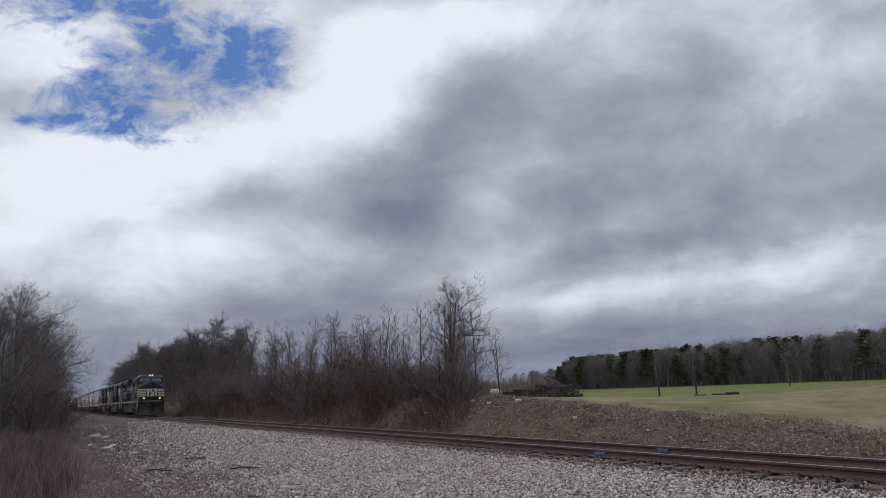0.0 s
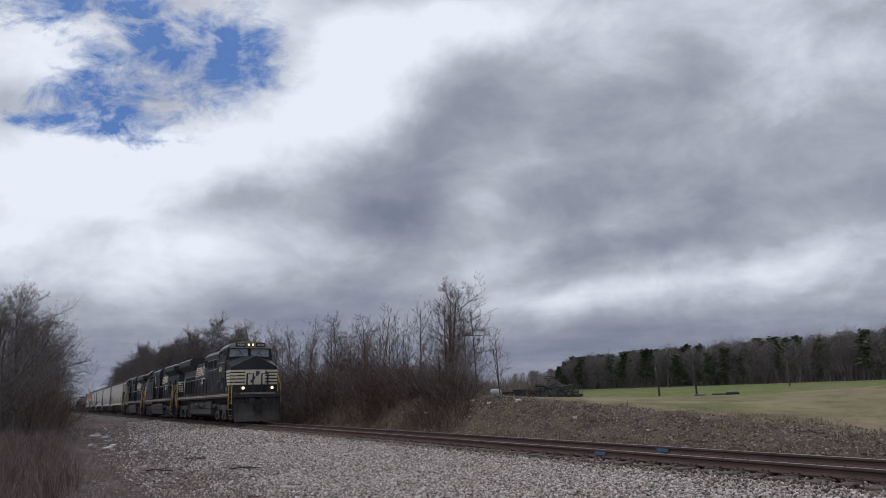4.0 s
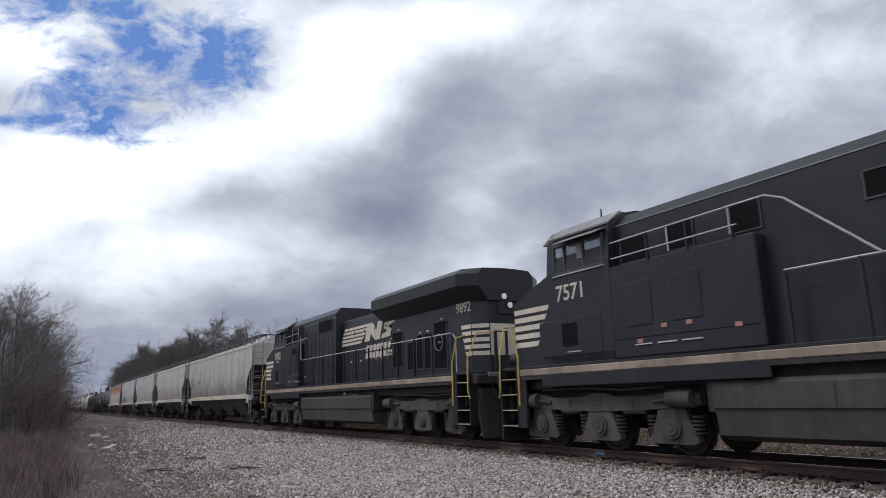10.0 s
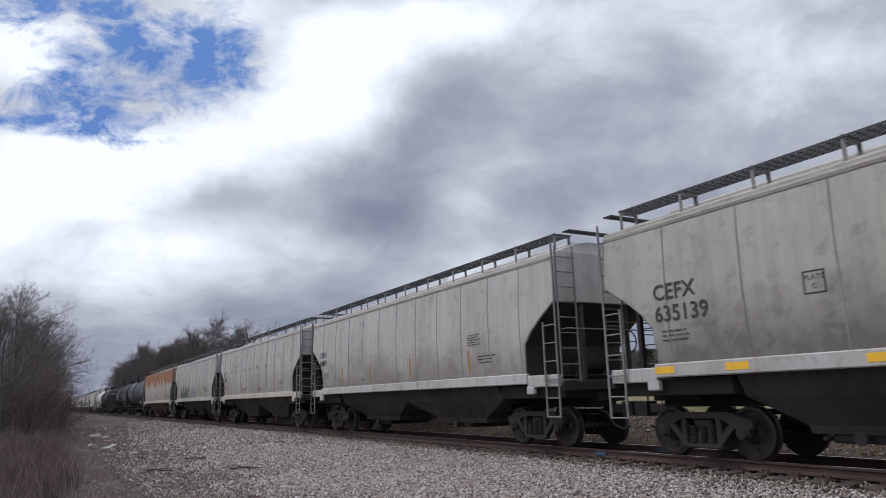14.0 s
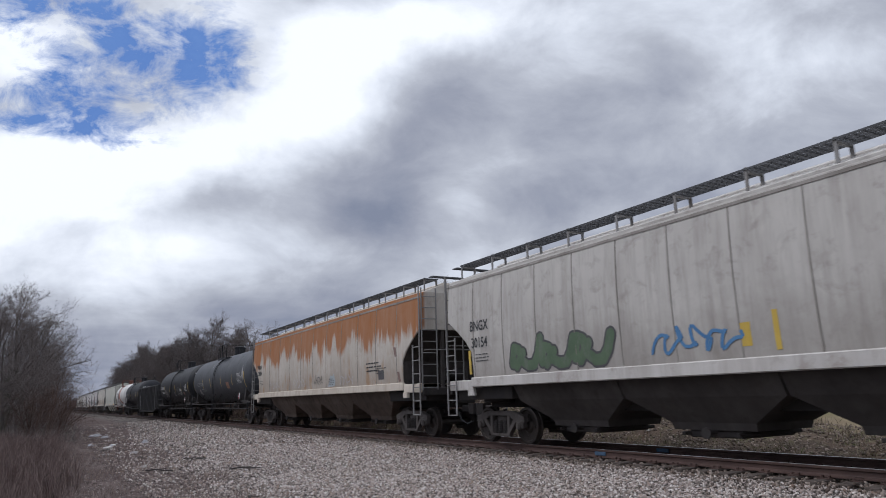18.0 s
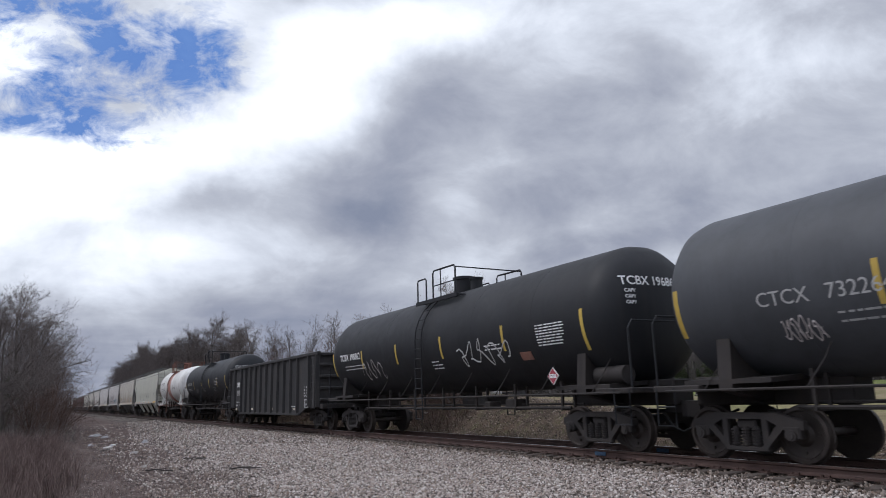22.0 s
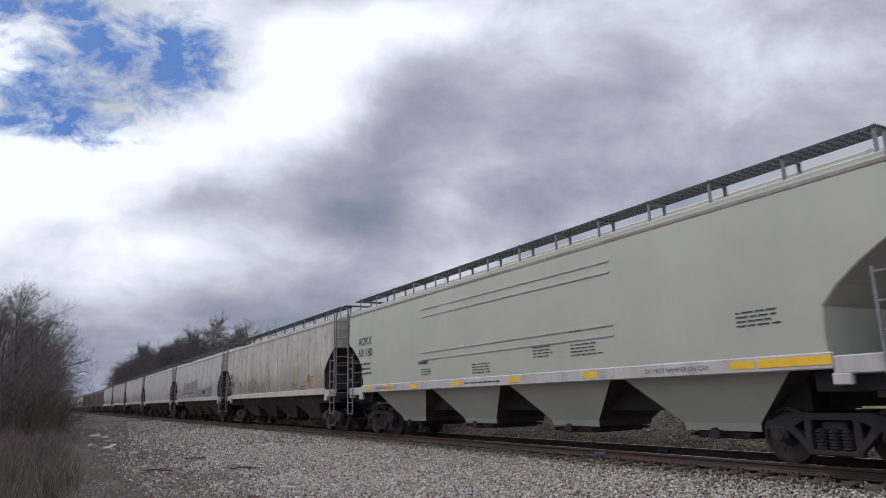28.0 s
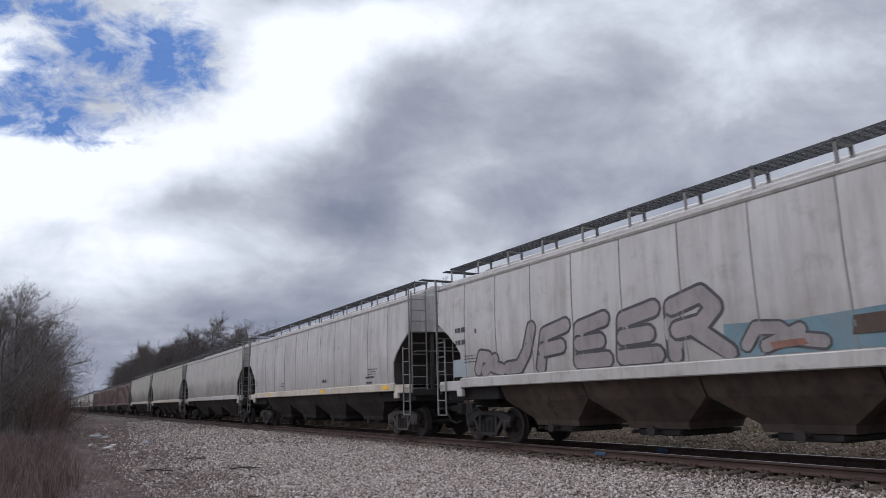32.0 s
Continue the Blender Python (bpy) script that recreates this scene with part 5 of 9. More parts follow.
        rad = ((-9.2, 0.34), (-8.72, 0.34), (-8.24, 0.34), (-7.76, 0.34), (-7.28, 0.34), (-6.5, 0.62), (-5.6, 0.5)) if air else ((-8.6, 0.8), (-7.55, 0.4), (-7.0, 0.4), (-6.4, 0.5), (-5.5, 0.8), (-4.75, 0.45))
        for i, (u, w) in enumerate(rad):
            z1 = 3.45 if air else (3.6, 3.3, 3.3, 3.1, 3.55, 3.3)[i]
            z0 = 2.15 if air else (2.15, 2.2, 2.2, 2.2, 2.35, 2.9)[i]
            part("screen", mirror_box(Kit(), u, u + w, s, 0.995, 1.014, z0, z1), SCREEN, loco, "dark screened opening")
            fr = Kit()
            for a, b, c, d in ((u - 0.04, u + w + 0.04, z1, z1 + 0.04), (u - 0.04, u + w + 0.04, z0 - 0.04, z0), (u - 0.04, u, z0, z1), (u + w, u + w + 0.04, z0, z1)):
                mirror_box(fr, a, b, s, 0.995, 1.03, c, d)
            part("screen_frame", fr, LOCO_FADED, loco)
            part("notice", mirror_box(Kit(), u + w * 0.3, u + w * 0.3 + 0.16, s, 0.995, 1.012, z1 + 0.07, z1 + 0.12), FADED_WHITE, loco, "small white notice")
        if not air:
            part("hand_brake", Kit().tube([(-8.2 + 0.26 * math.cos(a * math.pi / 8), s * 1.09, 2.95 + 0.26 * math.sin(a * math.pi / 8)) for a in range(17)], 0.016, 6).cyl((-8.2, s * 1.0, 2.95), (-8.2, s * 1.1, 2.95), 0.04, None, 8), STEEL, loco)
        # rear stripes
        for i in range(5):
            z = 2.42 + i * 0.20
            k = Kit().add([(-9.5 - 0.06 * (4 - i), s * 1.012, z), (-10.03, s * 1.012, z), (-10.03, s * 1.012, z + 0.12), (-9.44 - 0.06 * (4 - i), s * 1.012, z + 0.12)], [(0, 1, 2, 3)])
            part("stripe", k, CREAM, loco, "cream stripe")
            k = Kit().add([(-10.06, s * 1.005, z), (-10.435, s * 0.64, z), (-10.435, s * 0.64, z + 0.12), (-10.06, s * 1.005, z + 0.12)], [(0, 1, 2, 3)])
            part("stripe", k, CREAM, loco, "cream stripe")
        part("rear_panel", Kit().add([(-10.43, 0, 2.42), (-10.43, s * 0.60, 2.42), (-10.43, s * 0.60, 3.34), (-10.43, 0, 3.34)], [(0, 1, 2, 3)]), CREAM, loco)
        # walkway rail
        n = 10
        for i in range(n + 1):
            u = -9.75 + 12.2 * i / n
            st = part("stanchion", shared(("stanchion", s), lambda: mirror_box(Kit(), -0.025, 0.025, s, 1.47, 1.53, 1.6, 3.12, 0.008).mesh("stanchion", LOCO_BLACK)), None, loco)
            st.location = (u, 0, 0)
        path = [(-9.95, s * 1.5, 1.95), (-9.95, s * 1.5, 2.9), (-9.75, s * 1.5, 3.1), (2.45, s * 1.5, 3.12)]
        if air:
            path += [(2.85, s * 1.57, 3.56), (6.1, s * 1.58, 3.60)]
        part("handrail", Kit().tube(path, 0.02, 6), RAIL_STEEL, loco)
    # radiator wings
    front = -4.6 if air else -3.9
    half = [(1.0, 4.02), (1.5, 4.44), (1.5, 4.80), (1.28, 4.97), (0.4, 5.0)]
    def wing(u, k):
        pts = [(y * (1 - 0.34 * k), z) for y, z in half]
        return [(u, y, z) for y, z in pts] + [(u, -y, z) for y, z in pts[::-1]]
    part("radiator", Kit().loft([wing(front, 0), wing(-10.05, 0), wing(-10.5, 1)]), LOCO_BLACK, loco)
    # on the roof
    part("exhaust_stack", Kit().box(-4.0, -2.9, -0.45, 0.45, 4.45, 4.78, 0.04) if air else Kit().box(-2.9, -1.9, -0.4, 0.4, 4.45, 4.66, 0.04), SCREEN, loco)
    k = Kit()
    for i, (dx, dy) in enumerate(((0, -0.3), (0.25, 0), (0.0, 0.3))):
        k.lathe([(-1.95 + dx, 0.03), (-1.6 + dx, 0.05), (-1.35 + dx, 0.13), (-1.33 + dx, 0.13), (-1.36 + dx, 0.02)], "x", 12, (0, dy, 4.68))
    k.box(-1.8, -1.6, -0.35, 0.35, 4.45, 4.66, 0.02)
    part("horn", k, SCREEN, loco, smooth=40)
    part("air_conditioner", Kit().box(6.9, 8.1, -0.55, 0.55, 5.20, 5.34, 0.04), LOCO_BLACK, loco)
    part("antenna", Kit().cyl((7.4, 0.7, 5.15), (7.4, 0.7, 5.5), 0.02, None, 6).cyl((8.3, -0.4, 5.2), (8.3, -0.4, 5.34), 0.08, 0.05, 10).tube([(8.0, -0.6, 5.2), (8.0, -0.6, 5.4), (8.4, -0.6, 5.4), (8.4, -0.6, 5.2)], 0.015, 5), LOCO_BLACK, loco)
    # tanks below
    if air:
        part("fuel_tank", Kit().prism([(-1.0, 0.36), (-1.42, 0.55), (-1.42, 0.92), (1.42, 0.92), (1.42, 0.55), (1.0, 0.36)], "x", -4.1, 3.9), LOCO_GRIME, loco)
        for s in (-1, 1):
            part("end_box", mirror_box(Kit(), -4.1, -3.05, s, 0.7, 1.42, 0.92, 1.46, 0.03), LOCO_GRIME, loco)
            part("end_box", mirror_box(Kit(), 1.6, 3.9, s, 0.7, 1.42, 0.92, 1.50, 0.03), LOCO_GRIME, loco)
            for u in (-2.95, -0.65):
                part("air_reservoir", Kit().lathe([(u, 0.18), (u + 0.06, 0.29), (u + 0.14, 0.335), (u + 1.86, 0.335), (u + 1.94, 0.29), (u + 2.0, 0.18)], "x", 20, (0, s * 1.08, 1.20)), LOCO_GRIME, loco, smooth=40)
                for q in (0.35, 1.65):
                    part("tank_strap", Kit().lathe([(u + q - 0.02, 0.33), (u + q - 0.02, 0.342), (u + q + 0.02, 0.342), (u + q + 0.02, 0.33)], "x", 20, (0, s * 1.08, 1.20)), TRUCK_DARK, loco)
                    part("drain_cock", Kit().cyl((u + q, s * 1.36, 0.98), (u + q, s * 1.44, 0.95), 0.035, None, 8), STEEL, loco)
            part("tank_seam", mirror_box(Kit(), -4.05, 3.85, s, 1.40, 1.428, 0.87, 0.885), TRUCK_DARK, loco)
            part("pipework", Kit().tube([(1.45, s * 1.1, 1.5), (1.5, s * 1.2, 1.3), (1.48, s * 1.15, 1.0)], 0.03, 6).tube([(-0.85, s * 1.0, 1.55), (-0.8, s * 1.25, 1.3), (-0.72, s * 1.2, 1.0)], 0.03, 6).box(-0.9, -0.7, min(s * 1.0, s * 1.3), max(s * 1.0, s * 1.3), 1.1, 1.25, 0.02), TRUCK_DARK, loco, smooth=40)
    else:
        part("fuel_tank", Kit().prism([(-1.15, 0.36), (-1.38, 0.46), (-1.43, 0.90), (-1.47, 0.93), (-1.47, 1.34), (-1.40, 1.42), (1.40, 1.42), (1.47, 1.34), (1.47, 0.93), (1.43, 0.90), (1.38, 0.46), (1.15, 0.36)], "x", -3.75, 4.15), LOCO_GRIME, loco)
        for s in (-1, 1):
            part("filler_cap", Kit().cyl((-1.2, s * 1.3, 1.42), (-1.2, s * 1.48, 1.5), 0.06, None, 10).tube([(-1.2, s * 1.38, 1.45), (-1.6, s * 1.38, 1.46), (-2.2, s * 1.3, 1.44)], 0.02, 6), STEEL, loco)
            part("tank_bracket", mirror_box(Kit(), -3.9, -3.74, s, 0.9, 1.44, 0.85, 1.5, 0.02).box(4.14, 4.3, min(s * 0.9, s * 1.44), max(s * 0.9, s * 1.44), 0.85, 1.5, 0.02), TRUCK_DARK, loco)
        part("fuel_gauge", Kit().box(1.9, 1.94, -1.475, 1.475, 0.95, 1.3), TRUCK_DARK, loco)
    # ends: steps, rails, pilots
    for f in (-1, 1):
        x = f * 10.35
        for s in (-1, 1):
            st = part("steps", Kit().box(min(x - f * 0.4, x - f * 0.36), max(x - f * 0.4, x - f * 0.36), min(s * 0.9, s * 1.54), max(s * 0.9, s * 1.54), 0.45, 1.9).box(min(x + f * 0.3, x + f * 0.34), max(x + f * 0.3, x + f * 0.34), min(s * 0.9, s * 1.54), max(s * 0.9, s * 1.54), 0.45, 1.9).box(min(x - f * 0.4, x + f * 0.34), max(x - f * 0.4, x + f * 0.34), s * 0.94 - 0.02, s * 0.94 + 0.02, 0.45, 1.9), LOCO_BLACK, loco)
            part("step_plate", mirror_box(Kit(), min(x - f * 0.72, x - f * 0.4), max(x - f * 0.72, x - f * 0.4), s, 1.42, 1.53, 0.45, 1.88, 0.02), LOCO_BLACK, st)
            for i in range(4):
                z = 0.48 + i * 0.38
                tr = part("tread", mirror_box(Kit(), min(x - f * 0.36, x + f * 0.3), max(x - f * 0.36, x + f * 0.3), s, 0.96, 1.52, z, z + 0.035, 0.008), LOCO_BLACK, st)
                part("tread", mirror_box(Kit(), min(x - f * 0.36, x + f * 0.3), max(x - f * 0.36, x + f * 0.3), s, 1.52, 1.535, z + 0.01, z + 0.032), STEP_EDGE, st, "worn yellow step edge")
            part("handrail", Kit().tube([(x - f * 0.52, s * 1.58, 1.0), (x - f * 0.52, s * 1.58, 2.2), (x - f * 0.28, s * 1.56, 2.92), (x - f * 0.2, s * 1.3, 3.0)], 0.022, 7), YELLOW, loco, "yellow handrail")
            part("handrail", Kit().tube([(x + f * 0.38, s * 1.56, 1.2), (x + f * 0.3, s * 1.58, 1.4), (x + f * 0.3, s * 1.56, 2.3), (x + f * 0.42, s * 1.3, 3.0), (x + f * 0.44, s * 0.7, 3.06)], 0.022, 7), YELLOW, loco, "yellow handrail")
            part("end_rail", Kit().box(min(x + f * 0.40, x + f * 0.44), max(x + f * 0.40, x + f * 0.44), s * 0.66 - 0.05, s * 0.66 + 0.05, 1.93, 3.08).box(min(x + f * 0.40, x + f * 0.44), max(x + f * 0.40, x + f * 0.44), s * 0.28 - 0.04, s * 0.28 + 0.04, 1.93, 3.08).tube([(x + f * 0.42, s * 0.2, 3.06), (x + f * 0.42, s * 0.7, 3.08)], 0.02, 6), LOCO_BLACK, loco)
        part("porch_edge", Kit().box(min(x + f * 0.60, x + f * 0.645), max(x + f * 0.60, x + f * 0.645), -1.1, 1.1, 1.78, 1.90, 0.01), LOUVRE_GREY, loco)
        part("end_beam", Kit().box(min(x + f * 0.28, x + f * 0.62), max(x + f * 0.28, x + f * 0.62), -1.46, 1.46, 1.58, 1.86, 0.03), TRUCK_DARK, loco)
        part("end_plate", Kit().box(min(x + f * 0.2, x + f * 0.5), max(x + f * 0.2, x + f * 0.5), -1.3, 1.3, 0.6, 1.5, 0.03), TRUCK_DARK, loco)
        prof = [(x + f * 0.42, 1.34), (x + f * 0.46, 1.34), (x + f * 0.52, 0.8), (x + f * 0.66, 0.14), (x + f * 0.62, 0.12), (x + f * 0.44, 0.78)]
        if f > 0 and air:
            k = Kit()
            cols = []
            for y in (-1.42, -1.0, -0.34, -0.33, 0.33, 0.34, 1.0, 1.42):
                bulge = 0.28 * (1 - (abs(y) / 1.42) ** 2)
                top = 1.24 if abs(y) > 0.335 else 0.78
                cols.append([(x + 0.36 + bulge, y, top), (x + 0.40 + bulge, y, top), (x + 0.42 + bulge, y, 0.7), (x + 0.58 + bulge, y, 0.13), (x + 0.54 + bulge, y, 0.12), (x + 0.38 + bulge, y, 0.7)])
            k.loft(cols)
            part("snowplough", k, PLOUGH, loco, "dusty black plough blade")
        else:
            part("pilot", Kit().prism(prof, "y", -1.35, 1.35), TRUCK_DARK, loco)
        k = Kit()
        for y, d in ((-0.95, 0.1), (-0.75, 0.0), (-0.55, 0.06), (0.55, 0.04), (0.78, 0.0), (0.98, 0.12)):
            k.tube([(x + f * 0.60, y, 1.62), (x + f * 0.76, y + 0.02, 1.42 - d), (x + f * 0.80, y * 0.82, 1.22 - d), (x + f * 0.76, y * 0.55, 1.34 - d), (x + f * 0.62, y * 0.42, 1.55)], 0.03, 7)
        k.tube([(x + f * 0.62, 0.25, 1.2), (x + f * 0.85, 0.24, 0.95), (x + f * 0.88, 0.16, 0.55), (x + f * 0.9, 0.02, 0.5)], 0.035, 7)
        part("hoses", k, RUBBER, loco, smooth=40)
        coupler(loco, x + f * 0.1, f)
    for f in (-1, 1):
        loco_bogie(loco, f * 7.34)
    return loco


# ---- tank cars ----
TANK_Z, TANK_R = 2.98, 1.60


def tank_surface(z, r=TANK_R, cz=TANK_Z):
    return math.sqrt(max(0.01, r * r - (z - cz) ** 2))


HEAD = [(0.0, 0.0), (0.35, 0.02), (0.65, 0.10), (0.86, 0.26), (0.96, 0.46), (1.0, 0.72)]


def write_head(kit, text, h, r, y, z, height):
    """Letters on the dished leading head of a tank whose heads lie h from its middle."""
    v, f, w = letters(text, height, bold=0.004)
    pts = []
    for a, b in v:
        q = math.hypot(y + a, z + b - TANK_Z) / r
        pts.append((h - lerp_table(HEAD, q) + 0.025, y + a, z + b))
    kit.append(Kit().add(pts, f))
    return kit


def tank_strip(k, u0, u1, a0, a1, side, r=TANK_R, n=8, lift=0.006):
    """A strip round the barrel from angle a0 to a1, degrees above the level of its axis."""
    rows = []
    for i in range(n + 1):
        a = radians(a0 + (a1 - a0) * i / n)
        y, z = side * (r + lift) * math.cos(a), TANK_Z + (r + lift) * math.sin(a)
        rows.append([(u0, y, z), (u1, y, z)])
    return k.loft(rows, caps=False, closed=False)


def tank_car(label, L, bogies, paint, tape=AMBER, text=None, band=None, tone=0, railings=None, r=TANK_R, tape_at=(), placard=False, rail_mat=None, extra=()):
    """L: over the tank heads; bogies: between bogie centres."""
    car = thing("tank_car", label, "railcar", "cars of the freight train")
    rail_mat = rail_mat or TANK_BLACK
    h = L / 2
    prof = [(-h, 0.02), (-h + 0.02, 0.35 * r), (-h + 0.10, 0.65 * r), (-h + 0.26, 0.86 * r), (-h + 0.46, 0.96 * r), (-h + 0.72, r), (-h + 0.9, r)]
    prof = prof + [(-u, q) for u, q in prof[::-1]]
    part("barrel", Kit().lathe(prof, "x", 64, (0, 0, TANK_Z)), paint, car, smooth=40)
    for i in range(1, 6):
        u = -h + L * i / 6
        part("weld_seam", shared(("weld", id(paint), r), lambda: Kit().lathe([(-0.018, r - 0.01), (-0.01, r + 0.003), (0.01, r + 0.003), (0.018, r - 0.01)], "x", 64, (0, 0, TANK_Z)).mesh("weld_seam", paint, 40)), None, car).location = (u, 0, 0)
    if band:
        part("band", Kit().lathe([(-0.75, r - 0.01), (-0.75, r + 0.006), (0.75, r + 0.006), (0.75, r - 0.01)], "x", 64, (0, 0, TANK_Z)), band, car, "faded red band round the middle", smooth=40)
    # manway, platform and rails
    top = TANK_Z + r
    part("manway", Kit().lathe([(top - 0.2, 0.34), (top + 0.42, 0.34), (top + 0.44, 0.38), (top + 0.52, 0.38), (top + 0.54, 0.34), (top + 0.58, 0.1)], "z", 20), rail_mat, car, smooth=40)
    part("valve_box", Kit().cyl((0.75, 0, top - 0.1), (0.75, 0, top + 0.34), 0.2, None, 14).cyl((0.75, 0, top + 0.34), (0.75, 0, top + 0.4), 0.23, None, 14), rail_mat, car, smooth=40)
    part("relief_valve", Kit().cyl((-0.7, 0.1, top - 0.1), (-0.7, 0.1, top + 0.2), 0.1, None, 10), rail_mat, car, smooth=40)
    for s in (-1, 1):
        k = Kit()
        for i in range(5):
            k.box(-1.0, 1.55, s * 0.98 - 0.28 + 0.14 * i - 0.02, s * 0.98 - 0.28 + 0.14 * i + 0.02, top - 0.30, top - 0.265)
        for i in range(17):
            u = -0.98 + i * 0.157
            k.box(u - 0.012, u + 0.012, s * 0.98 - 0.28, s * 0.98 + 0.28, top - 0.30, top - 0.27)
        k.box(-1.02, 1.57, s * 1.26 - 0.02, s * 1.26 + 0.02, top - 0.36, top - 0.24)
        part("platform", k, rail_mat, car)
        k = Kit()
        y = s * 1.24
        k.tube([(-0.95, y, top - 0.3), (-0.95, y, top + 0.42), (-0.89, y, top + 0.48), (-0.42, y, top + 0.48), (-0.35, y, top + 0.42), (-0.35, y, top - 0.3)], 0.026, 6)
        k.tube([(0.1, y, top - 0.3), (0.1, y, top + 0.56), (0.18, y, top + 0.64), (1.42, y, top + 0.62), (1.5, y, top + 0.54), (1.5, y, top - 0.3)], 0.028, 6)
        k.tube([(0.1, y, top + 0.15), (1.5, y, top + 0.15)], 0.018, 6)
        k.cyl((0.6, y, top - 0.3), (0.6, y, top + 0.6), 0.02, None, 6)
        k.cyl((1.5, y, top + 0.56), (1.5, 0, top + 0.56), 0.022, None, 6)
        part("railing", k, rail_mat, car)
        # ladder to the platform, bent to the barrel
        k = Kit()
        pts = []
        for i in range(13):
            z = 0.62 + i * (top - 0.3 - 0.62) / 12
            y = s * (tank_surface(max(z, TANK_Z), r) + 0.12) if z > TANK_Z else s * (r + 0.12)
            pts.append((z, y))
        for u in (-0.32, 0.1):
            k.tube([(u, y, z) for z, y in pts], 0.022, 6)
        for z, y in pts:
            k.cyl((-0.32, y, z), (0.1, y, z), 0.016, None, 6)
        part("ladder", k, rail_mat, car)
        # long side rail and its brackets
        rk = Kit().tube([(-h, s * 1.5, 1.24), (h, s * 1.5, 1.24)], 0.026, 6)
        part("side_rail", rk, TRUCK_DARK if paint is not TANK_WHITE else rail_mat, car)
        for i in range(9):
            u = -h + 0.9 + (L - 1.8) * i / 8
            part("rail_bracket", shared(("tank_bracket", s), lambda: Kit().tube([(0, s * 1.5, 1.24), (0.25, s * 1.3, 1.7), (0.35, s * 1.16, 2.02)], 0.014, 5).mesh("rail_bracket", TRUCK_DARK)), None, car).location = (u, 0, 0)
        for u in tape_at:
            part("reflector", tank_strip(Kit(), u - 0.05, u + 0.05, -22, 2, s, r), tape, car, "yellow reflective strip")
        for u, q in ((-h + 0.5, 0.97), (h - 0.95, 1.0)):
            part("reflector", tank_strip(Kit(), u - 0.05, u + 0.05, -30, 4, s, r * q), tape, car, "yellow reflective strip")
    # stub sills, bolsters, end platforms
    b = bogies / 2
    part("bottom_outlet", Kit().cyl((0.2, 0, TANK_Z - r - 0.4), (0.2, 0, TANK_Z - r + 0.1), 0.18, 0.3, 14).box(-0.15, 0.55, -0.2, 0.2, TANK_Z - r - 0.12, TANK_Z - r, 0.02), TRUCK_DARK, car, smooth=40)
    part("brake_pipe", Kit().tube([(-b + 1, -0.5, 1.0), (b - 1, -0.5, 1.0)], 0.03, 6).tube([(-b + 1.0, -0.9, 0.92), (b - 1.0, -0.9, 0.92)], 0.04, 6), TRUCK_DARK, car)
    for i in range(7):
        u = (-b + 1.3) + (2 * b - 2.6) * i / 6
        part("pipe_hanger", shared("pipe_hanger", lambda: Kit().box(-0.03, 0.03, -0.96, -0.44, 0.86, 0.92).box(-0.03, 0.03, -0.94, -0.88, 0.9, 1.55).box(-0.03, 0.03, -0.56, -0.5, 0.9, 1.62).mesh("pipe_hanger", TRUCK_DARK)), None, car).location = (u, 0, 0)
    part("brake_reservoir", Kit().box(1.2, 1.8, -0.5, 0.3, 0.98, 1.22, 0.04), TRUCK_DARK, car)
    part("brake_valve", Kit().box(2.3, 2.6, -0.9, -0.5, 0.9, 1.1, 0.03), TRUCK_DARK, car)
    part("slack_adjuster", Kit().box(3.2, 3.6, -0.8, -0.3, 0.88, 1.15, 0.03), TRUCK_DARK, car)
    part("brake_cylinder", Kit().cyl((1.0, -0.2, 1.1), (0.3, -0.2, 1.1), 0.2, None, 14), TRUCK_DARK, car)
    for f in (-1, 1):
        x = f * (b + 1.62)
        part("stub_sill", Kit().box(min(f * (b - 1.6), x), max(f * (b - 1.6), x), -0.3, 0.3, 0.95, 1.5, 0.03), TRUCK_DARK, car)
        k = Kit()
        for s in (-1, 1):
            k.prism([(s * 0.25, 0.98), (s * 1.42, 1.22), (s * 1.42, 1.42), (s * 1.34, 2.25), (s * 1.2, 2.35), (s * 0.8, 1.75), (s * 0.25, 1.55)], "x", f * b - 0.14, f * b + 0.14)
            k.prism([(s * 0.2, 1.4), (s * 1.42, 1.34), (s * 1.42, 1.42), (s * 0.2, 1.5)], "x", f * b - 0.9, f * b + 0.9)
        part("bolster", k, paint if paint is TANK_WHITE else TRUCK_DARK, car)
        part("end_platform", Kit().box(min(x - f * 1.1, x), max(x - f * 1.1, x), -1.5, 1.5, 1.22, 1.34, 0.02), TRUCK_DARK if paint is not TANK_WHITE else paint, car)
        part("end_railing", Kit().tube([(x - f * 0.06, -1.42, 1.3), (x - f * 0.06, -1.42, 2.55), (x - f * 0.06, -1.3, 2.72), (x - f * 0.06, 1.3, 2.72), (x - f * 0.06, 1.42, 2.55), (x - f * 0.06, 1.42, 1.3)], 0.022, 6), rail_mat, car)
        for s in (-1, 1):
            part("corner_step", Kit().tube([(x - f * 0.08, s * 1.5, 1.3), (x - f * 0.08, s * 1.5, 0.6), (x - f * 0.52, s * 1.5, 0.6), (x - f * 0.52, s * 1.5, 1.3)], 0.02, 6).cyl((x - f * 0.08, s * 1.5, 0.95), (x - f * 0.52, s * 1.5, 0.95), 0.016, None, 6), rail_mat, car)
        coupler(car, x - f * 0.5, f)
        freight_bogie(car, f * b, tone)
    part("air_reservoir", Kit().cyl((b + 0.2, -1.05, 1.62), (b + 1.1, -1.05, 1.62), 0.2, None, 14).cyl((b - 0.1, -1.1, 1.5), (b + 0.1, -1.1, 1.5), 0.1, None, 10), TRUCK_DARK, car, smooth=40)
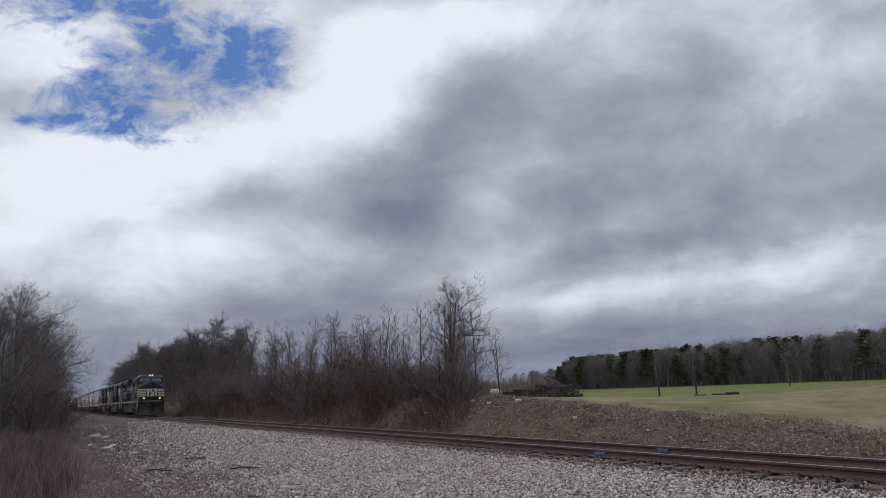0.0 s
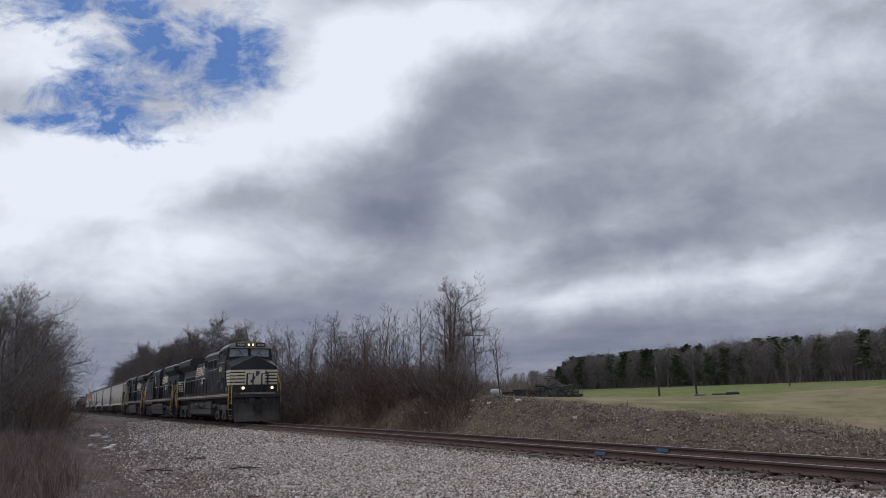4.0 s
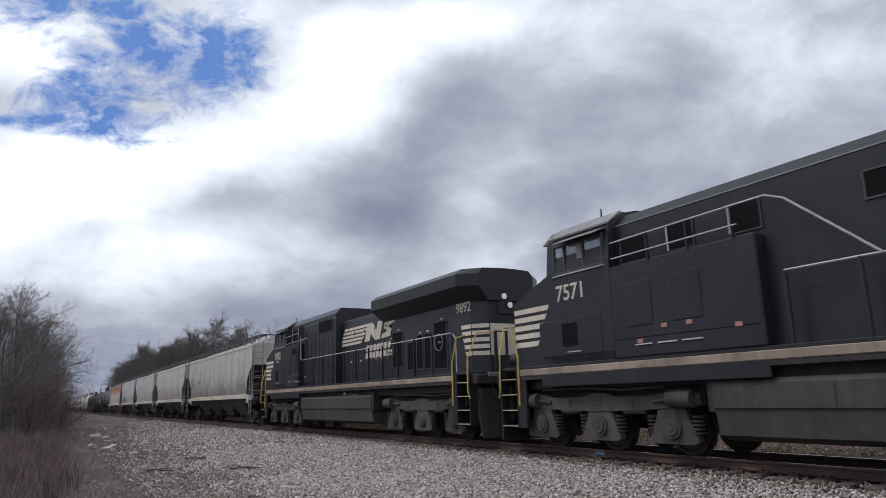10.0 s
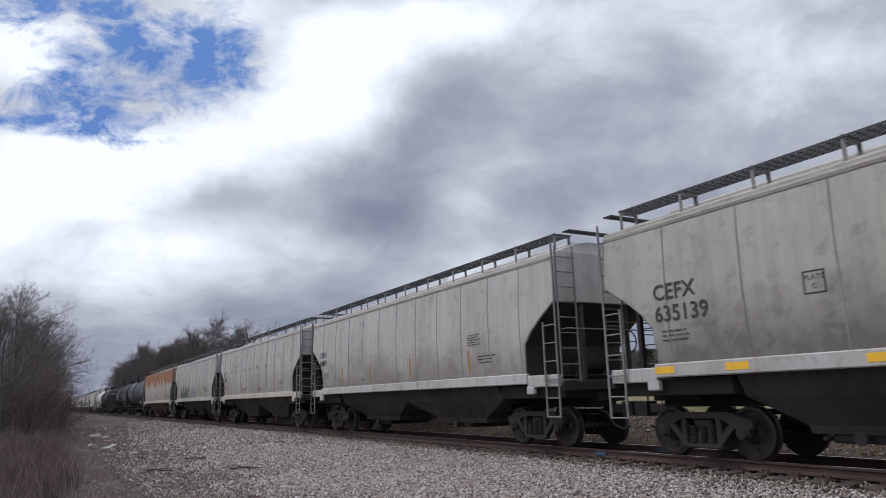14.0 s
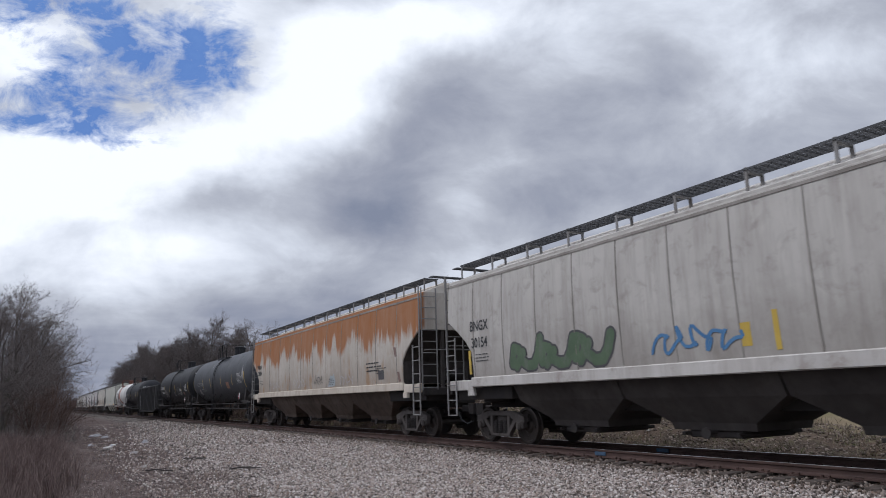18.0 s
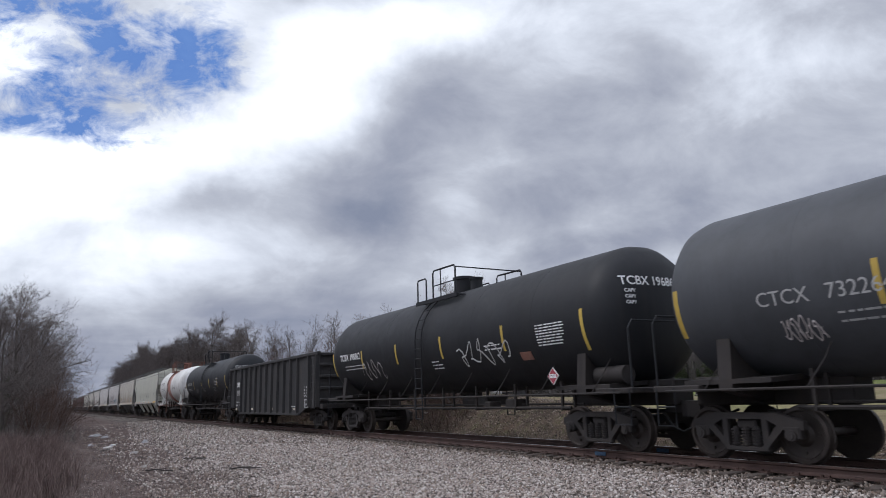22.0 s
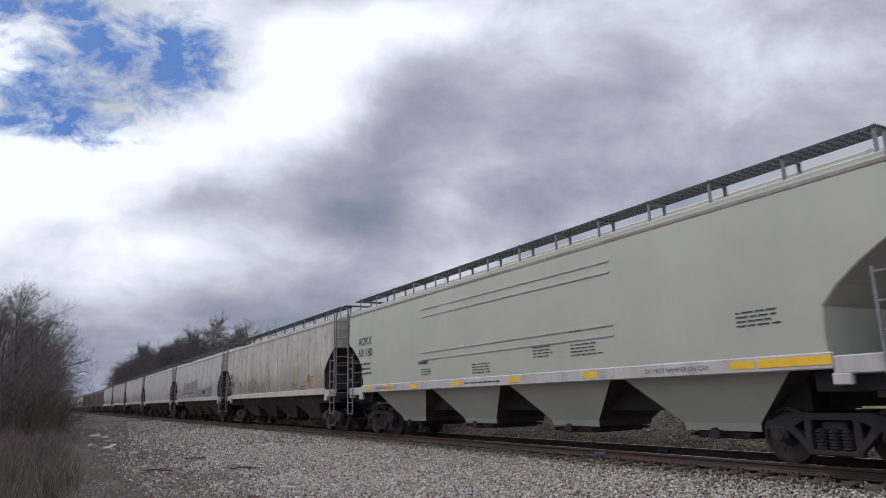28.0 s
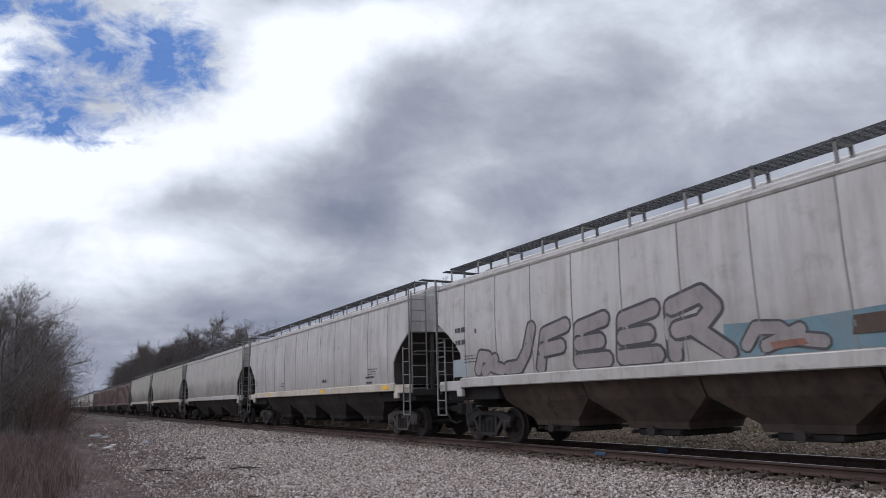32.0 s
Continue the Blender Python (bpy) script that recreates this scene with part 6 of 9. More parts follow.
    if placard:
        for u in (h - 2.1,):
            c = (u, -1.56, 1.66)
            p = part("placard", Kit().add([(c[0], c[1], c[2] - 0.2), (c[0] + 0.2, c[1], c[2]), (c[0], c[1], c[2] + 0.2), (c[0] - 0.2, c[1], c[2]), (c[0], c[1] + 0.02, c[2] - 0.2), (c[0] + 0.2, c[1] + 0.02, c[2]), (c[0], c[1] + 0.02, c[2] + 0.2), (c[0] - 0.2, c[1] + 0.02, c[2])], [(0, 1, 2, 3), (7, 6, 5, 4), (0, 4, 5, 1), (1, 5, 6, 2), (2, 6, 7, 3), (3, 7, 4, 0)]), WHITE, car, "diamond hazard plate")
            q = Kit().add([(c[0], c[1] - 0.004, c[2] - 0.18), (c[0] + 0.18, c[1] - 0.004, c[2]), (c[0], c[1] - 0.004, c[2] + 0.18), (c[0] - 0.18, c[1] - 0.004, c[2])], [(0, 1, 2, 3)])
            part("red_field", q, RED, p)
            part("placard_band", Kit().box(c[0] - 0.12, c[0] + 0.12, c[1] - 0.009, c[1] - 0.005, c[2] - 0.045, c[2] + 0.045), WHITE, p)
            v, f, w = letters("1987", 0.07)
            part("numerals", Kit().add([(c[0] - w / 2 + a, c[1] - 0.012, c[2] - 0.034 + b) for a, b in v], f), INK, p)
    put_text(car, (text or ()) + tuple(extra))
    return car


TANK_GREY = weathered("tank_charcoal_paint", (0.050, 0.053, 0.059), (0.068, 0.072, 0.079), (0.036, 0.037, 0.039), 0.6, 0.3, spatter=0.2, spec=0.3)
TANK_BLACK = weathered("tank_black_paint", (0.013, 0.0138, 0.016), (0.020, 0.021, 0.024), (0.03, 0.028, 0.027), 0.55, 0.3, spatter=0.2, spec=0.22)
TANK_WHITE = weathered("tank_white_paint", (0.58, 0.57, 0.55), (0.66, 0.65, 0.63), (0.30, 0.27, 0.235), 0.45, 0.55, spatter=0.5)
BAND_RED = weathered("faded_red_band", (0.34, 0.13, 0.10), (0.40, 0.17, 0.13), (0.5, 0.42, 0.38), 0.6, 0.5)
TANK_FLANK = lambda z: tank_surface(z) + 0.006

# ---- gondola ----


def gondola(label):
    car = thing("gondola_car", label, "railcar", "cars of the freight train")
    h, zt = 8.25, 3.38
    for s in (-1, 1):
        k = Kit().prism([(-h, 1.0), (-6.6, 1.0), (-5.6, 0.66), (5.6, 0.66), (6.6, 1.0), (h, 1.0), (h, zt - 0.1), (-h, zt - 0.1)], "y", s * 1.42, s * 1.48)
        part("side_wall", k, GON_BLACK, car)
        part("top_chord", mirror_box(Kit(), -h, h, s, 1.40, 1.58, zt - 0.14, zt, 0.02), GON_BLACK, car)
        part("bottom_chord", mirror_box(Kit(), -5.6, 5.6, s, 1.42, 1.54, 0.62, 0.74, 0.015), GON_BLACK, car)
        for u in [-8.1, -6.85] + [-5.3 + 1.07 * i for i in range(11)] + [7.0, 8.1]:
            z0 = 0.72 if abs(u) < 5.5 else 1.02
            part("side_post", shared(("gpost", s, z0), lambda: Kit().prism([(-0.085, s * 1.48), (-0.05, s * 1.60), (0.05, s * 1.60), (0.085, s * 1.48)], "z", z0, zt - 0.12).mesh("side_post", GON_BLACK)), None, car).location = (u, 0, 0)
        for u in (-6.7, -3.0, 0.9, 4.6):
            part("reflector", mirror_box(Kit(), u, u + 0.34, s, 1.48, 1.487, 0.86, 0.96), CREAM, car, "pale reflective strip")
        for f in (-1, 1):
            part("ladder", ladder_kit(f * (h - 0.18), f * (h - 0.62), s * 1.63, 0.9, 3.2), GON_BLACK, car)
    part("floor", Kit().box(-h, h, -1.42, 1.42, 1.02, 1.1), GON_BLACK, car)
    part("centre_sill", Kit().box(-h + 0.2, h - 0.2, -0.24, 0.24, 0.72, 1.02, 0.02), TRUCK_DARK, car)
    for f in (-1, 1):
        k = Kit().box(min(f * h, f * (h - 0.08)), max(f * h, f * (h - 0.08)), -1.46, 1.46, 1.0, zt - 0.06)
        part("end_wall", k, GON_BLACK, car)
        for z in (1.3, 1.8, 2.3, 2.8, 3.25):
            part("end_rib", Kit().box(min(f * h, f * (h + 0.1)), max(f * h, f * (h + 0.1)), -1.46, 1.46, z - 0.07, z + 0.07, 0.03), GON_BLACK, car)
        part("end_sill", Kit().box(min(f * (h - 0.1), f * (h + 0.3)), max(f * (h - 0.1), f * (h + 0.3)), -1.45, 1.45, 0.92, 1.12, 0.02), TRUCK_DARK, car)
        coupler(car, f * (h + 0.05), f)
        freight_bogie(car, f * 6.95, 0)
    k = []
    flat = lambda z: 1.488
    write_on(k, "OMNX", -6.55, 2.2, 0.29, -1, flat, bold=0.006, squeeze=0.92)
    write_on(k, "1182", -6.5, 1.72, 0.29, -1, flat, bold=0.006)
    write_on(k, "LD LMT   216400", -6.55, 1.26, 0.095, -1, flat)
    write_on(k, "LT WT      69600", -6.55, 1.08, 0.095, -1, flat)
    bars_on(k, 4.3, 1.0, 1, 0.8, 0.06, 0.05, -1, flat, 6)
    for i, (tag, val) in enumerate((("IL", "52-6"), ("IW", "9-6"), ("IH", "6-5"), ("CU FT", "3267"))):
        write_on(k, tag, 6.2, 1.84 - 0.13 * i, 0.085, -1, flat)
        write_on(k, val, 6.5, 1.84 - 0.13 * i, 0.085, -1, flat)
    put_text(car, ((k, WHITE, "white lettering"),))
    k = Kit()
    for a, b, c, d in ((6.28, 6.76, 0.98, 1.005), (6.28, 6.76, 1.305, 1.33), (6.28, 6.305, 1.005, 1.305), (6.735, 6.76, 1.005, 1.305), (6.51, 6.53, 1.10, 1.305), (6.305, 6.735, 1.08, 1.10)):
        k.box(a, b, -1.49, -1.483, c, d)
    part("stencil_frame", k, WHITE, car)
    return car


GON_BLACK = weathered("gondola_black_paint", (0.022, 0.022, 0.023), (0.034, 0.033, 0.034), (0.058, 0.05, 0.045), 0.65, 0.5, spatter=0.45, spec=0.3)

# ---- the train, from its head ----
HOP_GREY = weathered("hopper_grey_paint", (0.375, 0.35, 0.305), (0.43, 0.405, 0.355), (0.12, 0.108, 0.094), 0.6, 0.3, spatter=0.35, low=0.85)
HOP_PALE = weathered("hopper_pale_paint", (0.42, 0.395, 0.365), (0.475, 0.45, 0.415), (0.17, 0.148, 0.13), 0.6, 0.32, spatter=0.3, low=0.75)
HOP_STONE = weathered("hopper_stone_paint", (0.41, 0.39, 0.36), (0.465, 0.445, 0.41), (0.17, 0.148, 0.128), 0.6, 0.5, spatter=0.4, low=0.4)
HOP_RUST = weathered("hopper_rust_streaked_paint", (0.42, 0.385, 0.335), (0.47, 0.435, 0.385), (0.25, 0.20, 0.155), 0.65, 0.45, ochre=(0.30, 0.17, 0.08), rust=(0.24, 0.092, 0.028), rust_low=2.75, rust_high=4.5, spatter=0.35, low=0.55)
HOP_GREEN = weathered("hopper_sage_paint", (0.405, 0.40, 0.34), (0.445, 0.44, 0.375), (0.35, 0.35, 0.30), 0.5, 0.22, spatter=0.12)
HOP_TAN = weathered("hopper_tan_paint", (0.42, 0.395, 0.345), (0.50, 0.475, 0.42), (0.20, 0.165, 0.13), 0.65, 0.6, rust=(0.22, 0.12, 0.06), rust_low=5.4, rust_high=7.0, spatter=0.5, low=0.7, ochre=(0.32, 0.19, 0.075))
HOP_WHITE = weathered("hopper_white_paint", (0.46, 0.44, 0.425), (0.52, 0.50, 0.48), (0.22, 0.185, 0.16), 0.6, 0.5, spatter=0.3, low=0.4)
HOP_BROWN = weathered("hopper_red_brown_paint", (0.155, 0.10, 0.088), (0.205, 0.14, 0.125), (0.08, 0.06, 0.052), 0.7, 0.5)
SILL_PALE = weathered("sill_pale_paint", (0.43, 0.41, 0.385), (0.49, 0.47, 0.44), (0.22, 0.18, 0.15), 0.6, 0.45)
SILL_CREAM = weathered("sill_cream_paint", (0.48, 0.43, 0.36), (0.54, 0.49, 0.42), (0.28, 0.20, 0.14), 0.6, 0.45)
# dark bay colour that holds both soil and the shade under the car
BAY_DARK = weathered("soiled_shaded_bay_paint", (0.040, 0.035, 0.033), (0.078, 0.069, 0.064), (0.035, 0.03, 0.027), 0.75, 0.5, spatter=0.6)
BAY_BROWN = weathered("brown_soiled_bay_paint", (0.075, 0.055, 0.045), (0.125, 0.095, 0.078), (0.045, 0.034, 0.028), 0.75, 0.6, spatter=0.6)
DULL_AMBER = plain("dulled_amber_tape", (0.33, 0.17, 0.045), (0.42, 0.24, 0.08), 0.6, 0, 25, 4, 0.1, (0.2, 0.13, 0.08))
FADED_PANEL = plain("faded_red_panel", (0.22, 0.10, 0.07), (0.30, 0.15, 0.11), 0.6, 0, 25, 4, 0.1, (0.1, 0.07, 0.06))
SPRAY_GREEN = plain("green_spray_paint", (0.06, 0.10, 0.055), (0.10, 0.15, 0.085), 0.6, 0, 20, 2.0, 0.1, (0.13, 0.14, 0.12))
SPRAY_BLUE = plain("blue_spray_paint", (0.045, 0.14, 0.30), (0.08, 0.21, 0.38), 0.6)
SPRAY_TEAL = plain("teal_spray_paint", (0.11, 0.19, 0.23), (0.19, 0.28, 0.32), 0.6, 0, 20, 1.2, 0.1, (0.20, 0.20, 0.20))
SPRAY_PALE = plain("faded_pale_blue_spray", (0.28, 0.32, 0.34), (0.36, 0.39, 0.40), 0.6)
SPRAY_GREY = plain("grey_spray_paint", (0.36, 0.33, 0.32), (0.46, 0.42, 0.41), 0.6)
SPRAY_DARK = plain("dark_spray_paint", (0.05, 0.05, 0.055), (0.09, 0.085, 0.085), 0.6)
SPRAY_PINK = plain("faded_pink_spray_paint", (0.25, 0.22, 0.215), (0.36, 0.315, 0.305), 0.6, 0, 20, 1.6, 0.1, (0.16, 0.14, 0.135))


def scrawl(car, u, z, w, h, seed, mat, y_of, turns=9, r=0.014):
    """A loose line of spray paint."""
    rr = random.Random(seed)
    pts = []
    ph = rr.uniform(0, 6.28)
    for i in range(turns * 6):
        a = i / (turns * 6 - 1)
        uu = u + w * a + 0.07 * w * math.sin(a * turns * 4.1 + ph)
        zz = z + h * (0.5 + 0.34 * math.sin(a * turns * 3.1 + seed) + 0.16 * math.sin(a * turns * 7.3 + ph)) * (1 - 0.5 * abs(a - 0.4))
        pts.append((uu, -y_of(zz) - 0.002, zz))
    k = Kit()
    fine = []
    for p, q in zip(pts, pts[1:]):
        for j in range(2):
            uu, zz = p[0] + (q[0] - p[0]) * j / 2, p[2] + (q[2] - p[2]) * j / 2
            fine.append((uu, -y_of(zz) - 0.004, zz))
    pts = fine
    for p, q in zip(pts, pts[1:]):
        d = Vector((q[0] - p[0], 0, q[2] - p[2]))
        if d.length < 1e-4:
            continue
        nrm = Vector((-d.z, 0, d.x)).normalized() * r
        k.add([(p[0] - nrm.x, p[1] - 0.006, p[2] - nrm.z), (q[0] - nrm.x, q[1] - 0.006, q[2] - nrm.z), (q[0] + nrm.x, q[1] - 0.006, q[2] + nrm.z), (p[0] + nrm.x, p[1] - 0.006, p[2] + nrm.z)], [(0, 1, 2, 3)])
    part("sprayed_line", k, mat, car, "sprayed scrawl")


STROKES = {
    "hook": ([(0.92, 1.0), (0.74, 0.45), (0.48, 0.1), (0.1, 0.08)],),
    "comb": ([(0.95, 0.95), (0.25, 0.82), (0.16, 0.10), (0.95, 0.10)], [(0.2, 0.48), (0.8, 0.5)]),
    "flag": ([(0.98, 0.96), (0.3, 0.82), (0.1, 0.04)], [(0.2, 0.45), (0.8, 0.5)]),
    "loop": ([(0.12, 0.05), (0.14, 0.86), (0.66, 1.0), (0.86, 0.76), (0.62, 0.52), (0.2, 0.46)], [(0.5, 0.46), (1.0, 0.02)]),
    "bow": ([(0.04, 0.2), (0.2, 0.85), (0.5, 0.75), (0.66, 0.3), (1.0, 0.1)], [(0.3, 0.1), (0.75, 0.62)]),
}


def sprayed_letter(car, shape, u, z, w, h, thick, fill, edge):
    """One swollen sprayed letter: dark edge strokes with a lighter fill over them."""
    for grow, mat, lift in ((thick * 1.42, edge, 0.006), (thick, fill, 0.010)):
        k = Kit()
        step = 0
        for line in STROKES[shape]:
            pts = [(u + a * w, z + b * h) for a, b in line]
            for p, q in zip(pts, pts[1:]):
                d = Vector((q[0] - p[0], q[1] - p[1])).normalized()
                m = (-d.y * grow, d.x * grow)
                arc = [(q[0] + grow * math.cos(t0), q[1] + grow * math.sin(t0)) for t0 in (math.atan2(d.y, d.x) + radians(x) for x in (-60, -20, 20, 60))]
                back = [(p[0] + grow * math.cos(t0), p[1] + grow * math.sin(t0)) for t0 in (math.atan2(-d.y, -d.x) + radians(x) for x in (-60, -20, 20, 60))]
                ring = [(p[0] - m[0], p[1] - m[1]), (q[0] - m[0], q[1] - m[1])] + arc + [(q[0] + m[0], q[1] + m[1]), (p[0] + m[0], p[1] + m[1])] + back
                outline_on(k, [(a, max(1.775, b)) for a, b in ring], -1, hopper_y, lift + 0.0004 * step)
                step += 1
        part("sprayed_letter", k, mat, car, "sprayed fill" if mat is fill else "sprayed dark outline")


CONSIST = []  # (thing, place along the train, turned end for end)


def add(car, centre, turned=False):
    CONSIST.append((car, centre, turned))
    return car


add(locomotive("black diesel locomotive 4424 with cream nose stripes, headlights lit", "4424", "reservoirs"), 92.1)
add(locomotive("black diesel locomotive 7571 coupled long hood first", "7571", "plain", 4.90), 69.2, True)
add(locomotive("black diesel locomotive 9892 coupled ahead of grey hopper cars", "9892", "plain", 4.55), 46.3, True)

he = 20.4 / 2 - 0.12
k1 = hopper_text(he, "CEFX", "635139", extra=((-2.0, 1.95, 2, 0.9, 0.035), (3.0, 2.0, 3, 0.8, 0.035)), size=0.30, inset=1.36, base=2.97)
def stencil_square(kit, u, z, w, h, lines):
    """A stencilled frame with a few readable lines in it."""
    for a, b, c, d in ((0, w, 0, 0.02), (0, w, h - 0.02, h), (0, 0.02, 0.02, h - 0.02), (w - 0.02, w, 0.02, h - 0.02)):
        kit.append(strip_on(Kit(), u + a, u + b, z + c, z + d, -1, hopper_y, 0.008))
    for i, line in enumerate(lines):
        wide = letters(line, 0.09)[2]
        write_on(kit, line, u + (w - wide) / 2, z + h - 0.15 - 0.14 * i, 0.09, -1, proud)
    return kit


stencil_square(k1, -5.62, 2.66, 0.36, 0.36, ("PLATE", "C"))
kend = write_end(write_end([], "CEFX", he + 0.012, -0.2, 4.0, 0.2, 1), "635139", he + 0.012, -0.2, 3.7, 0.2, 1)
add(covered_hopper("grey covered hopper with grimy sides and amber reflectors", 20.4, HOP_GREY, SILL_PALE, 4, text=((k1, INK, "black marks"), (kend, INK, "black marks")), tape=(-8.6, -7.0, -4.6, -1.8, 1.4, 4.6, 7.4), bay_paint=BAY_DARK, tone=0), 23.65)

he = 17.2 / 2 - 0.12
k2 = hopper_text(he, "CEFX", "60147", extra=((he - 3.9, 2.9, 5, 0.7, 0.035), (-3.2, 1.95, 1, 0.8, 0.05)))
c2 = add(covered_hopper("pale grey covered hopper with dusty streaked sides", 17.2, HOP_PALE, SILL_PALE, 2, text=((k2, INK, "faded black marks"),), bay_paint=BAY_DARK, tone=0), 3.4)
he = 17.1 / 2 - 0.12
k3 = hopper_text(he, "CSYX", "12906", extra=((1.0, 2.0, 2, 0.9, 0.05),), size=0.25, inset=1.2, base=2.98)
for i in range(24):
    u = -5.6 + i * 0.42
    if math.sin(i * 1.7) > -0.5:
        k3.append(strip_on(Kit(), u + 0.08 * math.sin(i * 3.1), u + 0.025 + 0.08 * math.sin(i * 3.1), 3.08 - 0.08 * math.sin(i * 2.3), 3.24 + 0.03 * math.sin(i * 1.3), -1, proud, 0.003))
write_on(k3, "CAUTION", -2.3, 1.98, 0.12, -1, proud, bold=0.004)
c3 = add(covered_hopper("stone grey covered hopper with orange strips on its side", 17.1, HOP_STONE, SILL_CREAM, 2, text=((k3, INK, "black marks"),), bay_paint=BAY_DARK, tone=0), -15.15)
he = 17.2 / 2 - 0.12
k4 = hopper_text(he, "", "", extra=((he - 4.2, 2.45, 3, 1.4, 0.06),))
write_on(k4, "BNGX", -he + 1.25, 3.02, 0.27, -1, proud, bold=0.007, squeeze=0.85)
write_on(k4, "30154", -he + 1.3, 2.56, 0.27, -1, proud, bold=0.007, squeeze=0.85)
c4 = add(covered_hopper("grey covered hopper with green and blue sprayed tags", 17.2, HOP_STONE, SILL_PALE, 3, text=((k4, INK, "black marks"),), bay_paint=BAY_DARK, tone=1), -33.5)
for i in range(6):
    sprayed_letter(c4, ("bow", "hook")[i % 2], -5.3 + 0.6 * i, 1.90, 0.66, 0.60 + 0.08 * math.sin(i * 2.0), 0.12, SPRAY_GREEN, SPRAY_DARK)
scrawl(c4, -0.5, 1.92, 1.9, 0.55, 5, SPRAY_BLUE, hopper_y, 9, 0.034)
part("reflector", strip_on(Kit(), 1.42, 1.62, 1.95, 2.35, -1, hopper_y, 0.006, 3), YELLOW, c4)
he = 20.5 / 2 - 0.12
k5 = hopper_text(he, "SOXX", "638394", extra=((he - 4.2, 2.5, 3, 1.3, 0.07), (2.0, 2.1, 4, 0.6, 0.04)))
c5 = add(covered_hopper("rust-streaked covered hopper with orange bleeding from the eaves", 20.5, HOP_RUST, SILL_CREAM, 4, text=((k5, INK, "faded black marks"),), bay_paint=BAY_BROWN, tone=1, roof=HOP_RUST), -53.9)
scrawl(c5, 0.2, 1.9, 1.1, 0.5, 9, SPRAY_DARK, hopper_y, 7, 0.016)
part("sprayed_shape", outline_on(Kit(), [(1.85, 1.82), (2.3, 1.80), (2.7, 1.84), (2.75, 2.05), (2.6, 2.32), (2.45, 2.24), (2.2, 2.26), (2.05, 2.0)], -1, hopper_y, 0.007), SPRAY_PALE, c5)
scrawl(c5, 3.3, 1.82, 1.4, 0.5, 11, SPRAY_GREY, hopper_y, 7, 0.016)
scrawl(c5, -2.6, 1.85, 1.6, 0.5, 19, SPRAY_GREY, hopper_y, 8, 0.018)
scrawl(c5, -6.6, 1.9, 1.5, 0.4, 12, SPRAY_GREY, hopper_y, 8, 0.018)
part("stencil_panel", outline_on(Kit(), [(6.95, 1.92), (7.42, 1.92), (7.42, 2.22), (6.95, 2.22)], -1, hopper_y, 0.007), SPRAY_DARK, c5)
part("reflector", outline_on(Kit(), [(8.55, 1.8), (8.72, 1.8), (8.4, 2.95), (8.22, 2.95)], -1, hopper_y, 0.007), HOP_BROWN, c5)
for car, us in ((c2, (-4.9, -2.2, 1.0, 4.6)), (c3, (-5.1, -2.6, 1.1, 4.2)), (c4, (6.3, 2.1, -7.3))):
    for u in us:
        part("reflector", strip_on(Kit(), u - 0.05, u + 0.05, 1.85, 2.5, -1, hopper_y, 0.006, 3), YELLOW if car is c4 else DULL_AMBER, car)

flank = TANK_FLANK
kt = []
write_on(kt, "CTCX", -6.5, 2.56, 0.24, -1, flank)
write_on(kt, "732264", -5.3, 2.56, 0.24, -1, flank)
bars_on(kt, -5.2, 2.32, 2, 1.7, 0.05, 0.08, -1, flank, 8)
bars_on(kt, 6.0, 3.02, 9, 1.1, 0.05, 0.022, -1, flank, 9)
bars_on(kt, -2.2, 3.9, 2, 0.6, 0.04, 0.05, -1, flank, 10)
t1 = add(tank_car("charcoal grey tank car with yellow strips and white marks", 17.4, 14.8, TANK_GREY, YELLOW, ((kt, FADED_WHITE, "faded white marks"),), tape_at=(-4.5, -1.9, 1.45, 4.58), placard=True, tone=0), -73.9)
part("notice", strip_on(Kit(), 2.9, 3.66, 2.2, 2.62, -1, flank, 0.006, 3), FADED_PANEL, t1, "faded red-brown panel")
put_text(t1, ((bars_on([], 2.98, 2.52, 4, 0.6, 0.05, 0.035, -1, lambda z: tank_surface(z) + 0.0125, 77), DULL_AMBER, "faded amber lines"),))
scrawl(t1, 7.3, 2.55, 0.28, 0.95, 4, FADED_WHITE, lambda z: tank_surface(z) + 0.004, 8, 0.026)
scrawl(t1, -6.2, 1.95, 0.7, 0.45, 14, SPRAY_GREY, lambda z: tank_surface(z) + 0.004, 12, 0.012)
kt = []
write_on(kt, "TCBX 196862", -7.05, 2.75, 0.24, -1, flank, bold=0.004)
bars_on(kt, -6.6, 2.5, 2, 2.0, 0.045, 0.07, -1, flank, 13)
bars_on(kt, 5.75, 2.86, 8, 1.1, 0.045, 0.022, -1, flank, 14)
bars_on(kt, 0.3, 2.3, 3, 0.7, 0.05, 0.05, -1, flank, 15)
bars_on(kt, 3.4, 2.55, 2, 0.9, 0.05, 0.05, -1, flank, 16)
write_head(kt, "TCBX 196862", 8.4, TANK_R, -1.12, 3.55, 0.2)
for i in range(3):
    write_head(kt, "CAPY", 8.4, TANK_R, -1.05, 3.38 - 0.13 * i, 0.075)
t2 = add(tank_car("black tank car with yellow strips and white scrawled tags", 16.8, 14.2, TANK_BLACK, YELLOW, ((kt, WHITE, "white marks"),), tape_at=(-4.9, -2.0, 1.06, 4.33), placard=True, tone=0), -92.2)
part("stencil_frame", strip_on(Kit(), 4.9, 5.35, 2.1, 2.3, -1, flank, 0.006, 3), FADED_PANEL, t2)
scrawl(t2, 2.0, 2.05, 2.6, 0.8, 2, FADED_WHITE, lambda z: tank_surface(z) + 0.004, 9, 0.02)
scrawl(t2, -5.0, 1.95, 1.8, 0.8, 6, SPRAY_GREY, lambda z: tank_surface(z) + 0.004, 8, 0.016)
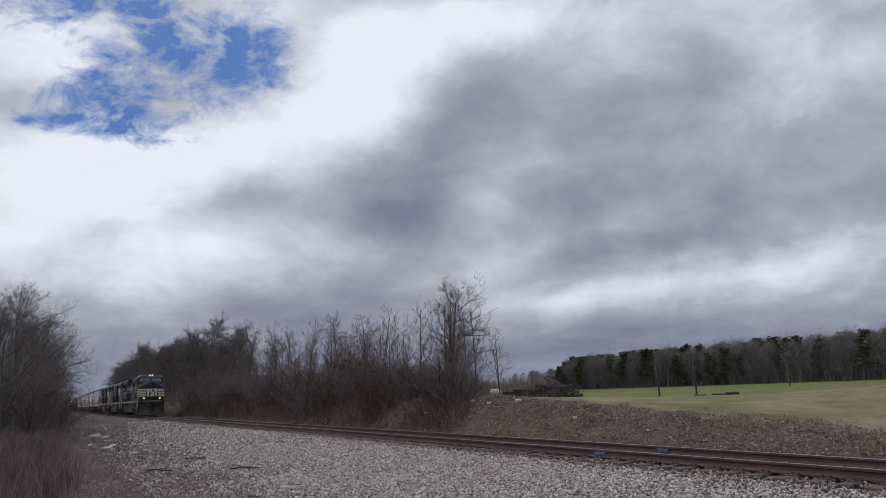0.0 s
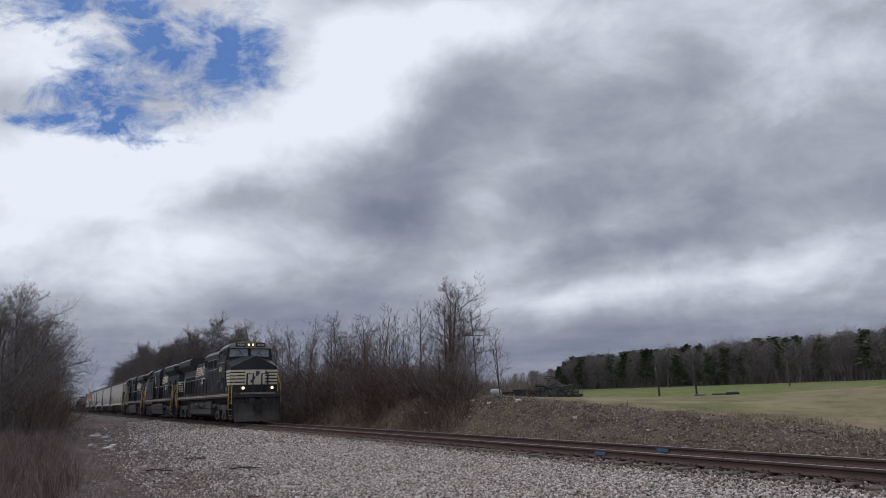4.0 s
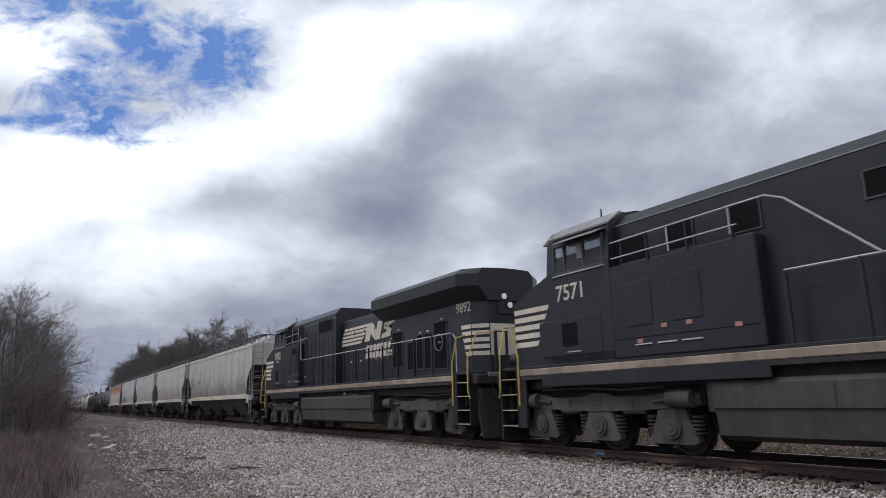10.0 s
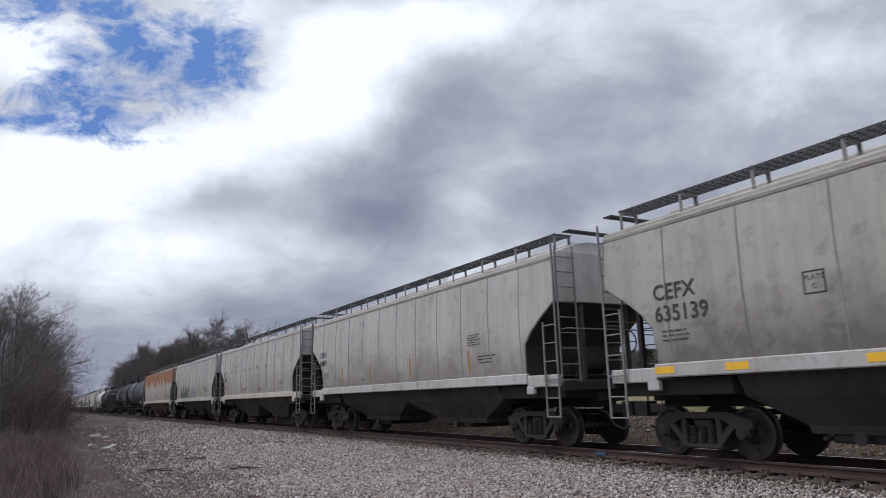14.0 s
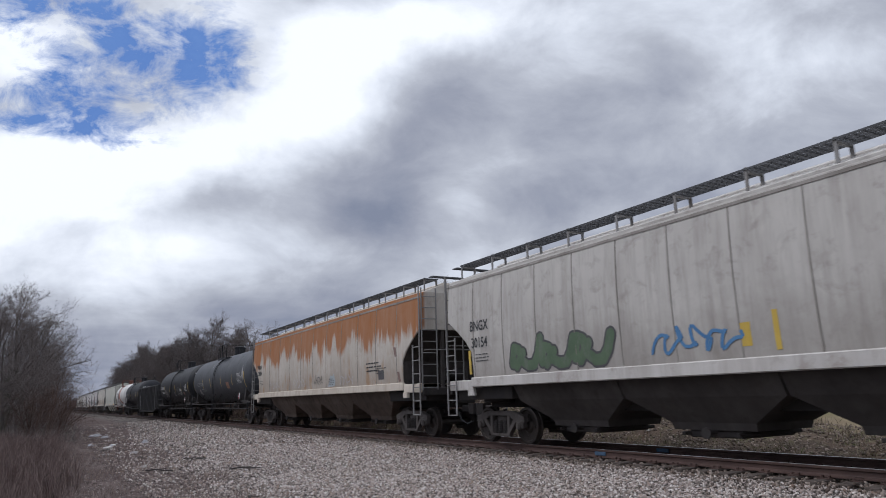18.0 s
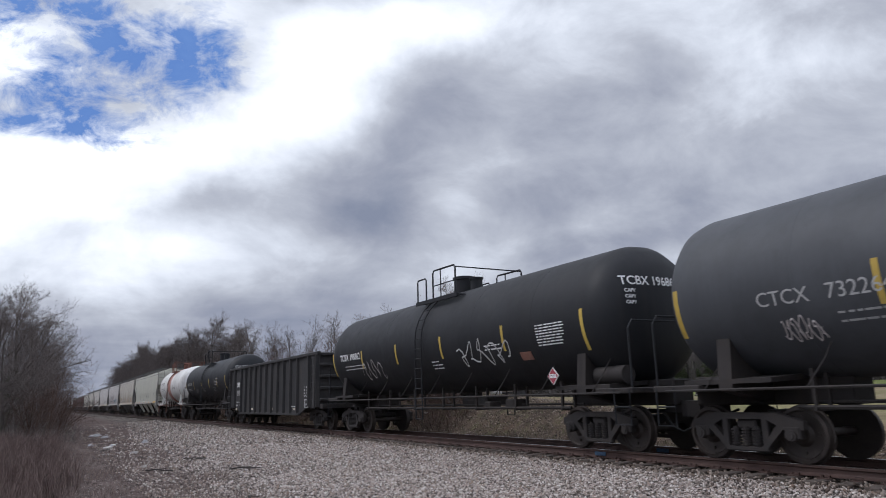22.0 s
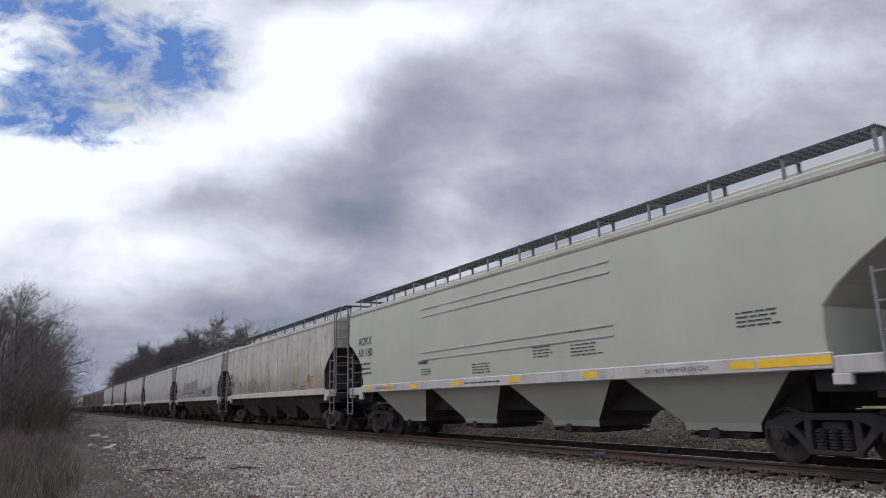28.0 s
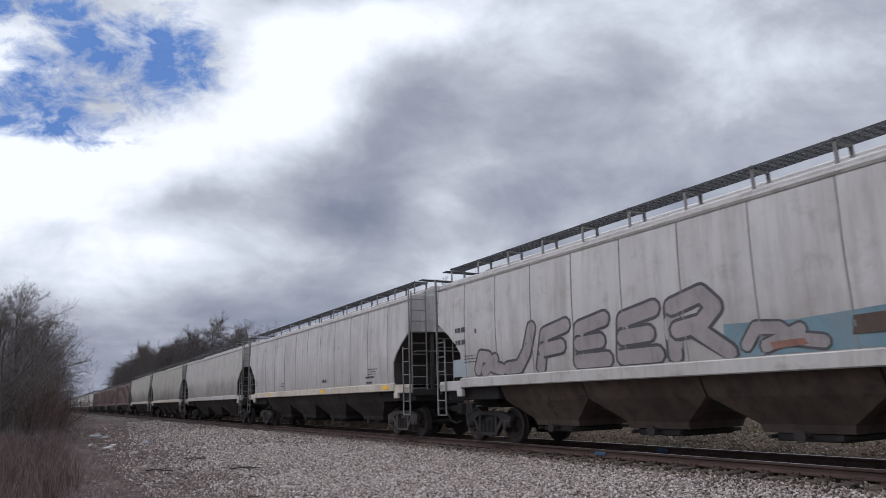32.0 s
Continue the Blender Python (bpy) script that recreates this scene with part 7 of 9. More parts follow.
add(gondola("black ribbed steel gondola car with white lettering"), -110.25)
kt = []
slim = lambda z: tank_surface(z, 1.49) + 0.006
write_on(kt, "GATX 69759", -6.5, 2.72, 0.23, -1, slim, bold=0.004)
write_head(kt, "GATX 69759", 7.95, 1.49, -1.0, 3.5, 0.2)
for i in range(2):
    write_head(kt, "CAPY", 7.95, 1.49, -0.95, 3.34 - 0.13 * i, 0.075)
bars_on(kt, -6.4, 2.45, 2, 1.6, 0.05, 0.06, -1, slim, 23)
bars_on(kt, 3.6, 2.95, 5, 1.2, 0.045, 0.05, -1, slim, 24)
for u in (-3.4, -0.6, 3.0):
    bars_on(kt, u, 2.35, 3, 0.8, 0.035, 0.05, -1, slim, int(30 + u))
add(tank_car("glossy black tank car with yellow strips", 15.9, 13.3, TANK_BLACK, YELLOW, ((kt, FADED_WHITE, "white marks"),), tape_at=(-3.9, -0.9, 1.8, 4.4), tone=0, r=1.49), -127.3)
kt = []
write_on(kt, "RCRX 1242", -4.9, 3.12, 0.27, -1, flank, bold=0.004)
bars_on(kt, -4.6, 2.78, 2, 2.2, 0.08, 0.09, -1, flank, 33)
bars_on(kt, 2.4, 2.8, 2, 1.2, 0.07, 0.06, -1, flank, 34)
add(tank_car("white tank car with a faded red band and rusty fittings", 12.8, 10.3, TANK_WHITE, HOP_BROWN, ((kt, INK, "black marks"),), band=BAND_RED, tape_at=(-2.6, 2.0), rail_mat=weathered("rusty_railing", (0.13, 0.06, 0.045), (0.2, 0.1, 0.075), (0.07, 0.04, 0.03), 0.7), tone=0), -143.0)

he = 20.6 / 2 - 0.12
k6 = []
write_on(k6, "AOKX", -he + 1.0, 3.22, 0.30, -1, proud)
write_on(k6, "601180", -he + 1.0, 2.80, 0.30, -1, proud)
bars_on(k6, -he + 1.2, 2.5, 3, 1.0, 0.09, 0.08, -1, proud, 40)
write_end(k6, "AOKX", he + 0.012, -0.35, 4.12, 0.2, 1)
write_end(k6, "601180", he + 0.012, -0.35, 3.86, 0.2, 1)
write_on(k6, "DO NOT HAMMER ON CAR", 5.2, 1.585, 0.085, -1, lambda z: 1.606)
write_on(k6, "DO NOT HAMMER ON CAR", -he + 2.6, 1.585, 0.085, -1, lambda z: 1.606)
bars_on(k6, -1.6, 1.6, 1, 1.8, 0.06, 0.05, -1, lambda z: 1.606, 41)
for u, z, rows, ln in ((he - 2.8, 2.5, 4, 1.1), (1.6, 2.35, 4, 1.0), (3.0, 2.6, 1, 0.7), (3.0, 2.3, 4, 1.3), (-1.2, 2.1, 4, 1.2), (-4.2, 2.1, 3, 0.9)):
    bars_on(k6, u, z, rows, ln * 0.8, 0.035, 0.04, -1, proud, int(50 + 3 * u))
write_on(k6, "WARNING", -4.4, 2.28, 0.10, -1, proud, bold=0.004)
c6 = add(covered_hopper("clean sage-grey covered hopper with white side bars", 20.6, HOP_GREEN, SILL_PALE, 4, text=((k6, INK, "black marks"),), tape=(-8.3, -6.6, -4.7, -2.0, 0.8, 3.6, 7.4), bay_paint=HOP_GREEN, tone=0, seams=0, slope=HOP_GREEN), -160.8)
for z in (3.98, 3.74, 2.62, 2.40):
    part("side_bar", strip_on(Kit(), -4.2, -2.8, z, z + 0.03, -1, hopper_y, 0.02), SILL_PALE, c6)
    part("side_bar", strip_on(Kit(), -2.65, 4.4, z, z + 0.03, -1, hopper_y, 0.02), SILL_PALE, c6)
part("reflector", strip_on(Kit(), 7.7, 8.95, 1.57, 1.71, -1, lambda z: 1.60, 0.007), AMBER, c6)

he = 19.5 / 2 - 0.12
k7 = hopper_text(he, "TILX", "638116", extra=((4.0, 2.1, 4, 0.8, 0.035), (5.2, 1.9, 3, 0.8, 0.035)), size=0.28, inset=0.97, base=2.72)
stencil_square(k7, -he + 2.5, 2.42, 0.4, 0.4, ())
c7 = add(covered_hopper("tan covered hopper with heavy dirt and sprayed scribbles", 19.5, HOP_TAN, SILL_CREAM, 4, text=((k7, INK, "black marks"),), bay_paint=BAY_DARK, tone=1), -182.15)
scrawl(c7, -5.9, 1.85, 1.7, 0.75, 17, SPRAY_DARK, hopper_y, 9, 0.016)
scrawl(c7, -4.2, 1.8, 2.2, 0.85, 21, SPRAY_DARK, hopper_y, 11, 0.018)
scrawl(c7, -1.9, 1.8, 1.3, 0.7, 29, SPRAY_DARK, hopper_y, 7, 0.02)
for u, z0, z1, w, mat in ((-he + 0.62, 1.95, 2.85, 0.16, DULL_AMBER), (-he + 2.6, 2.2, 2.42, 0.5, SPRAY_PALE), (-he + 3.6, 2.15, 2.5, 0.4, DULL_AMBER), (0.24, 1.82, 2.28, 0.13, FADED_PANEL), (2.92, 1.79, 2.25, 0.2, DULL_AMBER), (6.45, 1.84, 2.42, 0.34, DULL_AMBER)):
    part("reflector", outline_on(Kit(), [(u - w / 2 + 0.06, z0), (u + w / 2 + 0.06, z0), (u + w / 2 - 0.04, z1), (u - w / 2 - 0.04, z1)], -1, hopper_y, 0.007), mat, c7, "faded reflective patch" if mat is DULL_AMBER else "")
he = 18.9 / 2 - 0.12
k8 = hopper_text(he, "", "", extra=((-he + 1.05, 3.05, 1, 0.7, 0.2), (-he + 1.05, 2.7, 1, 0.7, 0.2), (-he + 2.1, 2.95, 1, 0.3, 0.2)))
c8 = add(covered_hopper("white covered hopper with large grey sprayed letters over blue", 18.9, HOP_WHITE, SILL_PALE, 4, text=((k8, SPRAY_DARK, "overpainted marks"),), bay_paint=BAY_BROWN, tone=0), -202.7)
part("sprayed_shape", outline_on(Kit(), [(0.8, 1.78), (6.2, 1.78), (6.3, 2.1), (6.0, 2.5), (4.8, 2.42), (3.6, 2.36), (2.2, 2.3), (0.85, 2.36)], -1, hopper_y, 0.0045), SPRAY_TEAL, c8, "blue sprayed ground")
part("sprayed_shape", outline_on(Kit(), [(-8.5, 1.80), (-7.6, 1.80), (-7.65, 2.3), (-8.45, 2.28)], -1, hopper_y, 0.0045), SPRAY_PALE, c8, "pale blue painted patch")
for shape, u, w, h in (("bow", -7.2, 1.2, 0.55), ("hook", -5.9, 1.35, 1.0), ("flag", -4.5, 1.15, 0.98), ("comb", -3.2, 1.15, 1.0), ("comb", -1.85, 1.2, 1.05), ("loop", -0.45, 1.35, 1.12)):
    sprayed_letter(c8, shape, u, 1.84, w, h, 0.15, SPRAY_PINK, SPRAY_DARK)
for u, w, h in ((1.2, 1.4, 0.42), (4.2, 1.0, 0.3)):
    sprayed_letter(c8, "bow", u, 1.88, w, h, 0.10, SPRAY_PINK, SPRAY_DARK)
part("sprayed_shape", outline_on(Kit(), [(3.05, 1.98), (3.9, 1.98), (3.9, 2.28), (3.1, 2.26)], -1, hopper_y, 0.009), BAY_BROWN, c8)
part("sprayed_shape", outline_on(Kit(), [(1.75, 1.86), (2.35, 1.9), (2.3, 2.0), (1.7, 1.98)], -1, hopper_y, 0.0145), FADED_PANEL, c8)
he = 20.6 / 2 - 0.12
k9 = hopper_text(he, "", "", extra=((2.0, 2.0, 2, 0.6, 0.18), (he - 3.6, 2.0, 2, 0.8, 0.1), (-4.0, 2.1, 2, 0.6, 0.06)))
c9 = add(covered_hopper("white covered hopper with rain-streaked sides", 20.6, HOP_WHITE, SILL_CREAM, 4, text=((k9, INK, "black marks"),), bay_paint=BAY_DARK, tone=1, tape=(-6.0, 2.0, 8.3)), -224.1)

# cars that stay far down the line
far_pale = covered_hopper("pale grey covered hopper far down the train", 19.4, HOP_PALE, SILL_PALE, 3, seams=0, bay_paint=BAY_DARK)
far_brown = covered_hopper("red-brown hopper car far down the train", 18.2, HOP_BROWN, HOP_BROWN, 3, ze=4.2, seams=6, ribs=True, bay_paint=BAY_DARK)
far_grey = covered_hopper("grey covered hopper far down the train", 19.4, HOP_GREY, SILL_CREAM, 4, seams=0, bay_paint=BAY_DARK)
at = -235.5
for i, kind in enumerate("pggbbbbpgppgpgppgpgp"):
    proto, L = {"p": (far_pale, 19.4), "g": (far_grey, 19.4), "b": (far_brown, 18.2)}[kind]
    used = any(c is proto for c, _, _ in CONSIST)
    car = copy_thing(proto, Matrix()) if used else proto
    add(car, at - L / 2 - 0.3)
    at -= L + 1.4

# ---- track ----
RAIL_RUST = plain("rusty_rail_web", (0.046, 0.025, 0.020), (0.085, 0.047, 0.037), 0.75, 0.1, 25, 2, 0.2)
TIE_WOOD = plain("weathered_sleeper_wood", (0.05, 0.038, 0.031), (0.10, 0.08, 0.067), 0.9, 0, 35, 3, 0.5)
MARK_BLUE = plain("blue_marking_paint", (0.035, 0.075, 0.13), (0.06, 0.11, 0.18), 0.8, 0, 25, 9, 0.2, (0.06, 0.045, 0.04))
track = tagged(new("railway_track"), "straight single track of rusty rails on wooden sleepers", "track", kind="structure")
RAIL = [(-0.075, -0.172), (0.075, -0.172), (0.075, -0.16), (0.02, -0.14), (0.011, -0.12), (0.011, -0.06), (0.036, -0.042), (0.037, -0.008), (0.028, -0.003), (-0.028, -0.003), (-0.037, -0.008), (-0.036, -0.042), (-0.011, -0.06), (-0.011, -0.12), (-0.02, -0.14), (-0.075, -0.16)]
for y in (-0.755, 0.755):
    rail = part("rail", Kit().prism([(y + a, b) for a, b in RAIL], "x", -900, 420), RAIL_RUST, track, "rust-brown rail")
    part("running_surface", Kit().box(-900, 420, y - 0.026, y + 0.026, -0.004, 0.0), TREAD, rail, "polished rail head")
tie_mesh = Kit().box(-0.115, 0.115, -1.32, 1.32, -0.36, -0.185, 0.012).mesh("sleeper", TIE_WOOD)
plate = Kit()
for y in (-0.755, 0.755):
    plate.box(-0.1, 0.1, y - 0.19, y + 0.19, -0.186, -0.168, 0.004)
    for a in (-0.06, 0.06):
        for b in (-0.1, 0.1):
            plate.box(a - 0.015, a + 0.015, y + b - 0.015, y + b + 0.015, -0.17, -0.13)
plate_mesh = plate.mesh("tie_plate", RAIL_RUST)
rr = random.Random(5)
far_ties = Kit()
x = 6.0
count = 0
while x > -420:
    dx, dy, tw = rr.uniform(-0.03, 0.03), rr.uniform(-0.05, 0.05), rr.uniform(-1.2, 1.2)
    if count < 130:
        t_ob = part("sleeper", tie_mesh, None, track)
        t_ob.matrix_basis = pose(x + dx, dy, rr.uniform(-0.012, 0.006), 0, 0, tw)
        part("tie_plate", plate_mesh, None, t_ob)
    else:
        far_ties.box(x - 0.115, x + 0.115, -1.32 + dy, 1.32 + dy, -0.36, -0.185)
    count += 1
    x -= 0.52
tagged(part("sleepers", far_ties, TIE_WOOD, track), kind="stuff")
BLUE_NEAR, BLUE_FAR = -12.28, -11.85
part("joint_bar", Kit().box(BLUE_NEAR - 0.17, BLUE_NEAR + 0.17, -0.80, -0.765, -0.135, -0.05, 0.01), MARK_BLUE, track, "blue-painted rail joint")
part("joint_bar", Kit().box(BLUE_FAR - 0.18, BLUE_FAR + 0.18, 0.715, 0.745, -0.135, -0.05, 0.01), MARK_BLUE, track, "blue-painted rail joint")

# ---- bare trees, brush and stones ----
def bark(name, a, b, scale=6.0):
    m, t, s = nodes(name)
    co = place(t)
    rnd = t.nodes.new("ShaderNodeObjectInfo").outputs["Random"]
    isl = t.nodes.new("ShaderNodeNewGeometry").outputs["Random Per Island"]
    n = noise_of(t, mapped(t, co, (1, 1, 0.3)), scale, 5, 0.65)
    col = mix(t, n, a, b)
    col = mix(t, calc(t, "MULTIPLY", isl, 0.5), col, tuple(1.7 * q for q in b))
    col = mix(t, calc(t, "MULTIPLY", rnd, 0.25), col, tuple(0.5 * q for q in a))
    link(t, col, s.inputs["Base Color"])
    s.inputs["Roughness"].default_value = 0.9
    s.inputs["Specular IOR Level"].default_value = 0.2
    return m


def tuft_material(name, cols):
    m, t, s = nodes(name)
    isl = t.nodes.new("ShaderNodeNewGeometry").outputs["Random Per Island"]
    n = len(cols)
    link(t, ramp(t, isl, [(i / max(1, n - 1), c) for i, c in enumerate(cols)]), s.inputs["Base Color"])
    s.inputs["Roughness"].default_value = 0.9
    s.inputs["Specular IOR Level"].default_value = 0.2
    return m


BARK = bark("grey_brown_bark", (0.045, 0.039, 0.036), (0.09, 0.079, 0.072))
TWIG = bark("twig_bark", (0.078, 0.066, 0.061), (0.14, 0.119, 0.110))
FAR_TWIG = bark("pale_twig_bark", (0.075, 0.062, 0.058), (0.125, 0.106, 0.099))
RED_TWIG = bark("reddish_twig_bark", (0.05, 0.034, 0.029), (0.10, 0.067, 0.055))
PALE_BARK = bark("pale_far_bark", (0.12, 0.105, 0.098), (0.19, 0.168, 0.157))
DEAD_LEAF = tuft_material("dead_leaves", [(0.070, 0.035, 0.021), (0.119, 0.063, 0.038), (0.154, 0.091, 0.056)])
EVERGREEN = tuft_material("evergreen_needles", [(0.035, 0.046, 0.026), (0.065, 0.08, 0.042), (0.11, 0.125, 0.065)])
WEEDS = tuft_material("dead_weed_stems", [(0.05, 0.033, 0.03), (0.125, 0.086, 0.078), (0.23, 0.178, 0.152), (0.09, 0.06, 0.056), (0.04, 0.03, 0.028)])
DEAD_GRASS = tuft_material("dead_grass", [(0.105, 0.075, 0.068), (0.165, 0.122, 0.108), (0.25, 0.20, 0.17), (0.14, 0.102, 0.094)])
RED_BRUSH = tuft_material("reddish_brush", [(0.045, 0.033, 0.030), (0.090, 0.061, 0.051), (0.15, 0.102, 0.084), (0.068, 0.052, 0.047)])
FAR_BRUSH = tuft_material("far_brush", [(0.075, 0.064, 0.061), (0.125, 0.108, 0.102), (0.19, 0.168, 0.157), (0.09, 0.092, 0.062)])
CLOD = tuft_material("earth_clods", [(0.04, 0.031, 0.026), (0.10, 0.079, 0.065), (0.17, 0.137, 0.112), (0.25, 0.205, 0.168)])
GRIT = tuft_material("path_grit", [(0.035, 0.026, 0.024), (0.075, 0.058, 0.052), (0.13, 0.105, 0.096), (0.24, 0.21, 0.195), (0.05, 0.038, 0.035)])


def np_object(name, verts, tris, mat, label, category="", kind="stuff", parent=None):
    me = bpy.data.meshes.new(name)
    me.vertices.add(len(verts))
    me.vertices.foreach_set("co", np.asarray(verts, dtype=np.float32).ravel())
    me.loops.add(len(tris) * 3)
    me.loops.foreach_set("vertex_index", np.asarray(tris, dtype=np.int32).ravel())
    me.polygons.add(len(tris))
    me.polygons.foreach_set("loop_start", np.arange(0, len(tris) * 3, 3, dtype=np.int32))
    me.update(calc_edges=True)
    me.materials.append(mat)
    ob = new(name, me)
    ob.parent = parent
    if kind or label:
        tagged(ob, label, category, kind=kind)
    return ob


class Grower:
    """Grows one bare tree: trunk, limbs and twigs as tapered tubes."""

    def __init__(self, seed):
        self.r = random.Random(seed)
        self.kits = [Kit(), Kit(), Kit()]

    def tube(self, kit, pts, r0, r1, n):
        v, f = [], []
        m = len(pts) - 1
        for i, p in enumerate(pts):
            d = (pts[min(i + 1, m)] - pts[max(i - 1, 0)]).normalized()
            a = d.cross(Vector((0.3, 0.9, 0.2))).normalized()
            b = d.cross(a)
            r = r0 + (r1 - r0) * i / m
            v += [p + a * (r * math.cos(2 * math.pi * k / n)) + b * (r * math.sin(2 * math.pi * k / n)) for k in range(n)]
        for i in range(m):
            f += [(i * n + k, i * n + (k + 1) % n, (i + 1) * n + (k + 1) % n, (i + 1) * n + k) for k in range(n)]
        kit.add(v, f)

    def bush(self, height, rad):
        for i in range(11):
            a, tilt = self.r.uniform(0, 6.283), radians(self.r.uniform(5, 62))
            d = Vector((math.cos(a) * math.sin(tilt), math.sin(a) * math.sin(tilt), math.cos(tilt)))
            q = Vector((self.r.uniform(-0.4, 0.4), self.r.uniform(-0.4, 0.4), -0.08))
            self.grow(q, d, height * self.r.uniform(0.6, 1.05), rad, 1, TREE_SPECS["shrub"])

    def grow(self, p, d, length, rad, level, spec):
        r = self.r
        seg = (6, 4, 3, 2, 1)[level]
        pts = [p]
        dd = d.copy()
        for i in range(seg):
            w = (0.06, 0.16, 0.22, 0.28, 0.3)[level]
            dd = (dd + Vector((r.uniform(-w, w), r.uniform(-w, w), r.uniform(-w, w) + spec["lift"] * (0.02, 0.10, 0.10, 0.06, 0)[level]))).normalized()
            pts.append(pts[-1] + dd * (length / seg))
        kit = self.kits[0 if level == 0 else 1 if level == 1 else 2]
        self.tube(kit, pts, rad, max(rad * 0.35, 0.0045), (7, 5, 4, 3, 3)[level])
        if level >= spec["levels"]:
            return
        n = spec["kids"][level]
        for i in range(n):
            a = (spec["bare"] if level == 0 else 0.15) + (1 - (spec["bare"] if level == 0 else 0.15)) * (i + r.random()) / n
            a = min(a, 0.99)
            k = a * seg
            j = min(int(k), seg - 1)
            q = pts[j].lerp(pts[j + 1], k - j)
            axis = (pts[j + 1] - pts[j]).normalized()
            side = axis.orthogonal().normalized()
            side.rotate(Matrix.Rotation(r.uniform(0, 6.283), 3, axis))
            ang = radians(r.uniform(*spec["angle"]))
            cd = axis * math.cos(ang) + side * math.sin(ang)
            ln = length * spec["ratio"][level] * r.uniform(0.65, 1.15) * (1.05 - 0.45 * a if level == 0 else 1.0)
            self.grow(q, cd, ln, rad * (0.36 if level == 0 else 0.44) * (1.1 - 0.5 * a), level + 1, spec)


TREE_SPECS = {
    "spreading": dict(levels=4, kids=(12, 7, 6, 3), ratio=(0.60, 0.5, 0.5, 0.5), angle=(36, 74), bare=0.2, lift=0.22),
    "slender": dict(levels=3, kids=(20, 6, 5), ratio=(0.25, 0.5, 0.5), angle=(32, 62), bare=0.36, lift=0.6),
    "dense": dict(levels=4, kids=(14, 7, 6, 3), ratio=(0.50, 0.52, 0.5, 0.5), angle=(28, 70), bare=0.1, lift=0.35),
    "massed": dict(levels=3, kids=(18, 8, 6), ratio=(0.46, 0.5, 0.5), angle=(28, 68), bare=0.1, lift=0.5),
    "sapling": dict(levels=3, kids=(10, 5, 4), ratio=(0.36, 0.5, 0.5), angle=(20, 48), bare=0.2, lift=0.8),
    "lone": dict(levels=4, kids=(15, 7, 5, 3), ratio=(0.50, 0.48, 0.5, 0.5), angle=(42, 74), bare=0.3, lift=0.18),
    "shrub": dict(levels=3, kids=(0, 8, 6), ratio=(0, 0.45, 0.5), angle=(22, 65), bare=0.1, lift=0.3),
}


def tree(spec, seed, height, rad, label, twig=TWIG, leaves=0, sprays=None):
    g = Grower(seed)
    g.grow(Vector((0, 0, -0.15)), Vector((g.r.uniform(-0.08, 0.08), g.r.uniform(-0.08, 0.08), 1)).normalized(), height, rad, 0, TREE_SPECS[spec]) if spec != "shrub" else g.bush(height, rad)
    ob = thing("tree" if spec != "shrub" else "shrub", label, "tree" if spec != "shrub" else "shrub", "bare trees beside the track" if spec != "shrub" else "bare shrubs beside the track")
    if spec == "shrub":
        part("stem", g.kits[1], twig, ob)
        part("crown", g.kits[2], twig, ob)
        return ob
    part("trunk", g.kits[0], BARK, ob, smooth=60)
    part("branching", g.kits[1], BARK, ob)
    part("crown", g.kits[2], twig, ob)
    if sprays:
        rg = np.random.RandomState(seed)
        vs = np.array([tuple(p) for p in g.kits[2].v])
        n, ln, w = sprays
        p = vs[rg.randint(0, len(vs), n)]
        out = p - np.array([0, 0, height * 0.45])
        out /= np.linalg.norm(out, axis=1)[:, None] + 0.01
        d = rg.normal(0, 0.75, (n, 3)) + out
        d *= (ln * rg.uniform(0.4, 1.2, n) / (np.linalg.norm(d, axis=1) + 0.01))[:, None]
        side = np.cross(d, rg.normal(size=(n, 3)))
        side *= (w / (np.linalg.norm(side, axis=1) + 1e-6))[:, None]
        bend = rg.normal(0, ln * 0.12, (n, 3))
        m = p + d * 0.5 + bend
        v = np.stack([p - side, p + side, m - side * 0.6, m + side * 0.6, p + d], 1).reshape(-1, 3)
        tri = (np.array([[0, 1, 3], [0, 3, 2], [2, 3, 4]])[None] + (np.arange(n) * 5)[:, None, None]).reshape(-1, 3)
        np_object("crown_fringe", v, tri, twig, "", "", "", ob)
    if leaves:
        k = Kit()
        vs = g.kits[2].v
        for i in range(leaves):
            p = Vector(vs[g.r.randrange(len(vs))])
            a = Vector((g.r.uniform(-1, 1), g.r.uniform(-1, 1), g.r.uniform(-1, 1))).normalized() * 0.045
            b = a.orthogonal().normalized() * 0.022
            k.add([p - a, p + b, p + a, p - b - Vector((0, 0, 0.02))], [(0, 1, 2, 3)])
        part("foliage", k, DEAD_LEAF, ob, "clinging brown leaves")
    return ob


PLANTED = {}


def plant(kind, x, y, scale=1.0, turn=0.0, lean=0.0):
    proto = PLANTED[kind]
    m = pose(x, y, ground_z(x, y) - 0.05, lean, 0, turn) @ Matrix.Diagonal((scale, scale, scale, 1))
    if kind not in USED:
        USED.add(kind)
        proto.matrix_basis = m
        return proto
    ob = copy_thing(proto, Matrix())
    ob.matrix_basis = m
    return ob


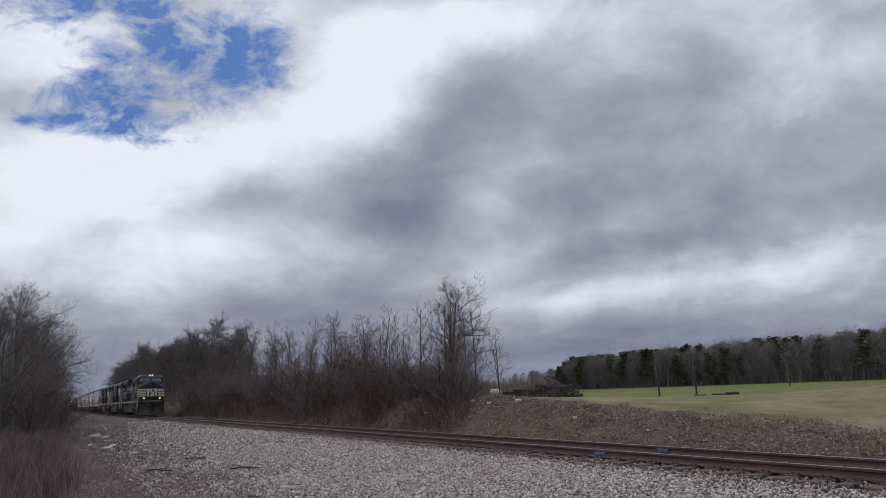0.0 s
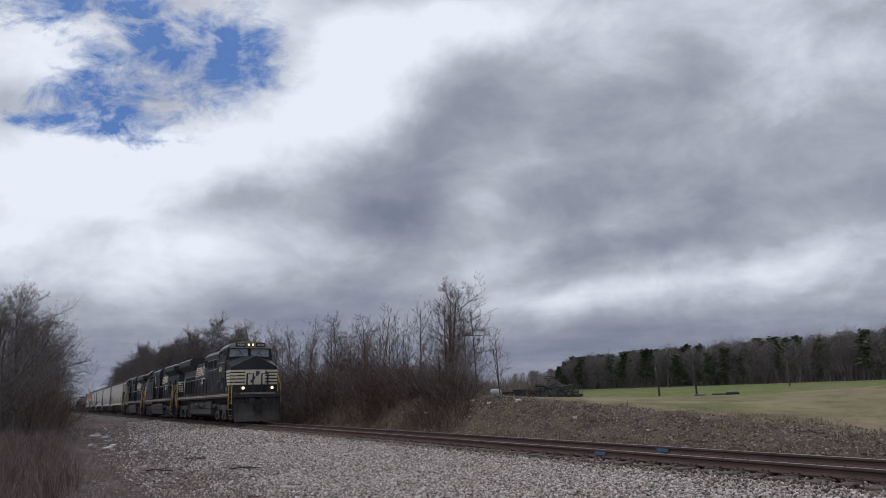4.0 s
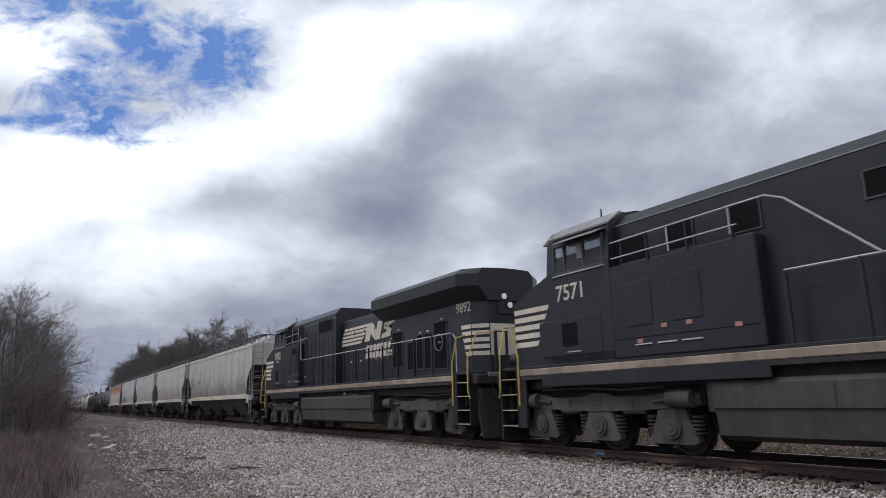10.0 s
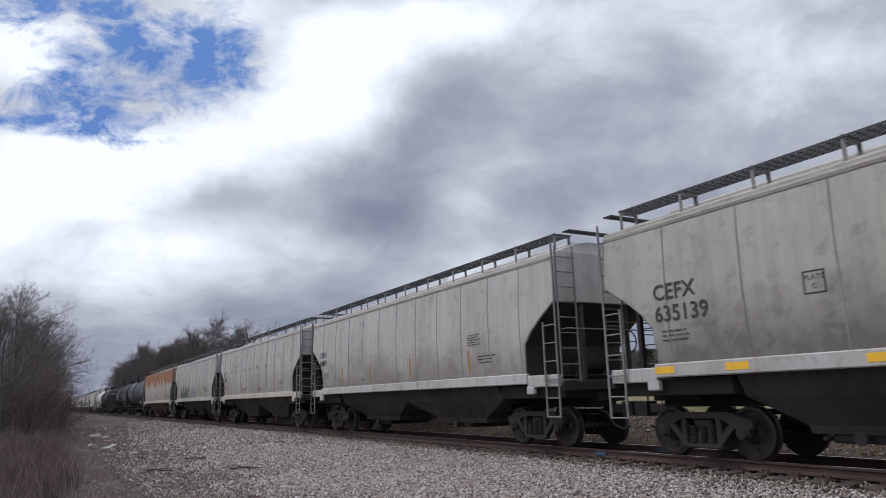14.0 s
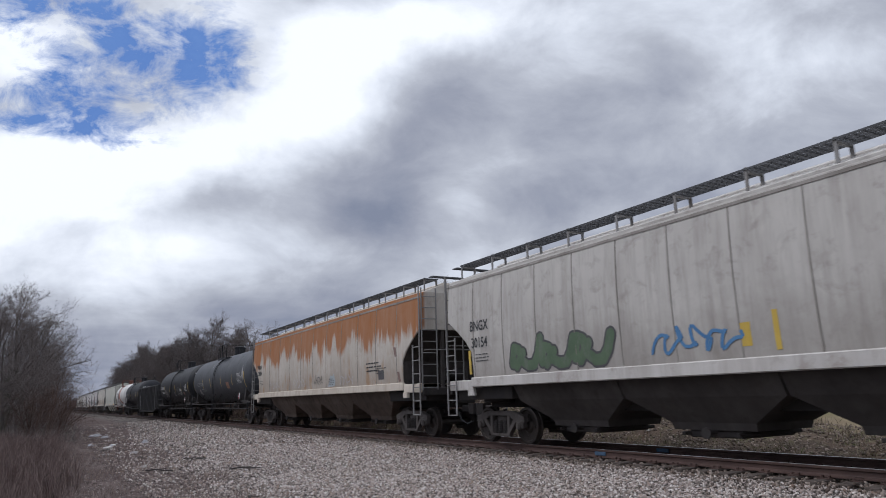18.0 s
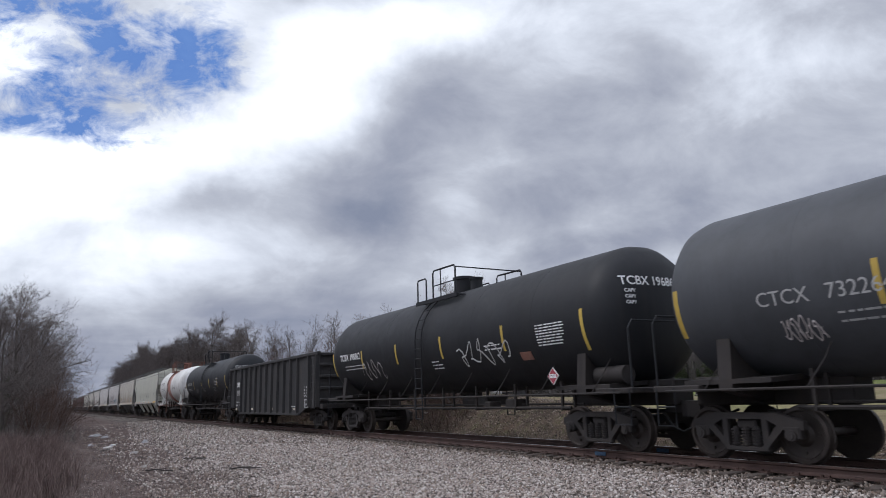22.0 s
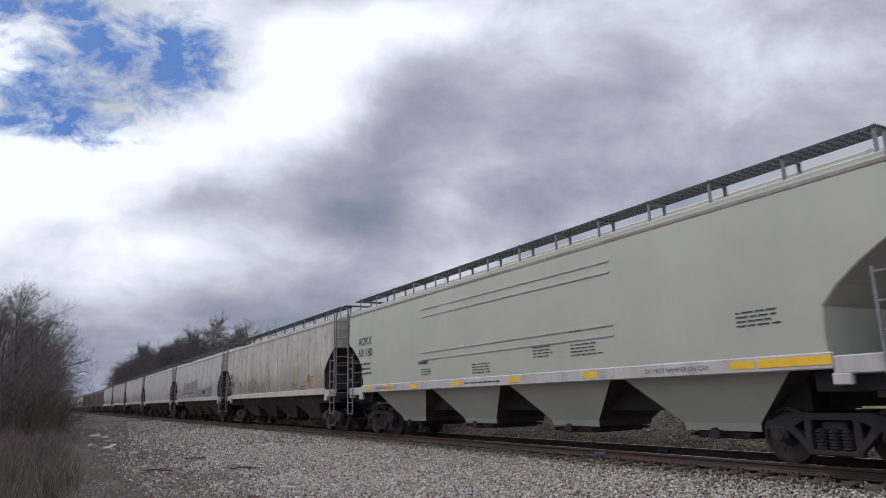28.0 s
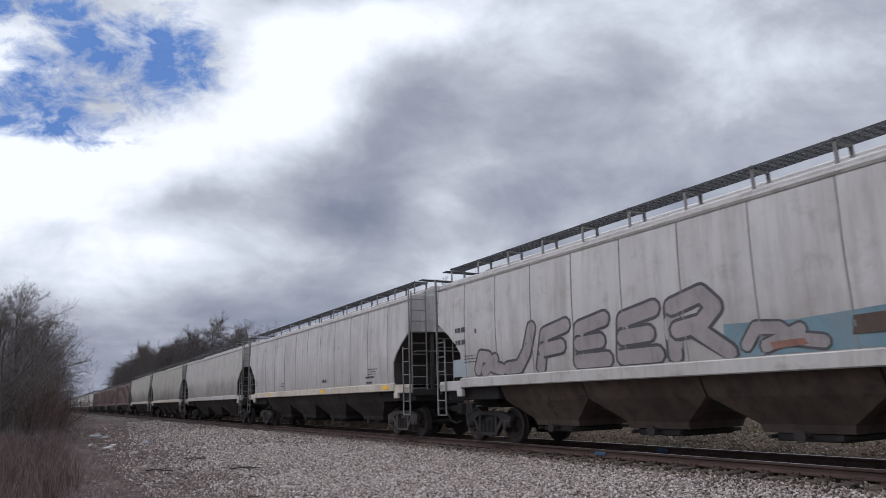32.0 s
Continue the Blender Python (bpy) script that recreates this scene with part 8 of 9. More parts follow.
USED = set()
PLANTED["spread_a"] = tree("spreading", 3, 8.5, 0.17, "bare spreading tree with fine grey twigs", sprays=(9000, 0.36, 0.005))
PLANTED["spread_b"] = tree("spreading", 8, 9.5, 0.19, "bare broad-crowned tree beside the track", sprays=(9000, 0.36, 0.005))
PLANTED["dense_a"] = tree("dense", 14, 10.0, 0.18, "bare dense-crowned tree at the wood's edge", sprays=(11000, 0.5, 0.007))
PLANTED["dense_b"] = tree("dense", 21, 11.0, 0.20, "bare twiggy tree in the lineside wood", sprays=(11000, 0.5, 0.007))
PLANTED["slender_a"] = tree("slender", 31, 10.0, 0.075, "bare slender straight-stemmed tree", sprays=(1600, 0.3, 0.005))
PLANTED["slender_b"] = tree("slender", 37, 9.0, 0.062, "bare slender tree above the brush", sprays=(1600, 0.3, 0.005))
PLANTED["sapling_a"] = tree("sapling", 41, 4.6, 0.05, "bare sapling with reddish twigs", RED_TWIG, 60)
PLANTED["sapling_b"] = tree("sapling", 47, 3.8, 0.04, "sapling with clinging brown leaves", RED_TWIG, 220)
PLANTED["massed_a"] = tree("massed", 61, 10.5, 0.17, "bare twiggy tree massed in the wood", FAR_TWIG, sprays=(9000, 0.7, 0.011))
PLANTED["massed_b"] = tree("massed", 67, 9.5, 0.15, "bare round-headed tree massed in the wood", FAR_TWIG, sprays=(9000, 0.7, 0.011))
PLANTED["shrub_a"] = tree("shrub", 71, 2.3, 0.022, "leafless tangled shrub on the bank", RED_TWIG)
PLANTED["shrub_b"] = tree("shrub", 73, 1.8, 0.02, "leafless thorny shrub on the bank", TWIG)
PLANTED["lone"] = tree("lone", 58, 4.7, 0.085, "bare lone tree with a loose open crown", TWIG, 60, (4200, 0.32, 0.004))

def cedar(seed, height, label):
    """A ragged evergreen: a thin trunk in a loose cone of needle sprays."""
    ob = thing("cedar", label, "tree", "ragged cedars beside the track")
    rg = np.random.RandomState(seed)
    part("trunk", Kit().cyl((0, 0, -0.1), (0.1, 0.05, height * 0.9), 0.09, 0.02, 7), BARK, ob)
    n = 5200
    h = rg.uniform(0.04, 1.0, n)
    az = rg.uniform(0, 6.283, n)
    reach = (1.05 - h) ** 0.7 * height * 0.33 * rg.uniform(0.25, 1.0, n) ** 0.6 * (0.75 + 0.35 * np.sin(az * 3 + h * 14 + seed))
    c = np.stack([reach * np.cos(az), reach * np.sin(az), h * height], 1)
    d = np.stack([np.cos(az), np.sin(az), rg.normal(0.25, 0.5, n)], 1) * rg.uniform(0.08, 0.3, n)[:, None] + rg.normal(0, 0.06, (n, 3))
    side = rg.normal(0, 0.022, (n, 3))
    v = np.stack([c - side, c + side, c + d], 1).reshape(-1, 3)
    np_object("crown", v, np.arange(n * 3).reshape(-1, 3), CEDAR_GREEN, "", "", "", ob)
    return ob


CEDAR_GREEN = tuft_material("cedar_needles", [(0.035, 0.038, 0.030), (0.065, 0.066, 0.052), (0.10, 0.098, 0.078), (0.09, 0.08, 0.07)])
PLANTED["cedar_a"] = cedar(5, 4.6, "dark ragged cedar under the bare trees")
PLANTED["cedar_b"] = cedar(9, 3.6, "low dark cedar at the wood's edge")
tr = random.Random(77)
for x, y, kind, sc in ((-54, -13.6, "cedar_a", 0.95), (-60, -13.0, "cedar_b", 1.1), (-67, -13.0, "cedar_a", 1.05), (-73, -12.4, "cedar_b", 1.2), (-81, -13.0, "cedar_a", 1.2), (-93, -11.8, "cedar_b", 1.5), (-104, -11.6, "cedar_a", 1.3)):
    plant(kind, x, y, sc, tr.uniform(0, 360))
# beside the track, camera's side
for x, y, kind, sc in ((-58, -13.5, "dense_a", 1.0), (-66, -12.2, "spread_a", 1.15), (-74, -14.5, "dense_b", 1.0), (-80, -11.8, "spread_b", 1.0), (-52, -15.5, "spread_b", 0.95), (-62, -17.0, "dense_b", 1.0),
                       (-90, -12.5, "dense_a", 1.05), (-98, -10.8, "spread_a", 1.1), (-108, -12.5, "dense_b", 1.0), (-120, -11.0, "dense_a", 1.1), (-86, -16, "dense_a", 1.1), (-70, -11.0, "sapling_a", 1.2), (-47, -13.6, "spread_a", 0.8),
                       (-76, -10.6, "sapling_a", 1.3), (-135, -10.5, "dense_b", 1.1), (-150, -11.5, "spread_b", 1.2), (-175, -10.5, "dense_a", 1.2), (-210, -11, "dense_b", 1.2), (-56, -12.4, "sapling_a", 1.3), (-64, -11.3, "sapling_b", 1.3), (-44, -15.0, "dense_a", 0.8)):
    plant(kind, x, y, sc * 0.84, tr.uniform(0, 360))
# the wood on the far side, thick towards the distance
for i in range(40):
    x = -97 - i * 3.9 + tr.uniform(-2, 2)
    y = 8 + tr.uniform(-1.5, 5)
    grow_up = min(1.75, 1.25 + max(0, -x - 112) * 0.0035)
    plant(tr.choice(("massed_a", "massed_b", "massed_a", "massed_b")), x, y, (1.0 if x > -200 else 0.8) * grow_up * 0.72 * tr.uniform(0.85, 1.08), tr.uniform(0, 360))
for i in range(24):
    x = -124 - i * 6.0 + tr.uniform(-4, 4)
    plant(tr.choice(("massed_a", "massed_b")), x, 17 + tr.uniform(-3, 6), 1.04 * tr.uniform(0.85, 1.05), tr.uniform(0, 360))
# thinner growth of slender stems
for i in range(38):
    x = -40 - i * 1.75 + tr.uniform(-1.2, 1.2)
    y = 8.5 + tr.uniform(-2, 4 if x < -48 else 1)
    h = 0.72 + min(0.42, max(0, -x - 38) * 0.008)
    plant(tr.choice(("slender_a", "slender_b", "slender_b", "slender_a")), x, y, h * 0.72 * tr.uniform(0.75, 1.1), tr.uniform(0, 360), tr.uniform(-3, 3))
plant("spread_b", -68.0, -12.5, 0.95, 75)
plant("lone", -32.4, 7.2, 1.12, 40)
plant("sapling_a", -29.3, 8.2, 0.70, 10, 4)
plant("sapling_a", -29.9, 8.6, 0.55, 130, -5)
for i in range(64):
    x = -28.6 - i * 1.12 + tr.uniform(-0.8, 0.8)
    plant(tr.choice(("shrub_a", "shrub_b")), x, 4.6 + tr.uniform(-0.4, 1.6 if x > -32 else 3.6), tr.uniform(0.9, 1.7) * (1.0 + 0.004 * i), tr.uniform(0, 360))
for i in range(26):
    x = -46.0 - i * 3.4 + tr.uniform(-1.5, 1.5)
    plant(tr.choice(("shrub_a", "shrub_b")), x, -11.2 + tr.uniform(-2.4, 0.5), tr.uniform(1.0, 1.9), tr.uniform(0, 360))
for i in range(42):
    x = -29.2 - (i ** 1.12) * 0.6 + tr.uniform(-0.5, 0.5)
    y = 5.6 + tr.uniform(-0.8, 4.0)
    if x > -29 and y < 6.5:
        y += 1.5
    plant(tr.choice(("sapling_a", "sapling_a", "sapling_b")), x, y, tr.uniform(0.72, 1.2), tr.uniform(0, 360), tr.uniform(-8, 8))


def blades(name, spots, mat, label, lean=0.25, width=0.012, parent=None, bend=0.3, cat="plants"):
    """Many thin upright stems: spots of (x, y, z, height)."""
    rg = np.random.RandomState(len(spots))
    s = np.array(spots)
    n = len(s)
    az = rg.uniform(0, 6.283, n)
    wv = np.stack([np.cos(az), np.sin(az), np.zeros(n)], 1) * (width * rg.uniform(0.6, 1.5, n))[:, None]
    tip = np.stack([rg.normal(0, lean, n), rg.normal(0, lean, n), np.ones(n)], 1)
    tip = tip / np.linalg.norm(tip, axis=1)[:, None] * s[:, 3:4]
    base = s[:, :3]
    mid = base + tip * 0.55
    end = base + tip + np.stack([rg.normal(0, bend, n), rg.normal(0, bend, n), -np.abs(rg.normal(0, bend * 0.4, n))], 1) * s[:, 3:4] * 0.5
    v = np.stack([base - wv, base + wv, mid + wv * 0.7, mid - wv * 0.7, end], 1).reshape(-1, 3)
    o = (np.arange(n) * 5)[:, None, None]
    t = np.array([[0, 1, 2], [0, 2, 3], [3, 2, 4]])[None] + o
    return np_object(name, v, t.reshape(-1, 3), mat, label, cat, "stuff", parent)


def scatter(n, x0, x1, y0, y1, h0, h1, seed, keep=None):
    rg = random.Random(seed)
    out = []
    while len(out) < n:
        x, y = rg.uniform(x0, x1), rg.uniform(y0, y1)
        if keep and not keep(x, y, rg):
            continue
        out.append((x, y, ground_z(x, y) - 0.03, rg.uniform(h0, h1)))
    return out


def clumpy(scale, cut):
    return lambda x, y, rg: noise.noise(Vector((x * scale, y * scale, 9.2))) + rg.uniform(-0.25, 0.25) > cut


blades("tall_weeds", scatter(17000, -42, -13.5, -16.5, -10.9, 0.45, 1.25, 1, lambda x, y, rg: y < -11.0 - 0.5 * math.sin(x * 0.7) and clumpy(0.9, -0.15)(x, y, rg)), WEEDS, "tall reddish-brown dead weeds", 0.32, 0.0045, bend=0.55)
blades("dry_grass", scatter(20000, -60, -9, -11.8, -7.6, 0.05, 0.26, 2, clumpy(0.8, 0.02)), DEAD_GRASS, "short straw-coloured grass", 0.5, 0.005)
blades("undergrowth_near_side", scatter(9000, -150, -42, -18, -9.6, 0.3, 2.0, 3, lambda x, y, rg: y < -10.4 + 0.6 * math.sin(x * 0.4)), FAR_BRUSH, "leafless brown undergrowth below the trees", 0.6, 0.012)
blades("thicket_near_side", scatter(14000, -120, -46, -17.5, -11.2, 0.8, 3.6, 33, lambda x, y, rg: y < -11.8 + 0.6 * math.sin(x * 0.4) and clumpy(0.35, -0.2)(x, y, rg)), FAR_BRUSH, "dense leafless thicket under the trees", 0.5, 0.012, bend=0.7)
blades("undergrowth_bank", [(x, y, z, h * (0.45 + 0.55 * min(1.0, max(0.0, (y - 3.6) / 2.2)))) for x, y, z, h in scatter(64000, -98, -26.0, 3.6, 10.5, 0.6, 3.3, 4, lambda x, y, rg: x < -1.55 * (y + 11.8) - 1.0 and clumpy(0.5, -0.3)(x, y, rg))], RED_BRUSH, "tangled brown brush on the bank", 0.85, 0.007, bend=1.0)
blades("undergrowth_wood", scatter(15000, -330, -90, 4.6, 16, 0.6, 3.4, 5), FAR_BRUSH, "leafless undergrowth of the wood", 0.6, 0.022, bend=0.6)
blades("bank_grass", scatter(16000, -34, -4, 3.0, 7.2, 0.05, 0.28, 6, clumpy(0.9, -0.1)), tuft_material("bank_grass_blades", [(0.085, 0.065, 0.05), (0.17, 0.135, 0.10), (0.10, 0.115, 0.05), (0.27, 0.22, 0.16), (0.12, 0.082, 0.06)]), "rough grass and dead stems on the bank", 0.7, 0.008)
blades("field_grass", scatter(24000, -60, -4, 6.0, 24, 0.02, 0.07, 7), tuft_material("field_grass_blades", [(0.15, 0.12, 0.085), (0.11, 0.14, 0.05), (0.27, 0.215, 0.15), (0.14, 0.17, 0.065)]), "short winter pasture grass", 0.8, 0.008)
blades("tan_reeds", scatter(9000, -130, -44, 24, 60, 0.7, 3.0, 8, lambda x, y, rg: -60 - (y - 24) * 1.4 < x < -44 - (y - 24) * 1.4), tuft_material("tan_reed_stems", [(0.13, 0.105, 0.088), (0.20, 0.165, 0.135), (0.09, 0.073, 0.064)]), "pale dry stems at the field's edge", 0.15, 0.022)


def solids(name, spots, mat, label, category, seed, flat=0.7):
    """Angular lumps: spots of (x, y, z, size)."""
    rg = np.random.RandomState(seed)
    s = np.array(spots)
    n = len(s)
    cube = np.array([[x, y, z] for z in (-1, 1) for y in (-1, 1) for x in (-1, 1)], float)
    tri = np.array([[0, 2, 3], [0, 3, 1], [4, 5, 7], [4, 7, 6], [0, 1, 5], [0, 5, 4], [2, 6, 7], [2, 7, 3], [0, 4, 6], [0, 6, 2], [1, 3, 7], [1, 7, 5]])
    v = cube[None] * (0.5 + rg.uniform(-0.26, 0.26, (n, 8, 3)))
    v[:, :, 2] *= flat
    q = rg.normal(size=(n, 4))
    q /= np.linalg.norm(q, axis=1)[:, None]
    w, x, y, z = q.T
    R = np.stack([np.stack([1 - 2 * (y * y + z * z), 2 * (x * y - z * w), 2 * (x * z + y * w)], 1), np.stack([2 * (x * y + z * w), 1 - 2 * (x * x + z * z), 2 * (y * z - x * w)], 1), np.stack([2 * (x * z - y * w), 2 * (y * z + x * w), 1 - 2 * (x * x + y * y)], 1)], 1)
    v = np.einsum("nij,nkj->nki", R, v) * s[:, 3][:, None, None] + s[:, None, :3]
    t = tri[None] + (np.arange(n) * 8)[:, None, None]
    return np_object(name, v.reshape(-1, 3), t.reshape(-1, 3), mat, label, category)


STONE = tuft_material("crushed_stone", [(0.045, 0.037, 0.032), (0.15, 0.126, 0.112), (0.28, 0.242, 0.216), (0.54, 0.50, 0.465), (0.22, 0.162, 0.127), (0.40, 0.345, 0.31), (0.08, 0.061, 0.051)])


def gravel_edge(x):
    return min(-4.6, max(-9.6 - 0.0 * x, -9.6 + (-x - 8) * 0.075))


def ballast():
    rg = random.Random(12)
    out = []
    for x0, x1, dens, s0, s1 in ((-9, -2.5, 700, 0.018, 0.044), (-17, -9, 900, 0.018, 0.044), (-27, -17, 460, 0.02, 0.05), (-48, -27, 110, 0.03, 0.07), (-80, -48, 24, 0.04, 0.09)):
        n = int((x1 - x0) * 8.4 * dens)
        for i in range(n):
            x, y = rg.uniform(x0, x1), rg.uniform(-9.8, -1.4)
            e = gravel_edge(x)
            if rg.random() < 0.93 / (1 + math.exp((y - e - 1.4) / 0.95)):
                continue
            if x > -8 and y < -6.5:
                continue
            s = s0 + (s1 - s0) * rg.random() ** 1.6
            out.append((x, y, ground_z(x, y) + s * rg.uniform(0.05, 0.42), s))
    return out


def track_ballast():
    rg = random.Random(13)
    out = []
    for i in range(22000):
        x, y = rg.uniform(-36, -2), rg.uniform(-1.7, 2.5)
        s = rg.uniform(0.022, 0.06)
        out.append((x, y, (-0.232 if abs(y) < 1.35 else ground_z(x, y) + 0.012) + rg.uniform(-0.015, 0.022), s))
    return out


solids("ballast", ballast(), STONE, "loose grey crushed stone ballast", "gravel", 4)
solids("stained_ballast", track_ballast(), tuft_material("rust_stained_stone", [(0.05, 0.037, 0.030), (0.11, 0.085, 0.07), (0.18, 0.145, 0.122), (0.28, 0.24, 0.21), (0.13, 0.09, 0.068)]), "rust-stained stone between the sleepers", "gravel", 5)
solids("bank_clods", [(x, y, z + 0.03, h) for x, y, z, h in scatter(15000, -34, -3, 2.8, 6.8, 0.015, 0.065, 22)], CLOD, "crumbled dark earth on the bank", "earth", 6)
solids("path_rubble", [(x, y, z + 0.025, h) for x, y, z, h in scatter(30000, -48, -9, -11.6, -5.8, 0.010, 0.042, 23, clumpy(0.7, -0.35))], GRIT, "small clods and grit on the path", "earth", 7)

# ---- far woods ----


def far_wood():
    rg = random.Random(91)
    bare, pine = [], []
    for k in range(3):
        g = Grower(200 + k)
        g.grow(Vector((0, 0, 0)), Vector((0, 0, 1)), 13.0, 0.11, 0, dict(levels=3, kids=(17, 6, 4), ratio=(0.36, 0.55, 0.55), angle=(24, 62), bare=0.28, lift=0.5))
        kit = Kit()
        for q in g.kits:
            kit.add(q.v, q.f)
        v = np.array([tuple(p) for p in kit.v])
        t = np.array([(f[0], f[1], f[2]) for f in kit.f if len(f) >= 3] + [(f[0], f[2], f[3]) for f in kit.f if len(f) == 4])
        rp = np.random.RandomState(400 + k)
        n = 1500
        h = rp.uniform(0.2, 1.02, n)
        az = rp.uniform(0, 6.283, n)
        rad = np.sin(np.clip((h - 0.1) / 0.95, 0, 1) * 3.1) ** 0.6 * 3.4 * rp.uniform(0.2, 1.0, n) + 0.2
        c = np.stack([rad * np.cos(az), rad * np.sin(az), h * 12.8], 1)
        d = rp.normal(0, 0.45, (n, 3)) + np.stack([np.cos(az) * 0.4, np.sin(az) * 0.4, 0.5 * np.ones(n)], 1)
        w = rp.normal(0, 0.032, (n, 3))
        tw = np.stack([c - w, c + w, c + d], 1).reshape(-1, 3)
        t = np.concatenate([t, np.arange(n * 3).reshape(-1, 3) + len(v)])
        v = np.concatenate([v, tw])
        bare.append((v, t))
    for k in range(3):
        rp = np.random.RandomState(300 + k)
        n = 620
        h = rp.uniform(0.25, 1.0, n) ** 0.9
        rad = (1.04 - h) ** 0.5 * 3.6 * rp.uniform(0.2, 1.0, n) * (0.6 + 0.5 * np.sin(h * 19 + k)) + 0.3
        az = rp.uniform(0, 6.283, n)
        c = np.stack([rad * np.cos(az), rad * np.sin(az), h * 12.0], 1)
        o = rp.normal(0, 0.5, (n, 3, 3))
        o[:, :, 2] *= 0.5
        v = (c[:, None] + o).reshape(-1, 3)
        pine.append((v, np.arange(n * 3).reshape(-1, 3)))

    def joined(name, temps, spots, mat, label):
        vs, ts, off = [], [], 0
        for x, y, s, turn in spots:
            v, t = temps[rg.randrange(len(temps))]
            c, sn = math.cos(turn), math.sin(turn)
            w = v @ np.array([[c, sn, 0], [-sn, c, 0], [0, 0, 1]]) * s + np.array([x, y, ground_z(x, y) - 0.2])
            vs.append(w)
            ts.append(t + off)
            off += len(v)
        np_object(name, np.concatenate(vs), np.concatenate(ts), mat, label, "woods")

    def edge(s):
        """The wood's near edge: from far away over the field to the right."""
        return -232 + 178 * s, 176 - 18 * s
    sb, sp = [], []
    for i in range(620):
        s = rg.uniform(0.02, 1.3)
        x, y = edge(s)
        d = rg.random() ** 1.5 * 46
        sb.append((x - d * 0.3, y + d, rg.uniform(0.60, 1.0), rg.uniform(0, 6.28)))
    for i in range(260):
        s = rg.choice((rg.uniform(-0.02, 0.45), rg.uniform(0.0, 1.25)))
        x, y = edge(s)
        d = rg.random() * 30
        sp.append((x - d * 0.3, y + d, rg.uniform(0.62, 1.12), rg.uniform(0, 6.28)))
    for i in range(14):
        s = rg.choice((0.02, 0.06, 0.1, 0.42, 0.47, 0.8, 0.86, 0.9, 0.97, 1.02)) + rg.uniform(-0.02, 0.02)
        x, y = edge(s)
        sp.append((x, y - 2, rg.uniform(0.4, 0.85), rg.uniform(0, 6.28)))
    # low distant growth between the pasture and the lineside wood
    for i in range(170):
        f = rg.random()
        sb.append((-330 + 120 * f + rg.uniform(-30, 30), 240 - 40 * f + rg.uniform(-10, 40), rg.uniform(0.4, 0.66), rg.uniform(0, 6.28)))
    sb = [q for q in sb if not (q[0] > -100 and q[1] < 100 and q[1] < 60 - (q[0] + 100))]
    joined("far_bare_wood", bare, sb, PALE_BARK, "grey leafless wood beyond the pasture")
    joined("far_pines", pine, sp, EVERGREEN, "dark green pines among the far wood")
    spots = []
    for i in range(42000):
        s = rg.uniform(-0.02, 1.35)
        x, y = edge(s)
        d = rg.uniform(-1, 26)
        spots.append((x - d * 0.3, y + d, ground_z(x - d * 0.3, y + d), rg.uniform(1.0, 7.0)))
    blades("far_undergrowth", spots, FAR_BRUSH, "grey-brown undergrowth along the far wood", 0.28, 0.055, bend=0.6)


far_wood()

# ---- things about the field and the path ----
WOOD_POST = plain("charred_post_wood", (0.022, 0.018, 0.016), (0.045, 0.038, 0.033), 0.9, 0, 12, 2, 0.4)
PALE_STONE = plain("pale_stone", (0.42, 0.40, 0.375), (0.55, 0.53, 0.5), 0.85, 0, 18, 3, 0.4)
DRUM_WHITE = plain("scuffed_white_plastic", (0.40, 0.40, 0.39), (0.50, 0.50, 0.49), 0.5, 0, 15, 3, 0.1, (0.2, 0.18, 0.16))
BIN_DARK = plain("dark_plastic", (0.015, 0.015, 0.017), (0.028, 0.028, 0.03), 0.6)
for x, y, h, r, lab in ((-53.4, 45.0, 3.36, 0.10, "charred timber post with a snapped top standing in grass"), (-48.5, 45.0, 3.36, 0.095, "dark leaning timber post beside a heap of logs"), (-70.0, 92.0, 3.6, 0.11, "grey timber post far out in the pasture"), (-148, 150, 5.0, 0.2, "pale pole before the far wood")):
    p = thing("timber_post", lab, "post", "posts in the pasture", pose(x, y, ground_z(x, y) - 0.05, 0, 1.2 if x > -50 else 0.2, 0))
    rr2 = random.Random(int(-x * 10))
    rings = []
    for i in range(7):
        z = h * i / 6
        q = r * (1.08 - 0.03 * i)
        rings.append([(q * math.cos(a * math.pi / 5) * rr2.uniform(0.93, 1.05), q * math.sin(a * math.pi / 5) * rr2.uniform(0.93, 1.05), z + (rr2.uniform(-0.12, 0.16) if i == 6 else 0)) for a in range(10)])
    part("shaft", Kit().loft(rings), WOOD_POST if h < 3.5 else TIE_WOOD, p, smooth=50)
    if h < 3.5:
        part("pale_scar", Kit().box(-r - 0.02, -r * 0.6, -0.1, 0.1, h * 0.82, h * 0.9, 0.01), PALE_STONE, p)
        part("wire_staple", Kit().tube([(-r, -0.05, h * 0.5), (-r - 0.06, -0.05, h * 0.52), (-r - 0.06, 0.05, h * 0.52), (-r, 0.05, h * 0.5)], 0.012, 5), RAIL_RUST, p)

